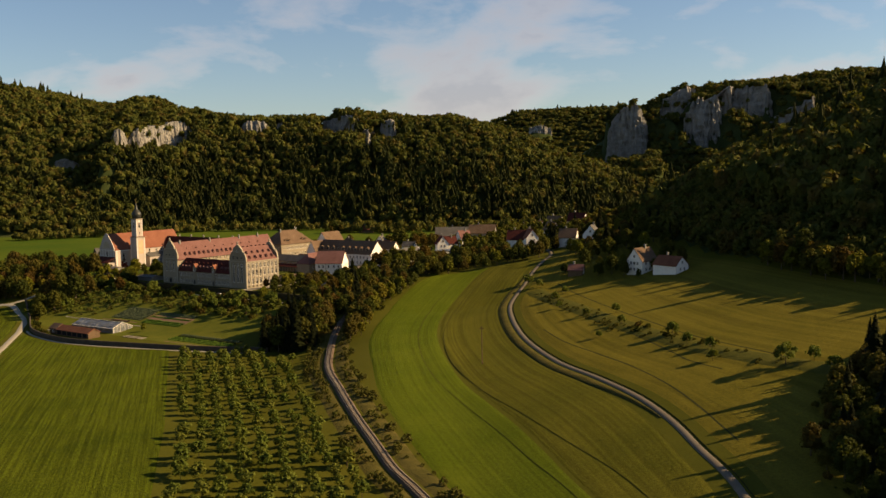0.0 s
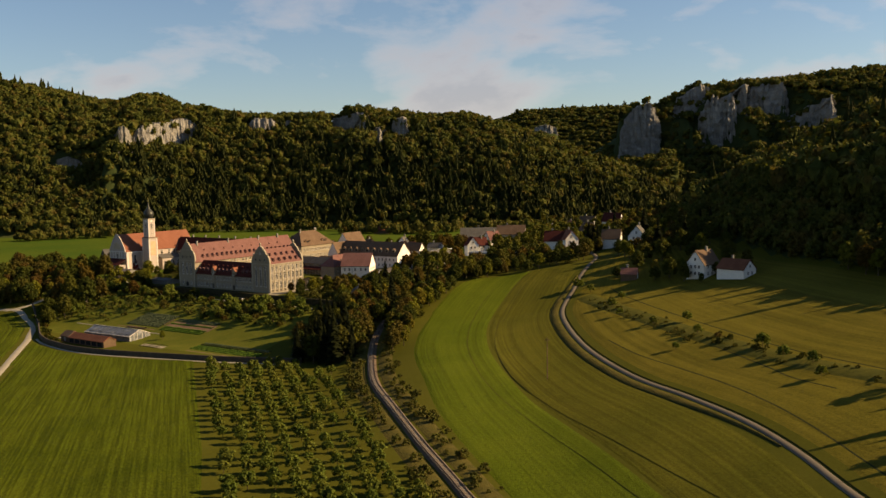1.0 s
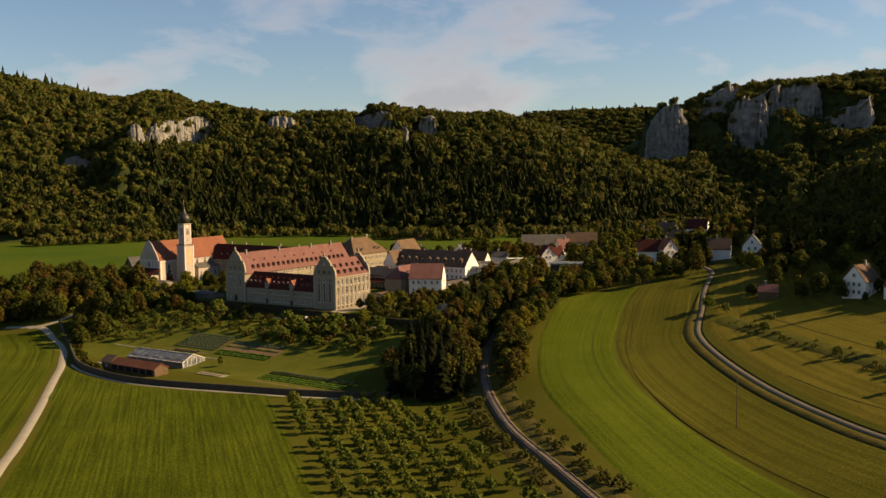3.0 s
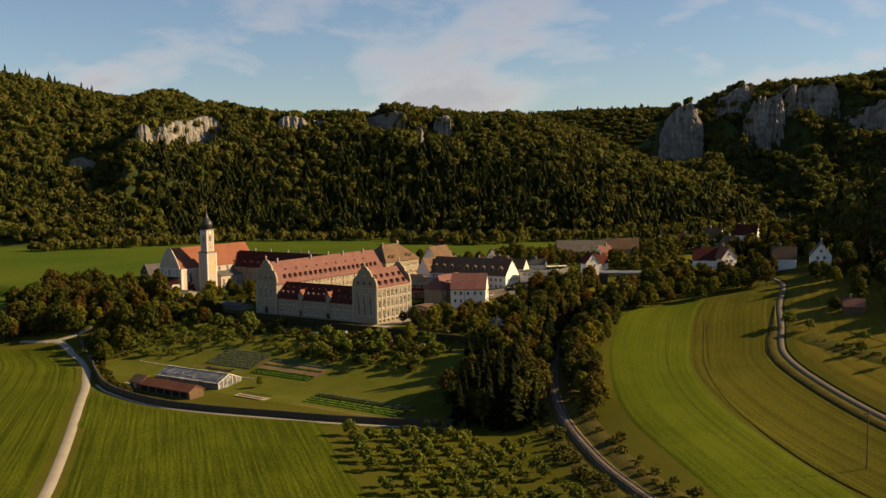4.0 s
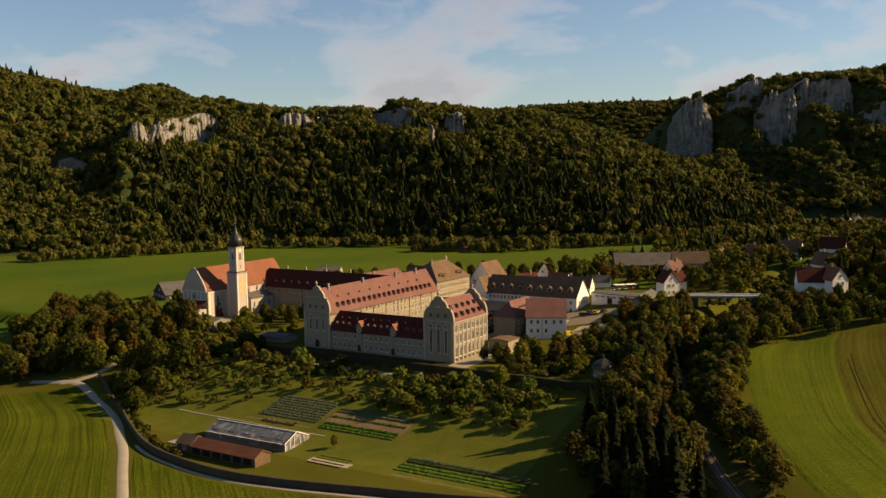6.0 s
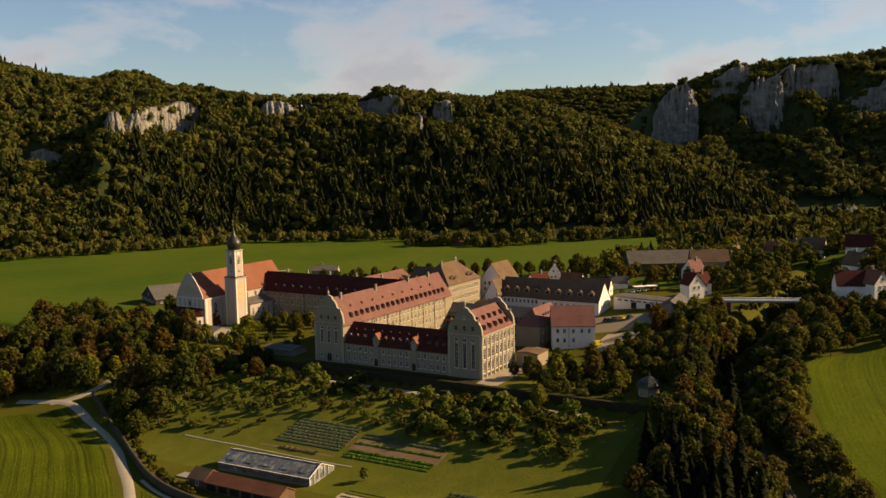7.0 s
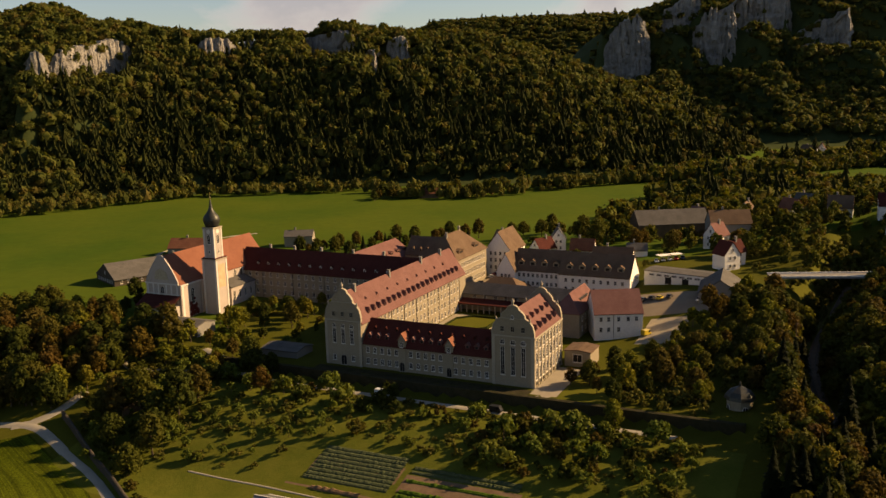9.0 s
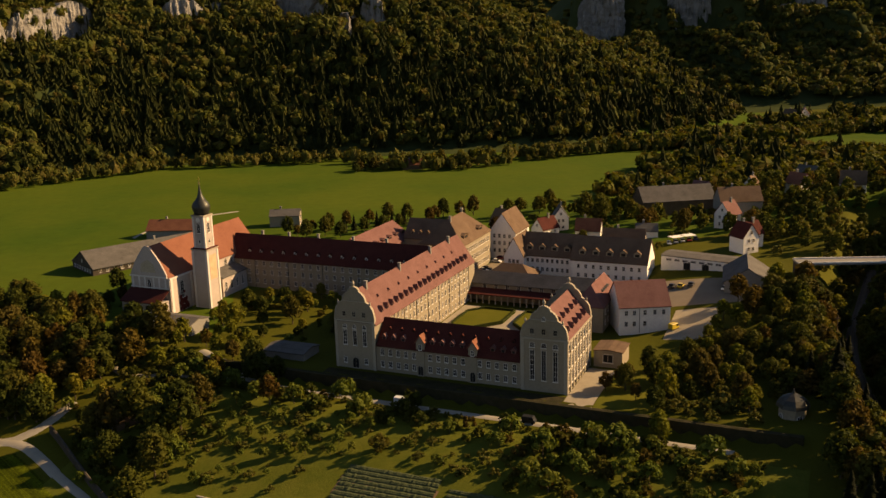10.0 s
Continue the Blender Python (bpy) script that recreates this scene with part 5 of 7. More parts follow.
VILLAGE = [
    (52, 554, 12, 7.5, 9.5, 6.8, 11.4, PLASTER_W, TILE_CHURCH, "white house with bright orange-red roof among trees"),
    (45, 559, 76, 8.5, 12, 6.8, 11.8, PLASTER_W, TILE_DARK_AND_SHADED, "white house wing with red roof among trees"),
    (102.6, 415, 38, 8.5, 13, 3.6, 7.2, PLASTER_W, TILE_RUST, "white hillside house with brown roof at the wood's edge"),
    (93, 430, -52, 9, 11, 5.6, 11, PLASTER_W, TILE_BROWN, "white hillside house with weathered brown roof"),
    (-1, 612, 12, 7.4, 8.0, 6.6, 11.4, PLASTER_W, TILE_DARK_AND_SHADED, "tall white villa with dark red gable roof"),
    (4, 617, -70, 6.4, 9, 6.2, 10.4, PLASTER_W, TILE_DARK_AND_SHADED, "white villa wing with dark red roof"),
    (14, 653, -60, 7.5, 9, 6, 11, PLASTER_W, TILE, "house with red half-hipped roof"),
    (-40, 638, 62, 8, 17, 5, 9.5, PLASTER_W, TILE_BROWN, "white gabled house with brown roof"),
    (-95, 668, -12, 8, 10, 7, 12, PLASTER_W, SLATE, "white house with grey-brown roof"),
    (-47, 698, -15, 7, 9, 6, 11, PLASTER_W, SLATE, "white gabled house with dark slate roof"),
    (-57, 690, -60, 7, 11, 4.2, 8.6, PLASTER_W, TILE_DARK_AND_SHADED, "house with dark red roof"),
    (-43, 671, 62, 7.5, 11, 4, 8.4, PLASTER_W, TILE_RUST, "low white house with rust-red roof"),
    (-72, 708, 30, 8, 10, 5.5, 11, PLASTER_G, TILE_BROWN, "brown-roofed house behind an autumn tree"),
    (-24, 652, 70, 6, 9, 3, 5.6, PLASTER_W, SLATE, "small white house with pale grey roof"),
    (12, 702, 86, 15, 36, 7, 13, TIMBER, SLATE, "large barn with dark grey-brown roof"),
    (28, 670, 80, 11, 19, 7, 12.5, PLASTER_G, TILE_BROWN, "large cream villa with brown mansard roof"),
    (70, 600, 20, 8, 11, 5, 10, PLASTER_W, TILE_BROWN, "village house with brown roof"),
    (84, 522, -20, 8.5, 11, 5, 10, PLASTER_W, SLATE, "village house with grey roof under trees"),
    (72, 532, 70, 8, 10, 5, 9.5, PLASTER_W, TILE_BROWN, "village house with brown roof under trees"),
    (64.7, 447, 70, 5, 7, 2.6, 4.8, TIMBER, TILE, "small timber hut with red roof at the meadow's edge"),
    (40, 728, 30, 7.5, 10, 5, 9.5, PLASTER_W, TILE, "far village house with red gable roof"),
    (60, 715, -40, 8, 10, 5, 10, PLASTER_W, TILE_BROWN, "far village house with brown roof"),
    (72, 692, 15, 7.5, 10, 5, 9.5, PLASTER_W, TILE_CHURCH, "far village house with orange roof"),
    (79, 660, 55, 8, 11, 5, 10, PLASTER_W, TILE_BROWN, "white house with brown roof among trees"),
    (92, 640, 60, 8, 12, 5, 10, PLASTER_W, TILE_DARK_AND_SHADED, "white house with dark roof among trees"),
    (108, 740, 30, 8, 11, 5, 10, PLASTER_W, SLATE, "far village house with grey roof"),
    (313, 1088, 20, 10, 16, 6, 12, PLASTER_W, TILE_BROWN, "white farmhouse far up the valley"),
    (332, 1098, -30, 10, 14, 6, 12, PLASTER_W, TILE, "farmhouse far up the valley"),
    (-77, 928, 80, 7, 14, 3.4, 6.6, TIMBER, TILE_RUST, "small timber barn in the far meadow"),
    (-226, 752, 75, 12, 24, 4, 8, PLASTER_G, TILE_RUST, "low barn with red roof beyond the church"),
    (-172, 760, 80, 9, 15, 5.5, 8, PLASTER, SLATE, "cream building with grey roof beyond the abbey"),
    (-238, 704, -60, 22, 50, 2.8, 8.4, STONE_WALL, SLATE, "long grey-roofed farm building beyond the church"),
]
for row in VILLAGE:
    village_house(*row, rows=1 if row[5] < 5 else 2)
pw, a_, b_ = house("abbey_wing", "low abbey wing with pink-red roof and wide dormers", "abbey building", ABBEY, -122, -104, 88, 126, 17, 25.6, 32.2, "v", PLASTER, TILE, over=0.4, group="abbey")
dormer_row(pw, a_, b_, 8.6, 15.2, "+x", [-14 + 6 * q for q in range(6)], 0.3, 2.4, 1.1, TILE, TILE, 0.4)
window_rows(pw, a_, b_, "+x", 10, (2.2, 6.0), 1.1, 1.7)
bk, a_, b_ = house("abbey_wing", "abbey wing with brown dormered roof", "abbey building", ABBEY, -104, -87, 118, 132, 17, 27, 34, "u", PLASTER, TILE_BROWN, over=0.4, group="abbey")
dormer_row(bk, a_, b_, 10, 17, "+x", [-5, -1.5, 2, 5.5], 0.2, 1.2, 1.0, PLASTER, TILE_BROWN)
wy, a_, b_ = house("house", "white house with steep grey-brown roof beside the abbey yard", "house", ABBEY, -72, -60, 134, 152, 18, 28, 36, "v", PLASTER_W, TILE_BROWN, over=0.4, group="abbey")
window_rows(wy, a_, b_, "+x", 6, (2.4, 5.6, 8.6), 1.1, 1.7)
window_rows(wy, a_, b_, "-y", 4, (2.4, 5.6, 8.6), 1.1, 1.7)

# greenhouse and shed in the garden, pavilion on the terrace
PANES, _n, _l, _b = material("greenhouse_glass", 0.3, 0, 0.5)
_r = ramp(_n, [(0.35, (0.06, 0.068, 0.07)), (0.55, (0.14, 0.15, 0.15)), (0.68, (0.42, 0.42, 0.40))])
_l.new(noisy(_n, _l, 0.5, 5, 0.7), _r.inputs["Fac"])
_l.new(_r.outputs["Color"], _b.inputs["Base Color"])
_b.inputs["Transmission Weight"].default_value = 0.2
gh = thing("greenhouse", "long glass greenhouse with pale frame on the garden lawn", "greenhouse", pose(-174, 468, 1.6, 0, 0, -33) @ Matrix.Diagonal((0.93, 0.93, 1.0, 1)))
bm = bmesh.new()
prism(bm, [(-6.2, 0), (6.2, 0), (6.2, 2.0), (0, 4.4), (-6.2, 2.0)], 0, -17.5, 17.5)
part("glazing", bm, PANES, gh)
for q in range(19):
    x = -17.5 + q * 35 / 18
    bm = bmesh.new()
    prism(bm, [(-6.3, 2.0), (0, 4.42), (6.3, 2.0), (6.3, 2.06), (0, 4.48), (-6.3, 2.06)], 0, x - 0.035, x + 0.035)
    part("glazing_bar", bm, SLATE, gh)
for y, z in ((0, 4.45), (-6.25, 1.95), (6.25, 1.95)):
    solid(gh, "beam", FRAME_W, (-17.6, 17.6, y - 0.12, y + 0.12, z, z + 0.16))
solid(gh, "plinth", PLASTER_G, (-17.6, 17.6, -6.3, 6.3, -0.6, 0.4))
solid(gh, "end_wall", PANES, (17.5, 17.65, -6.2, -1.5, 0, 2.0))
solid(gh, "end_wall", PANES, (17.5, 17.65, 1.5, 6.2, 0, 2.0))
for y in (-6.1, -3.6, -1.5, 1.5, 3.6, 6.1):
    solid(gh, "end_post", FRAME_W, (17.66, 17.8, y - 0.1, y + 0.1, 0, 2.0 + (6.2 - abs(y)) * 0.385))
for sg in (-1, 1):
    bm = bmesh.new()
    prism(bm, [(sg * 6.4, 1.95), (0, 4.5), (0, 4.75), (sg * 6.4, 2.2)], 0, 17.55, 17.85)
    part("end_rafter", bm, FRAME_W, gh)
for q in range(5):
    x = -14 + q * 7
    bm = bmesh.new()
    prism(bm, [(-4.6, 2.72), (-2.0, 3.73), (-2.0, 3.83), (-4.6, 2.82)], 0, x - 1.4, x + 1.4)
    part("vent_sash", bm, PANES, gh)
village_shed, a_, b_ = house("garden_shed", "long low timber shed with rusty brown tiled roof", "shed", pose(-181.5, 452, 0, 0, 0, -35), -10, 16, -3.2, 3.2, 1.5, 3.9, 5.6, "u", TIMBER, TILE_RUST, over=0.5)
# black panels on the closed front paint the shade inside open bays
for q in range(6):
    y = -11 + q * 4.2
    solid(village_shed, "open_bay", RUBBER_AND_BAY_SHADE, (3.2, 3.23, y - 1.6, y + 1.6, 0.1, 2.0), label="black panel painting the shade inside an open bay")
end_shed, a_, b_ = house("garden_shed", "small timber shed with dark brown tiled roof", "shed", pose(-181.5, 452, 0, 0, 0, -35), -16.5, -10.4, -3.0, 3.0, 1.5, 4.1, 6.0, "u", TIMBER, TILE_BROWN, over=0.5)
window(end_shed, a_, 0, 1.4, 90, 1.2, 1.2)
slab = thing("concrete_slab", "pale concrete slab on the lawn beside the shed", "slab", pose(-199, 468, ground_z(-199, 468), 0, 0, -35))
solid(slab, "top", PLASTER_G, (-2.6, 2.6, -1.8, 1.8, -0.3, 0.35))
pav = thing("pavilion", "small round garden pavilion with grey domed roof", "pavilion", pose(-60.1, 481, 13.2) @ Matrix.Diagonal((1.3, 1.3, 1.0, 1)))
bm = bmesh.new()
tube(bm, [(2.6, -2), (2.6, 5.2), (2.9, 5.3), (2.9, 5.6)], 8, phase=0.39)
part("wall", bm, PLASTER, pav)
bm = bmesh.new()
tube(bm, [(3.2, 5.5), (3.0, 6.4), (2.3, 7.5), (1.2, 8.3), (0.3, 8.8), (0.12, 10.0)], 8, phase=0.39)
part("dome", bm, COPPER, pav, "dark domed roof")
for a in range(0, 360, 90):
    window(pav, 2.45 * math.sin(radians(a)), -2.45 * math.cos(radians(a)), 2.6, a, 1.2, 2.6, arched=True)
# bridge over the railway
br = thing("road_bridge", "pale concrete road bridge over the wooded railway cutting", "bridge", pose(22, 566, 0, 0, 0, -14))
solid(br, "deck", PLASTER_G, (-26, 26, -3.5, 3.5, 28.8, 29.4))
solid(br, "parapet", PLASTER_W, (-26, 26, -3.6, -3.3, 29.4, 29.9))
solid(br, "parapet", PLASTER_W, (-26, 26, 3.3, 3.6, 29.4, 29.9))
for x in (-24, 24):
    solid(br, "abutment", STONE_WALL, (x - 2, x + 2, -3.2, 3.2, 10, 28.8))
# power poles
for x, y in ((14.5, 329), (-22, 520)):
    p = thing("power_pole", "tall weathered wooden power pole", "pole", pose(x, y, ground_z(x, y)), "power poles")
    bm = bmesh.new()
    tube(bm, [(0.2, -1), (0.12, 14)], 8)
    part("pole", bm, TIMBER, p)
    solid(p, "crossarm", TIMBER, (-0.9, 0.9, -0.08, 0.08, 12.9, 13.1))


# ---- cars ----
PAINTS = [surface(f"car_paint_{n_}", tuple(c * 0.9 for c in c_), c_, 2.0, rough=0.3, bump=0, spec=0.5) for n_, c_ in (("silver", (0.35, 0.35, 0.36)), ("white", (0.6, 0.6, 0.58)), ("dark_blue", (0.02, 0.03, 0.06)), ("red", (0.3, 0.03, 0.02)), ("black", (0.02, 0.02, 0.02)), ("yellow", (0.5, 0.36, 0.03)))]


def car(x, y, turn, paint, colour, long=4.3, tall=1.45, van=False):
    c = thing("van" if van else "car", f"parked {colour} {'van' if van else 'car'} on the paved ground", "van" if van else "car", pose(x, y, ground_z(x, y) + 0.15, 0, 0, turn), "parked cars")
    l, w = long / 2, 0.88
    bm = bmesh.new()
    side = [(-l, 0.3), (l, 0.3), (l, 0.65), (l * 0.55, 0.85), (-l * 0.92, 0.9), (-l, 0.75)] if not van else [(-l, 0.3), (l, 0.3), (l, 0.9), (l * 0.8, 1.1), (l * 0.62, tall), (-l, tall)]
    prism(bm, [(p, q) for p, q in side], 1, -w, w)
    bmesh.ops.bevel(bm, geom=list(bm.edges), offset=0.06, segments=1, affect="EDGES")
    part("body", bm, PAINTS[paint], c)
    if not van:
        bm = bmesh.new()
        prism(bm, [(-l * 0.78, 0.88), (l * 0.42, 0.86), (l * 0.12, tall), (-l * 0.55, tall)], 1, -w * 0.86, w * 0.86)
        part("window_band", bm, GLASS, c, "dark car windows")
        bm = bmesh.new()
        box(bm, -l * 0.54, l * 0.11, -w * 0.84, w * 0.84, tall - 0.02, tall + 0.05)
        part("roof", bm, PAINTS[paint], c)
    else:
        bm = bmesh.new()
        box(bm, l * 0.1, l * 0.66, -w - 0.01, w + 0.01, 1.15, tall - 0.25)
        part("window_band", bm, GLASS, c, "dark van windows")
    for sx in (-0.62, 0.62):
        for sy in (-1, 1):
            bm = bmesh.new()
            tube(bm, [(0.31, -0.1), (0.31, 0.1)], 10)
            o = part("wheel", bm, RUBBER_AND_BAY_SHADE, c)
            o.matrix_basis = pose(sx * l, sy * (w - 0.08), 0.31, 90)
    return c


rc = random.Random(3)
NAMES = ("silver", "white", "dark blue", "red", "black", "yellow")
heading = math.degrees(math.atan2(UY, UX))
for v in np.arange(104, 152, 3.0):
    for u in (-66.5, -60.5):
        if rc.random() < 0.72:
            k_ = rc.randrange(5)
            car(*xy(u, v), heading + rc.uniform(-6, 6), k_, NAMES[k_])
for u, v, k_ in ((8, 97, 4), (11, 98, 4), (14, 97.5, 5), (17.5, 98, 4), (30, 92, 1), (4, 86, 0), (34, 101, 2)):
    car(*xy(u, v), heading + 80 + rc.uniform(-8, 8), k_, NAMES[k_])
for q in range(5):
    car(-22 + q * 3.2, 634 + q * 0.6, 70, (1, 0, 1, 3, 2)[q], NAMES[(1, 0, 1, 3, 2)[q]])
car(*xy(-42, -14.3), heading, 1, "white", 5.2, 2.1, True)
car(*xy(18, 60), heading + 60, 5, "yellow", 3.4, 2.0, True)
# small tractor on the terrace road, built and labelled as a black van
car(*xy(-6, -14.5), heading, 4, "black", 3.6, 1.9, True)
cp = thing("carport", "open carport with white roof sheets", "carport", pose(-15.6, 635.5, ground_z(-15, 635), 0, 0, 10) @ Matrix.Diagonal((0.72, 0.72, 1, 1)))
for x_ in (-4.2, 4.2):
    solid(cp, "roof_sheet", PLASTER_W, (x_ - 3.8, x_ + 3.8, -2.8, 2.8, 2.5, 2.62))
    for a_ in (-3.5, 3.5):
        for b_ in (-2.6, 2.6):
            solid(cp, "post", IRON, (x_ + a_ - 0.06, x_ + a_ + 0.06, b_ - 0.06, b_ + 0.06, -0.3, 2.5))
# low grey roofs below the church, hut by the garden wall
gs, a_, b_ = house("shed", "low shed with flat grey roof below the church", "shed", ABBEY, -146, -130, 8, 18, 16, 19.2, 20.4, "u", PLASTER_G, SLATE, over=0.5)
gs, a_, b_ = house("shed", "low shed with flat grey roof in the park", "shed", ABBEY, -96, -82, 0, 9, 14.5, 17.4, 18.2, "u", PLASTER_G, SLATE, over=0.5)
gh_, a_, b_ = house("garden_hut", "small garden hut with brown roof and white chimney", "hut", pose(-227, 541, 0, 0, 0, 20), -2.6, 2.6, -3.2, 3.2, ground_z(-227, 541), ground_z(-227, 541) + 2.4, ground_z(-227, 541) + 4.2, "v", TIMBER, TILE_BROWN, over=0.4)
chimney(gh_, 0.8, 0, 3.8, 0.7, 1.3, PLASTER_W)


# ---- rock faces ----
def cliff(seed, nodes, cell, deep):
    """A weathered rock face along its corners, cleft into buttresses and ledges, closed on top, its ends and back in the hill."""
    p = np.array(nodes, float)
    way = p[-1, :2] - p[0, :2]
    inward = np.array([-way[1], way[0]]) / np.linalg.norm(way)
    ends = [np.r_[p[0, :2] + inward * 14, p[0, 2], p[0, 3] - 5], np.r_[p[-1, :2] + inward * 14, p[-1, 2], p[-1, 3] - 5]]
    p = np.vstack([ends[0], p, ends[1]])
    run = np.r_[0, np.cumsum(np.linalg.norm(np.diff(p[:, :2], axis=0), axis=1))]
    n = int(run[-1] / cell)
    q = np.linspace(0, run[-1], n + 1)
    line = np.stack([np.interp(q, run, p[:, k]) for k in range(4)], 1)
    soft = line.copy()
    for _ in range(3):
        soft[1:-1] = (soft[:-2] + 2 * soft[1:-1] + soft[2:]) / 4
    d_ = np.gradient(soft[:, :2], axis=0)
    d_ /= np.linalg.norm(d_, axis=1, keepdims=True)
    m = max(8, int((line[:, 3] - line[:, 2]).max() / cell))
    rows = []
    for a in range(n + 1):
        x0, y0, foot, crest = soft[a]
        nx, ny = d_[a, 1], -d_[a, 0]
        r = q[a]
        crest -= (crest - foot) * (0.16 * abs(noise.noise(Vector((r / 9, seed, 0)))) + 0.10 * abs(noise.noise(Vector((r / 3, seed, 4)))))
        foot = min(foot - 9, ground_z(x0 + nx * 6, y0 + ny * 6) - 4)
        col = []
        for b in range(m + 1):
            t = b / m
            z = foot + (crest - foot) * t
            cleft = 1 - abs(noise.noise(Vector((r / 8, z / 60, seed)))) * 2.2
            crack = 1 - abs(noise.noise(Vector((r / 3.2, z / 30, seed + 2)))) * 2.4
            ledge = noise.noise(Vector((r / 16, z / 6, seed + 5)))
            d = deep * (-0.45 * max(0, cleft) ** 2 - 0.25 * max(0, crack) ** 3 + 0.25 * ledge + 0.14 * noise.noise(Vector((r / 1.6, z / 2.2, seed + 3)))) - deep * 0.5 * t ** 2.5
            col.append((x0 + nx * d, y0 + ny * d, z))
        lx, ly, lz = col[-1]
        col.append((lx - nx * 5, ly - ny * 5, lz + 0.5))
        col.append((lx - nx * 16, ly - ny * 16, lz - 9))
        rows.append(col)
    w = m + 3
    v = [p_ for c in rows for p_ in c]
    f = [(a * w + b, (a + 1) * w + b, (a + 1) * w + b + 1, a * w + b + 1) for a in range(n) for b in range(w - 1)]
    return tagged(from_arrays("cliff", v, f, [ROCK_N]), "weathered pale limestone cliff standing out of the wooded slope", "cliff", "limestone cliffs", "structure")


for seed_, nodes_ in CLIFFS:
    cliff(seed_, nodes_, *((1.3, 4.5) if nodes_[0][1] < 1450 else (2.0, 9.0)))


# ---- woods ----
def lump(seed, squash=1.0, rough=0.28, sub=2):
    bm = bmesh.new()
    bmesh.ops.create_icosphere(bm, subdivisions=sub, radius=1)
    r = random.Random(seed)
    off = r.random() * 50
    for v in bm.verts:
        v.co *= 1 + rough * noise.noise(v.co * 1.8 + Vector((off, 0, 0))) + rough * 0.7 * (r.random() - 0.5)
        v.co.z *= squash
    bm.verts.ensure_lookup_table()
    out = np.array([v.co[:] for v in bm.verts]), np.array([[v.index for v in f.verts] for f in bm.faces])
    bm.free()
    return out


def spire(seed, tiers=6, sides=5):
    """A far conifer: ragged skirts, one over the other."""
    r = random.Random(seed)
    v, f = [], []
    for t in range(tiers):
        z0, z1 = t / tiers * 0.86, min(1.0, (t + 1.9) / tiers * 0.9 + 0.02)
        rad = 0.19 * (1 - t / tiers) ** 0.85 * r.uniform(0.85, 1.15) + 0.022
        ox, oy = r.uniform(-0.02, 0.02), r.uniform(-0.02, 0.02)
        b = len(v)
        for q in range(sides * 2):
            g = math.pi * q / sides + t * 0.9
            k = rad * (1.25 if q % 2 else 0.5) * (0.7 + 0.6 * r.random())
            v.append((ox + k * math.cos(g), oy + k * math.sin(g), z0 + (0.0 if q % 2 else 0.06) + 0.05 * r.random()))
        v.append((0, 0, z1))
        f += [(b + q, b + (q + 1) % (sides * 2), b + sides * 2) for q in range(sides * 2)]
    return np.array(v), np.array(f)


def scatter(name, protos, spots, mat, label, category):
    """One object of many trees; spots: x, y, z, width, height, turn."""
    vs, fs, n = [], [], 0
    for q, (x, y, z, w, h, a) in enumerate(spots):
        v, f = protos[q % len(protos)]
        c, s = math.cos(a), math.sin(a)
        vs.append(np.c_[(v[:, 0] * c - v[:, 1] * s) * w + x, (v[:, 0] * s + v[:, 1] * c) * w + y, v[:, 2] * h + z])
        fs.append(f + n)
        n += len(v)
    if not vs:
        return None
    ob = from_arrays(name, np.concatenate(vs), np.concatenate(fs), [mat], smooth=False)
    return tagged(ob, label, category, kind="stuff")


rng = np.random.default_rng(5)


def jittered(x0, x1, y0, y1, gap):
    a, b = np.meshgrid(np.arange(x0, x1, gap), np.arange(y0, y1, gap))
    a, b = a.ravel(), b.ravel()
    return a + rng.uniform(-0.45, 0.45, a.size) * gap, b + rng.uniform(-0.45, 0.45, a.size) * gap


def off_cliffs(x, y):
    ok = np.ones(x.size, bool)
    for _, nodes in CLIFFS:
        nx_, ny_ = np.array(nodes, float).T[:2]
        yy = np.interp(x, nx_, ny_)
        big = 1.0 if ny_[0] < 1300 else 1.6
        ok &= ~((x > nx_[0] - 1) & (x < nx_[-1] + 1) & (y > yy - 14 * big) & (y < yy + 4 * big))
    return ok


def tuft(seed, n=84):
    """A far broadleaf crown: sprays of leaves set on a few uneven lobes round a dark core."""
    r = np.random.default_rng(seed)
    v, f = lump(seed + 60, 1.0, 0.5, 1)
    v = v * 0.66
    f = f[(v[f][:, :, 2].mean(1) > -0.3)]
    lobes = 7
    c = r.normal(size=(lobes, 3))
    c[:, 2] = np.abs(c[:, 2]) * 0.9 - 0.1
    c = c / np.linalg.norm(c, axis=1, keepdims=True) * r.uniform(0.4, 0.66, lobes)[:, None]
    k = r.integers(0, lobes, n)
    d = r.normal(size=(n, 3)) + c[k] * 1.6
    d[:, 2] += 0.3
    d /= np.linalg.norm(d, axis=1, keepdims=True)
    p = c[k] + d * r.uniform(0.26, 0.5, n)[:, None]
    nr = d + r.normal(size=(n, 3)) * 0.35
    a = np.cross(nr, r.normal(size=(n, 3)))
    a /= np.linalg.norm(a, axis=1, keepdims=True)
    b = np.cross(nr, a)
    b /= np.linalg.norm(b, axis=1, keepdims=True)
    z = r.uniform(0.16, 0.30, n)[:, None]
    tri = np.stack([p - a * z, p + a * z * 0.7 - b * z * 0.8, p + a * z * 0.5 + b * z], 1).reshape(-1, 3)
    return np.concatenate([v, tri]), np.concatenate([f, np.arange(n * 3).reshape(-1, 3) + len(v)])


TUFTS = [tuft(s) for s in range(8)]
SPIRES = [spire(s) for s in range(5)]


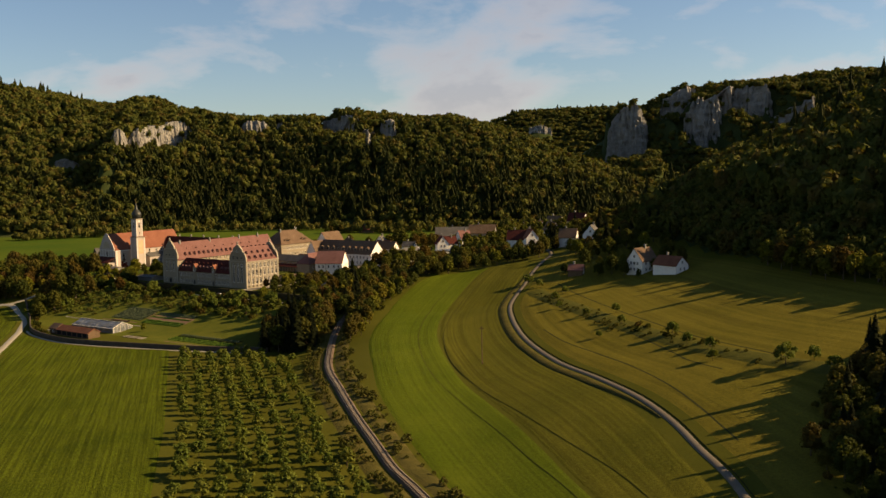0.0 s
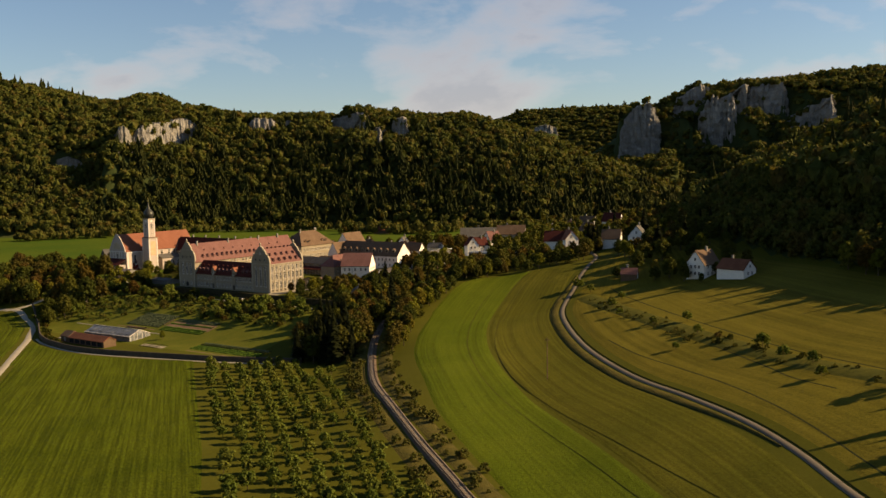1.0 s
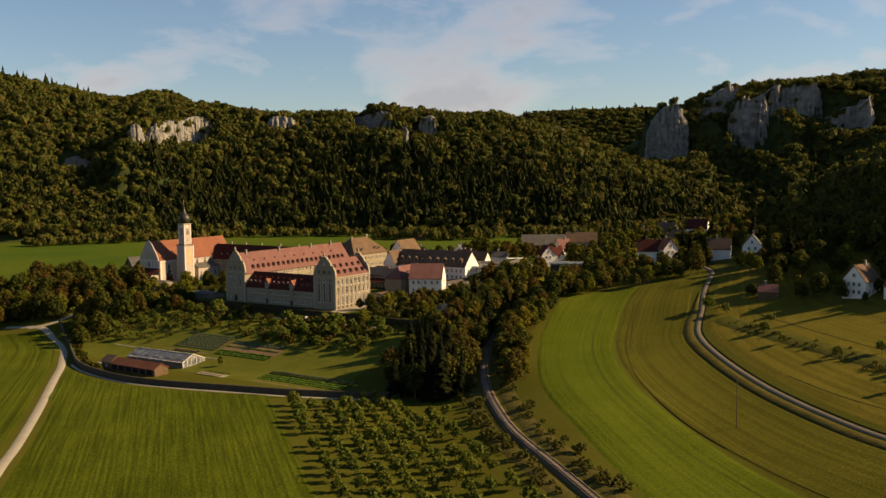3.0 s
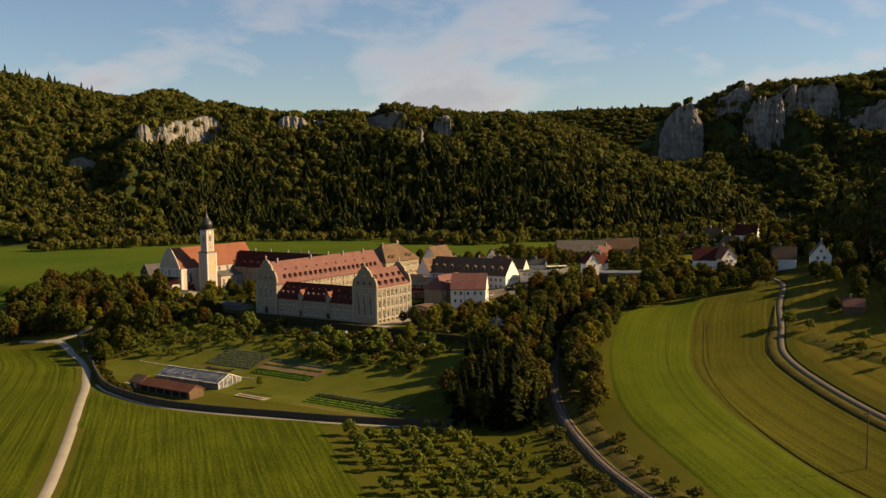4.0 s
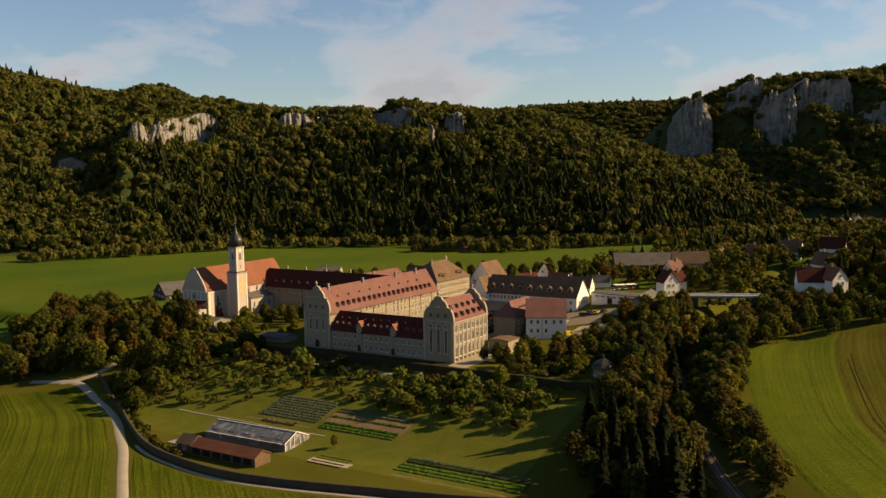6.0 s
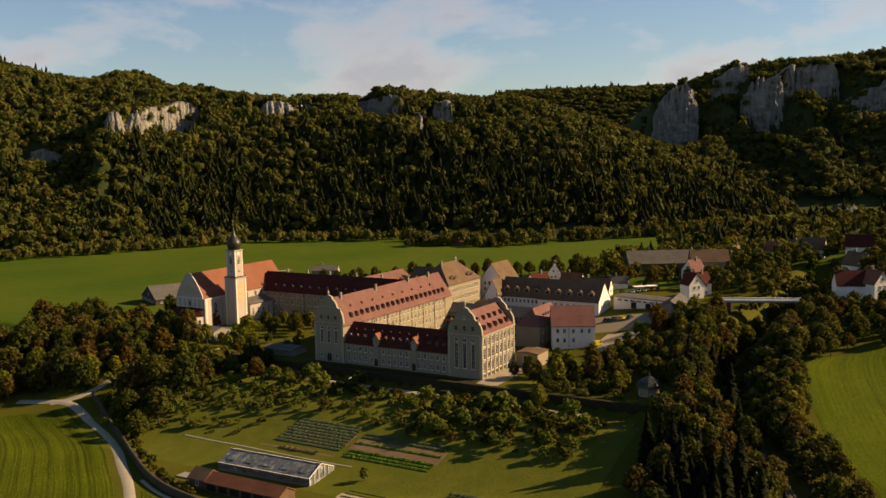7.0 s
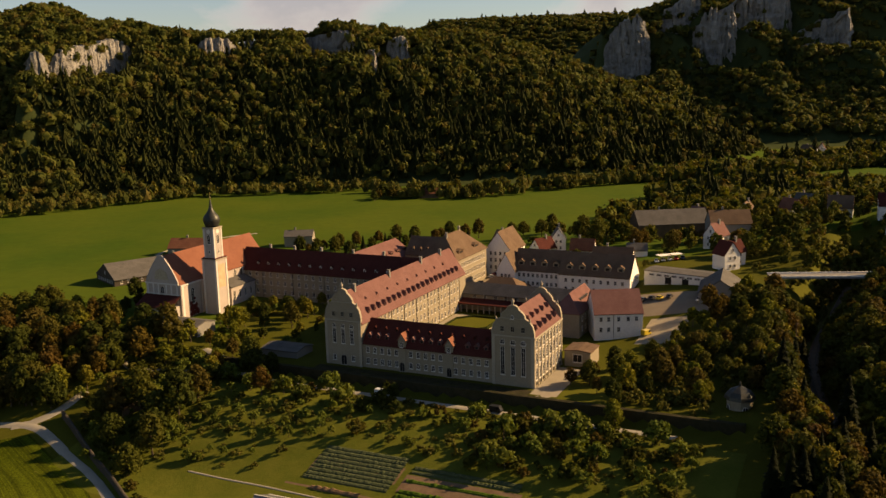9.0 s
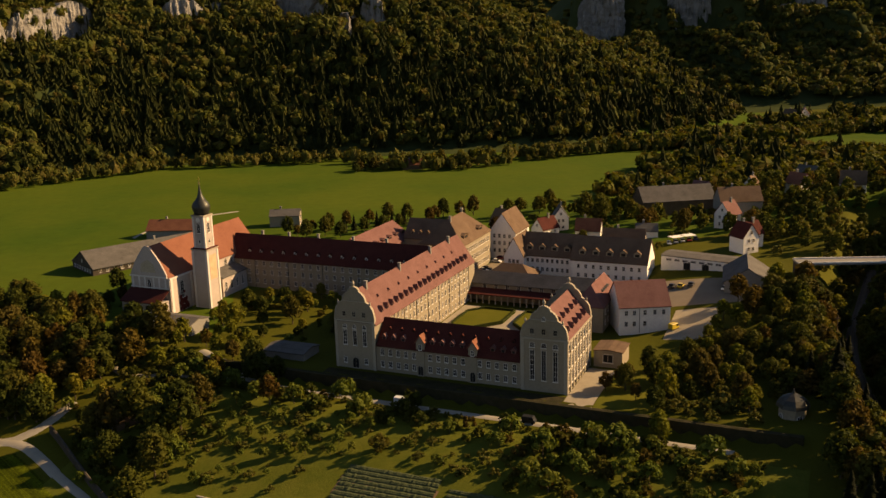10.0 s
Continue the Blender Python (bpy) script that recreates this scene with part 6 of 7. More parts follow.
def wood(name, x, y, conifer, wide, tall, label, leaf=None):
    z = height(x, y)
    pick = rng.random(x.size) < conifer
    for sub, protos, mat, what in ((pick, SPIRES, F_NEEDLE, "conifers"), (~pick, TUFTS, leaf or F_LEAF, "broadleaf trees")):
        n = int(sub.sum())
        k = rng.uniform(0.6, 1.35, n)
        if protos is SPIRES:
            spots = np.c_[x[sub], y[sub], z[sub] - 1, 18 * k * wide, 19 * k * tall * rng.uniform(0.8, 1.2, n), rng.uniform(0, 6.3, n)]
        else:
            h = 7.5 * k * tall
            spots = np.c_[x[sub], y[sub], z[sub] + h * 0.75, 5.7 * k * wide, h * 0.9, rng.uniform(0, 6.3, n)]
        scatter(name, protos, spots.tolist(), mat, f"{label}, {what}", "forest")


# hill behind the abbey
x, y = jittered(-640, 345, 962, 1225, 5.95)
foot = np.interp(x, (-700, -346, -245, -124, -46, 62, 200, 320), (900, 965, 1018, 1010, 1000, 985, 1020, 1080))
keep = (y > foot + 4) & (height(x, y) > 19) & off_cliffs(x, y)
x, y = x[keep], y[keep]
f = np.clip((y - np.interp(x, (-700, -346, -245, -124, -46, 62, 200, 320), (900, 965, 1018, 1010, 1000, 985, 1020, 1080))) / 180, 0, 1)
con = np.interp(f, (0, 0.1, 0.5, 0.75, 1), (0.35, 0.72, 0.66, 0.22, 0.0)) * np.interp(x, (-640, -420, -330, 100, 340), (0.25, 0.2, 1, 1, 0.7)) + 0.3 * np.clip(wobble(x, y, 60, 2), -0.6, 1) * (1 - f)
bx, by = jittered(-650, -235, 1225, 1420, 7.5)
keep = off_cliffs(bx, by) & (height(bx, by) > 110)
x, y, con = np.r_[x, bx[keep]], np.r_[y, by[keep]], np.r_[con, np.where(bx[keep] < -520, 0.12, 0.0)]
wood("forest", x, y, con, 1.05, 0.95, "dense mixed forest on the hillside behind the abbey")
# massif
x, y = jittered(130, 900, 1190, 1660, 10.2)
keep = (height(x, y) > 24) & off_cliffs(x, y) & (x < 560 + (y - 1190) * 1.2) | (x > 440) & (y > 1380) & (y < 1680) & off_cliffs(x, y)
x, y = x[keep], y[keep]
wood("forest", x, y, np.full(x.size, 0.015), 1.3, 1.05, "dense mixed forest on the rocky massif")
# far ridge
x, y = jittered(-50, 900, 2280, 2660, 13.0)
keep = off_cliffs(x, y)
x, y = x[keep], y[keep]
wood("forest", x, y, np.full(x.size, 0.1), 1.9, 1.0, "forest on the far ridge")
# wooded hill beside the meadow
x, y = jittered(106, 430, 90, 900, 5.2)
off_edge = x - np.interp(y, WOOD_Y, WOOD_X) - 3 * wobble(x, y, 9, 2)
keep = (off_edge > 2) & (x < 0.5 * y + 75)
x, y, off_edge = x[keep], y[keep], off_edge[keep]
near = (off_edge < 42) & (y > 270) & (y < 600)
EDGE_TREES = np.c_[x[near], y[near]]
x, y = x[~near], y[~near]
wood("forest", x, y, np.full(x.size, 0.08), 1.0, 1.15, "dark mixed forest on the hillside beside the meadow")
# trees along the river at the foot of the hill
x, y = jittered(-420, 330, 890, 1012, 5.2)
edge = np.interp(x, (-420, -346, -245, -124, -100, -46, 62, 110, 330), (895, 932, 994, 976, 925, 905, 948, 945, 985))
keep = (y > edge) & (y < edge + 38) & (rng.random(x.size) < 0.62)
x, y = x[keep], y[keep]
n = x.size
k = rng.uniform(0.45, 1.0, n) + 0.9 * rng.random(n) ** 3
scatter("riverside_trees", TUFTS, np.c_[x, y, height(x, y) + 3.2 * k, 3.4 * k, 5.2 * k, rng.uniform(0, 6.3, n)].tolist(), F_SHRUB, "band of willows and shrubs along the river", "trees")
# belt of trees through the village and up the valley
x, y = jittered(-60, 420, 770, 1180, 7.5)
d = wobble(x, y, 38, 4)
keep = ((d > 0.05) | ((y < 850) & (x > 10))) & (y < 1165) & ~((x > 215 + 0.25 * (y - 870)) & (x < 330) & (y > 855) & (y < 985)) & ~((x > -20) & (x < 95) & (y > 905 - 0.28 * x) & (y < 942)) & ~((x < 60) & (y > 800) & (y < 900 - 0.3 * x)) & (y < np.interp(x, (-60, 140, 420), (905, 1000, 1165)))
keep &= (x > np.interp(y, (770, 830, 900), (0, 40, 66)))
x, y = x[keep], y[keep]
keep = np.hypot(x - 318, y - 1085) > 24
x, y = x[keep], y[keep]
wood("valley_trees", x, y, np.full(x.size, 0.2), 1.0, 0.85, "trees on the valley floor beyond the village", F_VILLAGE)


# ---- single trees ----
def leafy(seed, h, spread, lobes, leaves, size, bare=0.25):
    """Crown of leaf sprays set on uneven lobes, and a trunk with limbs. Returns (verts, faces) of crown and of trunk."""
    r = np.random.default_rng(seed)
    cen, rad = [], []
    for q in range(lobes):
        g, t = 2.4 * q + r.uniform(-0.4, 0.4), (q + 0.5) / lobes
        zz = h * (bare + (1 - bare) * (0.2 + 0.64 * t))
        out = spread * math.sqrt(max(0.0, 1 - (1.55 * (t - 0.32)) ** 2)) * r.uniform(0.42, 0.68)
        cen.append((out * math.cos(g), out * math.sin(g), zz))
        rad.append(spread * r.uniform(0.2, 0.36) * (1 - 0.25 * t))
    cen, rad = np.array(cen), np.array(rad)
    pick = r.integers(0, lobes, leaves)
    d = r.normal(size=(leaves, 3))
    d[:, 2] += 0.25
    d /= np.linalg.norm(d, axis=1, keepdims=True)
    p = cen[pick] + d * (rad[pick] * r.uniform(0.6, 1.5, leaves))[:, None] * (1, 1, 0.9)
    nrm = d + r.normal(size=(leaves, 3)) * 0.32
    nrm /= np.linalg.norm(nrm, axis=1, keepdims=True)
    a = np.cross(nrm, r.normal(size=(leaves, 3)))
    a /= np.linalg.norm(a, axis=1, keepdims=True)
    b = np.cross(nrm, a)
    s = (size * r.uniform(0.6, 1.3, leaves))[:, None]
    quad = np.stack([p - a * s, p + a * s * 0.7 - b * s * 0.8, p + a * s * 0.4 + b * s], 1).reshape(-1, 3)
    f4 = np.arange(leaves * 3).reshape(-1, 3).tolist()
    verts, fc = [quad], f4
    n = len(quad)
    for q in range(lobes):
        v, f = CORES[q % 3]
        verts.append(v * rad[q] * 0.7 + cen[q])
        fc += (f + n).tolist()
        n += len(v)
    bm = bmesh.new()
    tube(bm, [(0.028 * h, -0.6), (0.020 * h, h * 0.12), (0.016 * h, h * bare * 1.2), (0.007 * h, h * 0.72)], 6)
    for q in range(min(4, lobes)):
        g = r.uniform(0, 6.283)
        z0 = h * (bare + 0.1 * q)
        tip = cen[q]
        base = Vector((0, 0, z0))
        way = (Vector(tip) - base)
        side = way.orthogonal().normalized() * 0.010 * h
        side2 = way.cross(side).normalized() * 0.010 * h
        lo = [bm.verts.new(base + side * math.cos(t) + side2 * math.sin(t)) for t in (0, 2.1, 4.2)]
        hi = [bm.verts.new(base + way * 0.9 + (side * math.cos(t) + side2 * math.sin(t)) * 0.3) for t in (0, 2.1, 4.2)]
        for t in range(3):
            bm.faces.new((lo[t], lo[(t + 1) % 3], hi[(t + 1) % 3], hi[t]))
    return np.concatenate(verts), fc, bm


CORES = [lump(20 + s, 1.0, 0.3, 1) for s in range(3)]


def tree_proto(name, label, seed, h, spread, lobes, leaves, size, mat, bare=0.25, group="trees"):
    v, f, bm = leafy(seed, h, spread, lobes, leaves, size, bare)
    t = thing(name, label, name.replace("_", " "), pose(0, 0, -400), group)
    from_arrays("crown", v, f, [mat], t)
    part("trunk", bm, BARK, t)
    return t


def conifer_proto(name, label, seed, h, spread, mat):
    r = np.random.default_rng(seed)
    n = 620
    t = r.uniform(0, 1, n) ** 0.8
    g = r.uniform(0, 6.283, n)
    rad = spread * (1 - t) ** 0.85 * (0.75 + 0.25 * np.sin(g * 3 + seed) * np.sin(t * 40)) + 0.15
    base = np.c_[np.zeros((n, 2)), h * (0.06 + 0.93 * t)]
    out = np.c_[np.cos(g), np.sin(g), r.uniform(-0.65, -0.2, n)]
    tip = base + out * rad[:, None] * r.uniform(0.7, 1.1, n)[:, None]
    inn = base + out * rad[:, None] * 0.25
    sd = np.c_[-np.sin(g), np.cos(g), np.zeros(n)] * (0.25 * rad + 0.28)[:, None]
    mid_ = inn * 0.45 + tip * 0.55
    quad = np.stack([inn, mid_ - sd, tip, mid_ + sd], 1).reshape(-1, 3)
    f = np.arange(n * 4).reshape(-1, 4).tolist()
    v2, f2 = spire(seed, 6, 6)
    v2 = v2 * (spread * 2.0, spread * 2.0, h * 0.95) + (0, 0, h * 0.04)
    f += (f2 + n * 4).tolist()
    th = thing(name, label, "conifer", pose(0, 0, -400), "conifers")
    from_arrays("crown", np.concatenate([quad, v2]), f, [mat], th)
    bm = bmesh.new()
    tube(bm, [(0.35, -0.6), (0.22, h * 0.4), (0.05, h * 0.9)], 6)
    part("trunk", bm, BARK, th)
    return th


rt = random.Random(11)
USED = set()


BEDS = ((-48, 17, -64, -43), (24, 68, -81, -64), (-4, 15, -84, -71))


def in_bed(x, y):
    u, v = uv(x, y)
    return any(a < u < b and c < v < d for a, b, c, d in BEDS)


def plant(proto, x, y, s=1.0, sz=None, sink=0.0, z=None):
    m = pose(x, y, (ground_z(x, y) if z is None else z) - sink, 0, 0, rt.uniform(0, 360)) @ Matrix.Diagonal((s, s, sz or s, 1))
    if proto.name in USED:
        return copy_thing(proto, m)
    USED.add(proto.name)
    proto.matrix_basis = m
    return proto


ORCH = [tree_proto("orchard_tree", "low bushy orchard tree in a long row", 30 + s, 4.6, 2.7, 9, 270, 0.40, LEAF_ORCHARD, 0.2, "orchard rows") for s in range(4)]
FRUIT = [tree_proto("fruit_tree", "old fruit tree on the garden lawn", 40 + s, 5.6, 3.2, 10, 300, 0.46, LEAF_ORCHARD, 0.28, "garden fruit trees") for s in range(3)]
BROAD = [tree_proto(nm, lb, 50 + s, h, w, 26, 1150, 0.57, LEAF, 0.08, "park trees") for s, (nm, lb, h, w) in enumerate((
    ("broadleaf_tree", "tall green broadleaf tree with uneven crown", 15, 6.2), ("broadleaf_tree", "tall green broadleaf tree with uneven crown", 14, 6.8),
    ("lime_tree", "tall dense lime tree in late summer green", 17, 6.0), ("maple_tree", "wide maple tree turning dull green", 14, 7.2), ("ash_tree", "tall ash tree with loose crown", 17, 6.2)))]
LIGHT = [tree_proto("light_green_tree", "light green tree with airy crown", 60 + s, 12, 4.4, 18, 950, 0.48, LEAF_LIGHT, 0.16, "park trees") for s in range(2)]
AUTUMN = [tree_proto("autumn_tree", "autumn tree with yellow-brown leaves", 70 + s, 12, 4.6, 18, 950, 0.49, LEAF_AUTUMN, 0.12, "park trees") for s in range(2)]
BUSH = [tree_proto("bush", "rounded green bush on rough grass", 80 + s, 3.4, 2.4, 7, 280, 0.37, LEAF, 0.02, "bushes") for s in range(3)]
SPRUCE = [conifer_proto("spruce", "tall dark spruce tree among mixed woods", 90 + s, 23, 6.6, NEEDLE) for s in range(3)]

# orchard between crop field and railway
for r_ in range(15):
    for c in range(38):
        y = 150 + c * 6.5 + rt.uniform(-1.2, 1.2)
        x0 = np.interp(y, (110, 215, 280, 400), (-55, -67, -83, -117)) + 3.4
        x1 = np.interp(y, (110, 216, 277, 342, 372, 400), (25, -13, -35, -52, -58, -80)) - 3
        x = x0 + r_ * 5.6 + rt.uniform(-0.8, 0.8)
        if x < x1 and 203 < y < 397 and rt.random() < 0.93:
            plant(rt.choice(ORCH), x, y, rt.uniform(0.75, 1.1))


def inside(poly, x, y):
    c = False
    for (xa, ya), (xb, yb) in zip(poly, poly[1:] + poly[:1]):
        if (ya > y) != (yb > y) and x < (xb - xa) * (y - ya) / (yb - ya) + xa:
            c = not c
    return c


# what stands where no tree may
FREE = [(r_[0], r_[1], 0.5 * math.hypot(r_[3], r_[4]) + 2) for r_ in VILLAGE] + [(-68, 560, 13), (-22, 572, 13), (-60, 481, 8), (-67, 469, 11), (-76, 459, 10), (-85, 449, 8), (-29, 598, 17), (-13, 622, 9), (46, 546, 9), (52, 538, 8), (38, 550, 8), (60, 545, 7), (78, 512, 8), (84, 508, 7), (70, 520, 7)]


def clear(x, y):
    if any((x - a) ** 2 + (y - b) ** 2 < c * c for a, b, c in FREE):
        return False
    u, v = uv(x, y)
    for u0, u1, v0, v1 in ((-73, 4, -7, 100), (-10, 24, -8, 50), (14, 31, 50, 80), (-10, 46, 78, 110), (-99, -80, -2, 11), (-149, -128, 6, 20), (-72, -56, 94, 160), (-172, -138, 6, 95), (-155, -66, 62, 82), (-125, -55, 84, 156), (-58, 40, 88, 138)):
        if u0 < u < u1 and v0 < v < v1:
            return False
    d = RAIL_LINE - (x, y)
    if (d[:, 0] ** 2 + d[:, 1] ** 2).min() < (20 if y < 392 else 5.5 if y < 475 else 9):
        return False
    d = PATH_LINE - (x, y)
    if (d[:, 0] ** 2 + d[:, 1] ** 2).min() < 20:
        return False
    d = ROAD_LINE - (x, y)
    return (d[:, 0] ** 2 + d[:, 1] ** 2).min() > 9


FAR_SPOTS = []


def grove(poly, gap, protos, weights, lo, hi, fill=0.9, far=False):
    xs, ys_ = [p[0] for p in poly], [p[1] for p in poly]
    y = min(ys_)
    while y < max(ys_):
        x = min(xs)
        while x < max(xs):
            px, py = x + rt.uniform(-0.4, 0.4) * gap, y + rt.uniform(-0.4, 0.4) * gap
            if inside(poly, px, py) and rt.random() < fill and clear(px, py):
                if far:
                    k = rt.uniform(lo, hi)
                    FAR_SPOTS.append((px, py, ground_z(px, py), k, k, rt.uniform(0, 6.3)))
                else:
                    gu, gv = uv(px, py)
                    low = 0.68 if 20 < gu < 62 and -8 < gv < 60 else 1.0
                    plant(rt.choice(rt.choices(protos, weights)[0]), px, py, rt.uniform(lo, hi) * low)
            x += gap
        y += gap


# spruces and mixed trees between garden and railway
grove([(-81, 397), (-60, 390), (-60, 425), (-66, 448), (-82, 434)], 5.0, [SPRUCE, BROAD], [0.85, 0.15], 0.66, 1.0)
grove([(-60, 391), (-53, 392), (-50, 440), (-66, 462), (-64, 446)], 5.0, [BROAD, LIGHT, SPRUCE], [0.55, 0.25, 0.2], 0.6, 1.0)
grove([(-52, 440), (-48, 470), (-30, 500), (-16, 530), (-8, 562), (-40, 560), (-60, 545), (-84, 522), (-90, 506), (-78, 494), (-70, 480), (-80, 458)], 6.6, [BROAD, LIGHT, AUTUMN], [0.56, 0.34, 0.1], 0.72, 1.08, 0.95)
grove([(-42, 405), (-34, 420), (-30, 445), (-18, 478), (-6, 494), (14, 515), (4, 548), (-12, 530), (-28, 490), (-38, 455)], 5.4, [BROAD, LIGHT, AUTUMN], [0.5, 0.42, 0.08], 0.65, 1.0, 0.97)
grove([(-30, 500), (-14, 482), (0, 490), (54, 493), (60, 500), (64, 556), (44, 560), (0, 560), (-20, 562)], 6.6, [BROAD, LIGHT, AUTUMN], [0.68, 0.22, 0.1], 0.5, 0.82, 0.88)
grove([(-62, 398), (-51, 398), (-44, 440), (-36, 475), (-22, 505), (-40, 512), (-56, 478), (-64, 440)], 5.2, [BROAD, AUTUMN, SPRUCE, LIGHT], [0.45, 0.15, 0.15, 0.25], 0.6, 0.95, 0.95)
grove([(-43, 392), (-35, 384), (-31, 425), (-25, 448), (-14, 476), (-24, 480), (-40, 448)], 4.4, [LIGHT, BROAD, BUSH], [0.5, 0.35, 0.15], 0.5, 0.85, 0.97)
# park below and beside the church
grove([(-296, 558), (-262, 552), (-243, 552), (-222, 566), (-218, 584), (-232, 598), (-246, 618), (-270, 640), (-300, 632)], 7.2, [BROAD, AUTUMN, LIGHT], [0.6, 0.26, 0.14], 0.85, 1.2, 0.95)
grove([(-212, 556), (-180, 542), (-176, 560), (-186, 578), (-200, 592), (-222, 590), (-226, 568)], 7.2, [BROAD, LIGHT, AUTUMN, BUSH], [0.4, 0.44, 0.1, 0.06], 0.5, 0.85, 0.9)
grove([(-206, 606), (-160, 574), (-150, 586), (-140, 592), (-188, 628)], 7.0, [LIGHT, BUSH, BROAD], [0.3, 0.35, 0.35], 0.45, 0.8, 0.85)
grove([(-246, 530), (-236, 514), (-226, 500), (-212, 510), (-205, 530), (-200, 548), (-240, 548)], 6.0, [FRUIT, BUSH, BROAD], [0.45, 0.3, 0.25], 0.8, 1.2, 0.85)
grove([(-300, 610), (-236, 604), (-232, 640), (-300, 625)], 8, [BROAD, AUTUMN, BUSH], [0.6, 0.2, 0.2], 0.5, 0.8, 0.7)
grove([(-300, 556), (-266, 553), (-254, 551), (-250, 562), (-300, 566)], 4.8, [BUSH, BROAD, AUTUMN], [0.5, 0.35, 0.15], 0.7, 1.0, 0.95)
# fruit trees and bushes of the garden slope
for u in np.arange(-112, 30, 4.7):
    for v, p in ((-19, 0.9), (-23, 0.8), (-28, 0.75), (-33, 0.7), (-38, 0.65), (-43, 0.6), (-48, 0.55), (-53, 0.5), (-59, 0.4), (-66, 0.3)):
        if rt.random() < p * (0.85 if u < -50 else 0.55) and not (v < -42 and u > -50) and not (v < -55 and u > -72):
            px, py = xy(u + rt.uniform(-1.8, 1.8), v + rt.uniform(-1.8, 1.8))
            if not in_bed(px, py):
                plant(rt.choice(BUSH if v > -24 and rt.random() < 0.6 else FRUIT), px, py, rt.uniform(0.9, 1.5) if v > -26 else rt.uniform(0.4, 0.78))
for u in np.arange(-2, 52, 4.0):
    for v in (-22, -26, -30, -34.5, -39, -43):
        px, py = xy(u + rt.uniform(-1.5, 1.5), v + rt.uniform(-1.5, 1.5))
        plant(rt.choice(FRUIT if rt.random() < 0.3 else BUSH), px, py, rt.uniform(0.8, 1.3))
for q in range(44):
    u, v = rt.uniform(-146, -108), rt.uniform(-48, -6)
    px, py = xy(u, v)
    if clear(px, py):
        plant(rt.choice(BUSH + FRUIT[:1]), px, py, rt.uniform(0.7, 1.3))
for px, py, s_ in ((-238, 544, 0.5), (-234, 540, 0.45), (-228, 545, 0.5), (-219, 541, 0.62), (-208, 548, 0.6), (-203, 553, 0.75), (-226, 552, 0.7), (-233, 551, 0.75), (-187, 541, 0.6)):
    plant(rt.choice(LIGHT + BROAD[:1]), px, py, s_)
for px, py, s_ in ((-161, 501, 1.7), (-150, 519, 2.0), (-158, 513, 1.5), (-136, 499, 1.8), (-130, 493, 1.6), (-124, 489, 2.0), (-112, 485, 1.8), (-104, 482, 1.4), (-118, 488, 1.3), (-142, 504, 1.3)):
    plant(rt.choice(BUSH), px, py, s_)
plant(LIGHT[0], -94.5, 482, 0.75)
plant(AUTUMN[0], -187, 534, 0.9)
for u, v, s in ((-63, -24, 1.6), (-52, -22, 1.7), (-100, -20, 2.0), (-38, -21, 1.5), (0, -22, 1.4), (6, -20, 1.6)):
    px, py = xy(u, v)
    plant(rt.choice(BUSH), px, py, s)
# hillside meadow: hedge trees along the terraces
SCRUB_SPOTS = []
for q in range(100):
    t = rt.random()
    px, py = np.interp(t, (0, 0.2, 0.5, 0.7, 0.9, 1), (45, 52, 66, 76, 89, 102)) + rt.uniform(-5, 5), np.interp(t, (0, 0.2, 0.5, 0.7, 0.9, 1), (431, 398, 348, 316, 282, 252)) + rt.uniform(-5, 5)
    k = rt.uniform(0.2, 0.55)
    if q % 12:
        SCRUB_SPOTS.append((px, py, ground_z(px, py), k, k, rt.uniform(0, 6.3)))
    else:
        plant(rt.choice(BUSH + FRUIT[:1]), px, py, rt.uniform(0.6, 0.9))
for px, py, s_ in ((41.5, 447, 1.2), (46, 440, 0.9), (55.8, 419, 0.8), (68.8, 363, 0.9), (67.4, 344, 0.8), (57, 332, 0.6), (79.4, 314, 1.1), (81, 301, 0.9), (83, 278, 0.8), (98.3, 259, 1.3), (106, 258, 1.0), (107, 246, 0.9)):
    plant(rt.choice(FRUIT), px, py, s_)
for px, py, s_ in ((84, 427, 0.7), (80, 436, 0.8), (86, 440, 0.75), (98, 427, 0.6), (76, 446, 0.7), (70, 455, 0.8), (60, 452, 0.6), (110, 424, 0.7), (104, 432, 0.8), (96, 442, 0.9), (89, 418, 0.35), (74, 438, 0.55)):
    plant(rt.choice(BROAD + LIGHT[:1]), px, py, s_)
# bushes inside the garden wall
for q in range(6, len(WALL_LINE) - 20, 2):
    if WALL_LINE[q][1] > 448:
        c_ = sides_of(WALL_LINE, 3.2)[q]
        plant(rt.choice(BUSH), c_[0] + rt.uniform(-1, 1), c_[1] + rt.uniform(-1, 1), rt.uniform(0.6, 1.2))
grove([(62, 490), (84, 448), (112, 444), (128, 560), (66, 590)], 7.6, [BROAD, LIGHT, SPRUCE, AUTUMN], [0.56, 0.2, 0.14, 0.1], 0.55, 0.95, 0.85)
grove([(132, 384), (142, 345), (152, 310), (160, 312), (152, 348), (142, 386)], 5.6, [LIGHT, BROAD, AUTUMN], [0.6, 0.22, 0.18], 0.8, 1.15, 0.95)
grove([(80, 150), (136, 150), (150, 262), (118, 250), (98, 226), (84, 196)], 4.8, [SPRUCE, BROAD], [0.35, 0.65], 0.5, 0.85, 0.97)
grove([(76, 150), (84, 150), (88, 190), (100, 222), (110, 244), (98, 236), (86, 212), (78, 185)], 4.4, [BUSH, BROAD], [0.8, 0.2], 0.35, 0.8, 0.9)
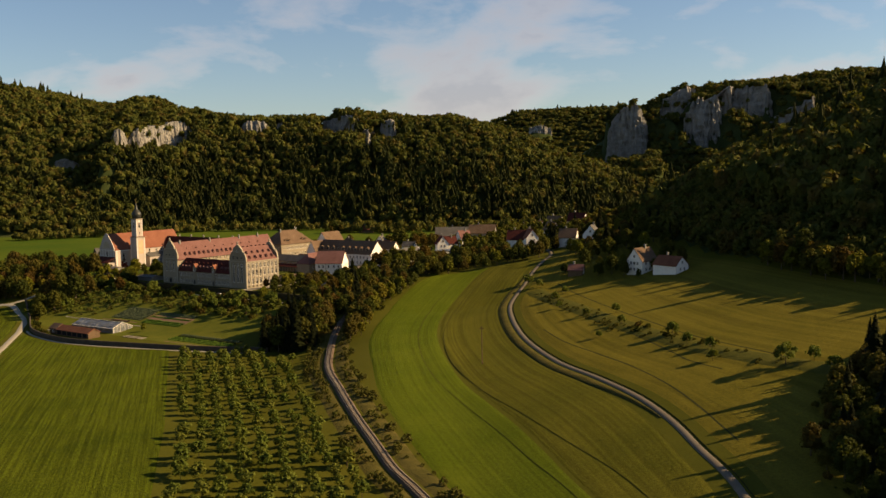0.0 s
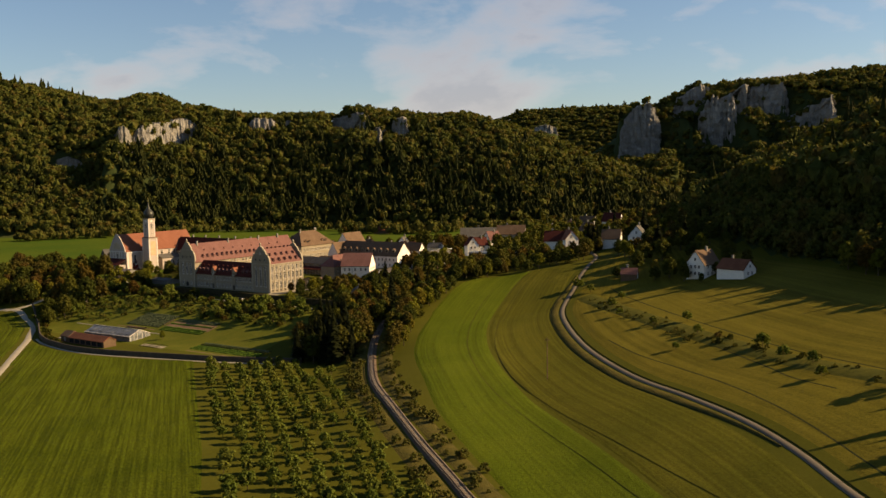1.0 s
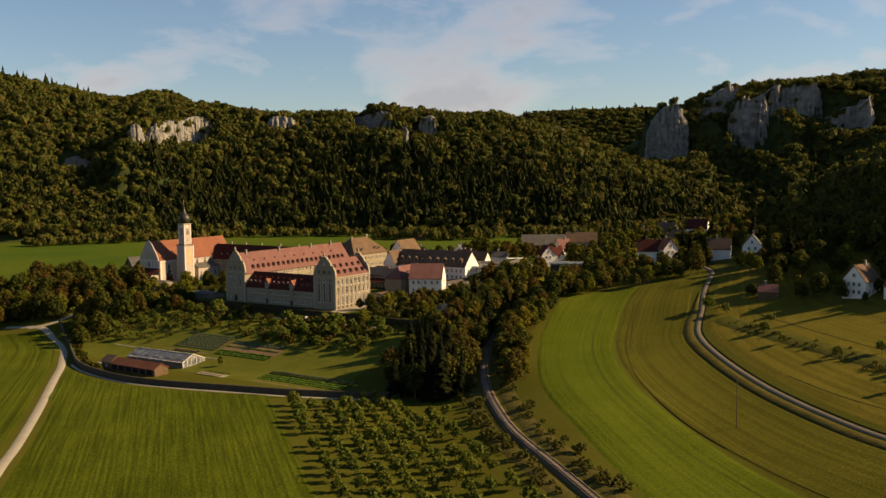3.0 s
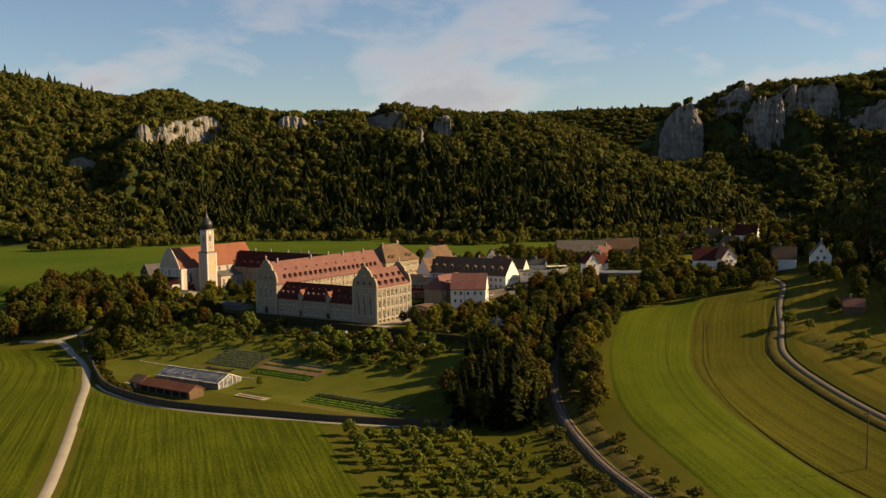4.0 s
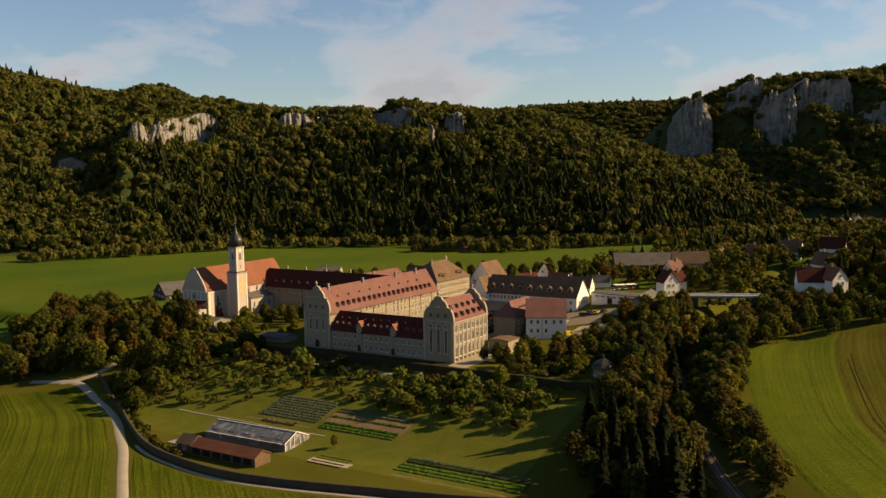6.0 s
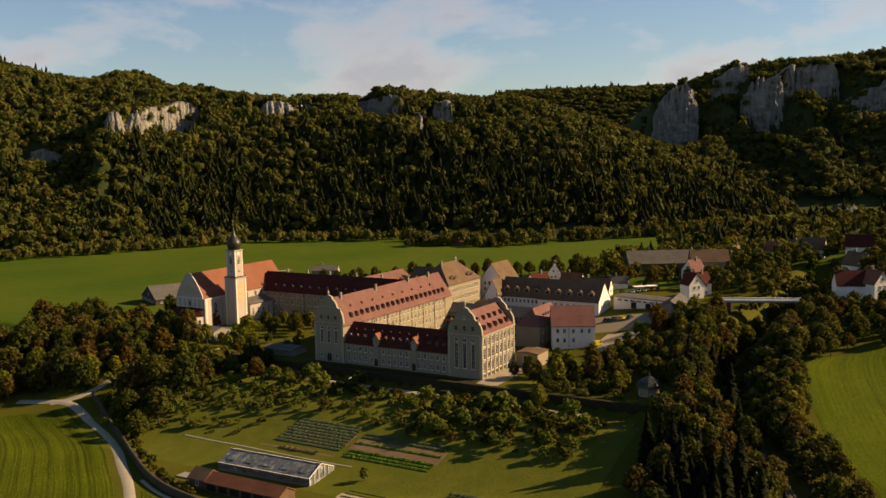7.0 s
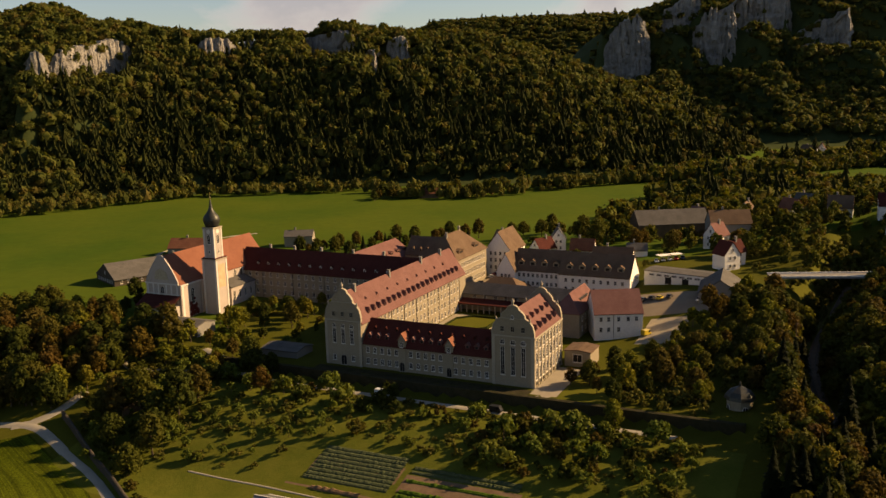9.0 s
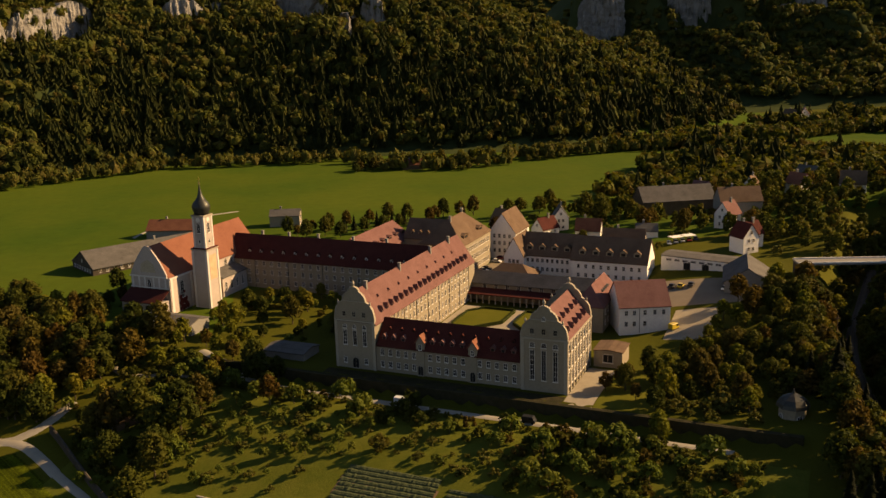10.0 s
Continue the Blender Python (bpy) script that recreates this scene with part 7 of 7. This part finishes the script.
for px, py, s_ in ((26, 540, 0.75), (31, 547, 0.7), (22, 548, 0.8), (16, 541, 0.7), (30, 584, 0.7), (37, 591, 0.7), (24, 579, 0.65), (45, 597, 0.75), (52, 604, 0.75), (18, 573, 0.5), (10, 566, 0.5), (37, 549, 0.42), (35, 541, 0.45), (60, 537, 0.5), (44, 536, 0.36), (66, 585, 0.6), (76, 590, 0.6), (84, 612, 0.6), (62, 570, 0.55)):
    plant(rt.choice(BROAD), px, py, s_)
# village trees
grove([(-60, 720), (-30, 716), (2, 640), (18, 588), (60, 560), (120, 560), (160, 640), (150, 775), (60, 785), (-10, 740)], 7.6, [BROAD, LIGHT, AUTUMN, SPRUCE], [0.55, 0.27, 0.12, 0.06], 0.42, 0.84, 0.85, True)
for px, py, s, kind in ((-152, 738, 0.8, BROAD), (-143, 742, 0.75, BROAD), (-131, 746, 0.8, AUTUMN), (-121, 750, 0.85, BROAD), (-111, 750, 0.8, BROAD), (-92, 752, 0.85, BROAD), (-84, 748, 0.8, AUTUMN), (-76, 752, 0.8, BROAD), (-36, 748, 0.9, BROAD), (-172, 736, 0.8, BROAD), (-164, 722, 0.75, BROAD), (-155, 727, 0.8, BROAD), (-168, 730, 0.6, AUTUMN), (-148, 722, 0.7, BROAD), (-145, 732, 0.46, SPRUCE), (-140, 736, 0.5, SPRUCE), (-134, 738, 0.44, SPRUCE), (-128, 741, 0.5, SPRUCE), (-120, 744, 0.42, SPRUCE), (-114, 742, 0.48, SPRUCE), (-136, 728, 0.6, BROAD), (-126, 732, 0.65, BROAD), (-118, 734, 0.55, BROAD), (-102, 738, 0.85, AUTUMN), (-98, 745, 0.7, BROAD), (-160, 740, 0.5, BROAD), (-60, 742, 0.8, BROAD), (-52, 748, 0.9, BROAD), (-44, 740, 0.8, BROAD), (-66, 735, 0.6, BROAD), (-20, 664, 0.9, AUTUMN), (-14, 670, 0.8, AUTUMN)):
    plant(rt.choice(kind), px, py, s)
for q in range(16):
    px = rt.choice((rt.uniform(-118, -86), rt.uniform(-64, -30)))
    plant(rt.choice(rt.choices((BROAD, LIGHT), (0.7, 0.3))[0]), px, 930 + rt.uniform(-6, 8), rt.uniform(0.6, 1.15))
for q in range(12):
    plant(rt.choice(rt.choices((BROAD, AUTUMN, BUSH), (0.5, 0.2, 0.3))[0]), *xy(rt.uniform(-194, -172), rt.uniform(4, 62)), rt.uniform(0.5, 0.8))
# garden between church and long wing, and the terrace lawn
for q in range(34):
    gu, gv = rt.uniform(-140, -74), rt.uniform(12, 60)
    if -149 < gu < -128 and gv < 22 or -99 < gu < -80 and gv < 12:
        continue
    px, py = xy(gu, gv)
    kind = rt.choices((BUSH, LIGHT, BROAD, FRUIT), (0.4, 0.25, 0.15, 0.2))[0]
    plant(rt.choice(kind), px, py, rt.uniform(0.6, 1.1) if kind in (BUSH, FRUIT) else rt.uniform(0.35, 0.62))
for gu, gv, s_, kind in ((14, 8, 0.6, BROAD), (18, 2, 0.5, AUTUMN), (21, 13, 0.75, BROAD), (13, 16, 0.5, AUTUMN), (23, 20, 0.8, LIGHT), (17, 24, 0.6, BROAD), (24, -3, 0.6, BROAD)):
    plant(rt.choice(kind), *xy(gu, gv), s_)
LOW = []
for s_ in range(5):
    v_, f_, b_m = leafy(120 + s_, 14, 5.2, 12, 330, 0.95, 0.1)
    b_m.free()
    LOW.append((v_, np.array([t_ for q in f_ for t_ in ((q[:3], [q[0], q[2], q[3]]) if len(q) == 4 else (q,))])))
scatter("village_trees", LOW, FAR_SPOTS, F_VILLAGE, "broadleaf trees between the village houses, green and yellowing", "trees")
for px, py, s, kind in ((-30, 690, 1.0, BROAD), (-34, 700, 1.1, BROAD), (-78, 700, 0.95, AUTUMN), (-5, 655, 1.0, AUTUMN), (-8, 650, 0.9, BROAD), (-48, 665, 0.5, BROAD), (-85, 735, 0.6, SPRUCE), (-70, 720, 0.5, SPRUCE), (-62, 716, 0.5, SPRUCE), (-196.5, 590, 1.05, LIGHT), (*xy(25.5, 4.5), 0.9, LIGHT), (*xy(27, -13), 0.75, LIGHT), (*xy(9, 6), 0.5, AUTUMN), (*xy(12, 11), 0.45, BROAD), (*xy(-0.6, -68.5), 0.4, LIGHT)):
    plant(rt.choice(kind), px, py, s)
# undergrowth of the cutting and of the wooded terrace
for q in range(200):
    t = rt.uniform(0, 5.999)
    (xa, ya), (xb, yb) = CUT[int(t)], CUT[int(t) + 1]
    px, py = xa + (xb - xa) * (t % 1) + rt.uniform(-15, 15), ya + (yb - ya) * (t % 1) + rt.uniform(-6, 6)
    k = rt.uniform(0.9, 2.0)
    if py > 470 and np.hypot(*(RAIL_LINE - (px, py)).T).min() > 4:
        SCRUB_SPOTS.append((px, py, ground_z(px, py), k, k, rt.uniform(0, 6.3)))
for q in range(180):
    px, py = xy(rt.uniform(22, 64), rt.uniform(-7, 52))
    k = rt.uniform(0.5, 1.3)
    if clear(px, py):
        SCRUB_SPOTS.append((px, py, ground_z(px, py), k, k, rt.uniform(0, 6.3)))
# tall grass and scrub under the fruit trees
for q in range(330):
    gu, gv = rt.uniform(-128, 50), -17 - 44 * rt.random() ** 1.4
    px, py = xy(gu, gv)
    k = rt.uniform(0.25, 0.75)
    if not in_bed(px, py) and clear(px, py) and not (gv < -42 and gu > -50):
        SCRUB_SPOTS.append((px, py, ground_z(px, py), k * 1.3, k, rt.uniform(0, 6.3)))
# shrubs of the village gardens
VILLAGE_GROUND = [(-60, 720), (-44, 640), (-8, 600), (20, 580), (60, 560), (120, 560), (150, 640), (140, 760), (60, 780), (-10, 745)]
for q in range(300):
    px, py, k = rt.uniform(-60, 150), rt.uniform(560, 780), rt.uniform(0.6, 1.5)
    if inside(VILLAGE_GROUND, px, py) and clear(px, py):
        SCRUB_SPOTS.append((px, py, ground_z(px, py), k, k, rt.uniform(0, 6.3)))
# scrub and tall grass beside the railway
for q in range(420):
    a = RAIL_LINE[rt.randrange(6, len(RAIL_LINE) - 6)]
    px, py, k = a[0] + rt.choice((-1, 1)) * rt.uniform(3.8, 9.5), a[1], rt.uniform(0.25, 0.9)
    SCRUB_SPOTS.append((px, py, ground_z(px, py), k, k, rt.uniform(0, 6.3)))
SCRUB = []
for s_ in range(4):
    v_, f_, b_m = leafy(140 + s_, 3.4, 2.4, 6, 200, 0.36, 0.02)
    b_m.free()
    SCRUB.append((v_, np.array([t_ for q in f_ for t_ in ((q[:3], [q[0], q[2], q[3]]) if len(q) == 4 else (q,))])))
scatter("scrub", SCRUB, SCRUB_SPOTS, F_SHRUB, "low scrub on rough grass beside railway and terrace", "scrub")
n = len(EDGE_TREES)
k = rng.uniform(0.6, 1.0, n)
scatter("forest_edge", LOW, np.c_[EDGE_TREES, height(EDGE_TREES[:, 0], EDGE_TREES[:, 1]) - 1.5, k * 0.9, k, rng.uniform(0, 6.3, n)].tolist(), F_LEAF, "tall broadleaf trees at the edge of the hillside wood", "forest")
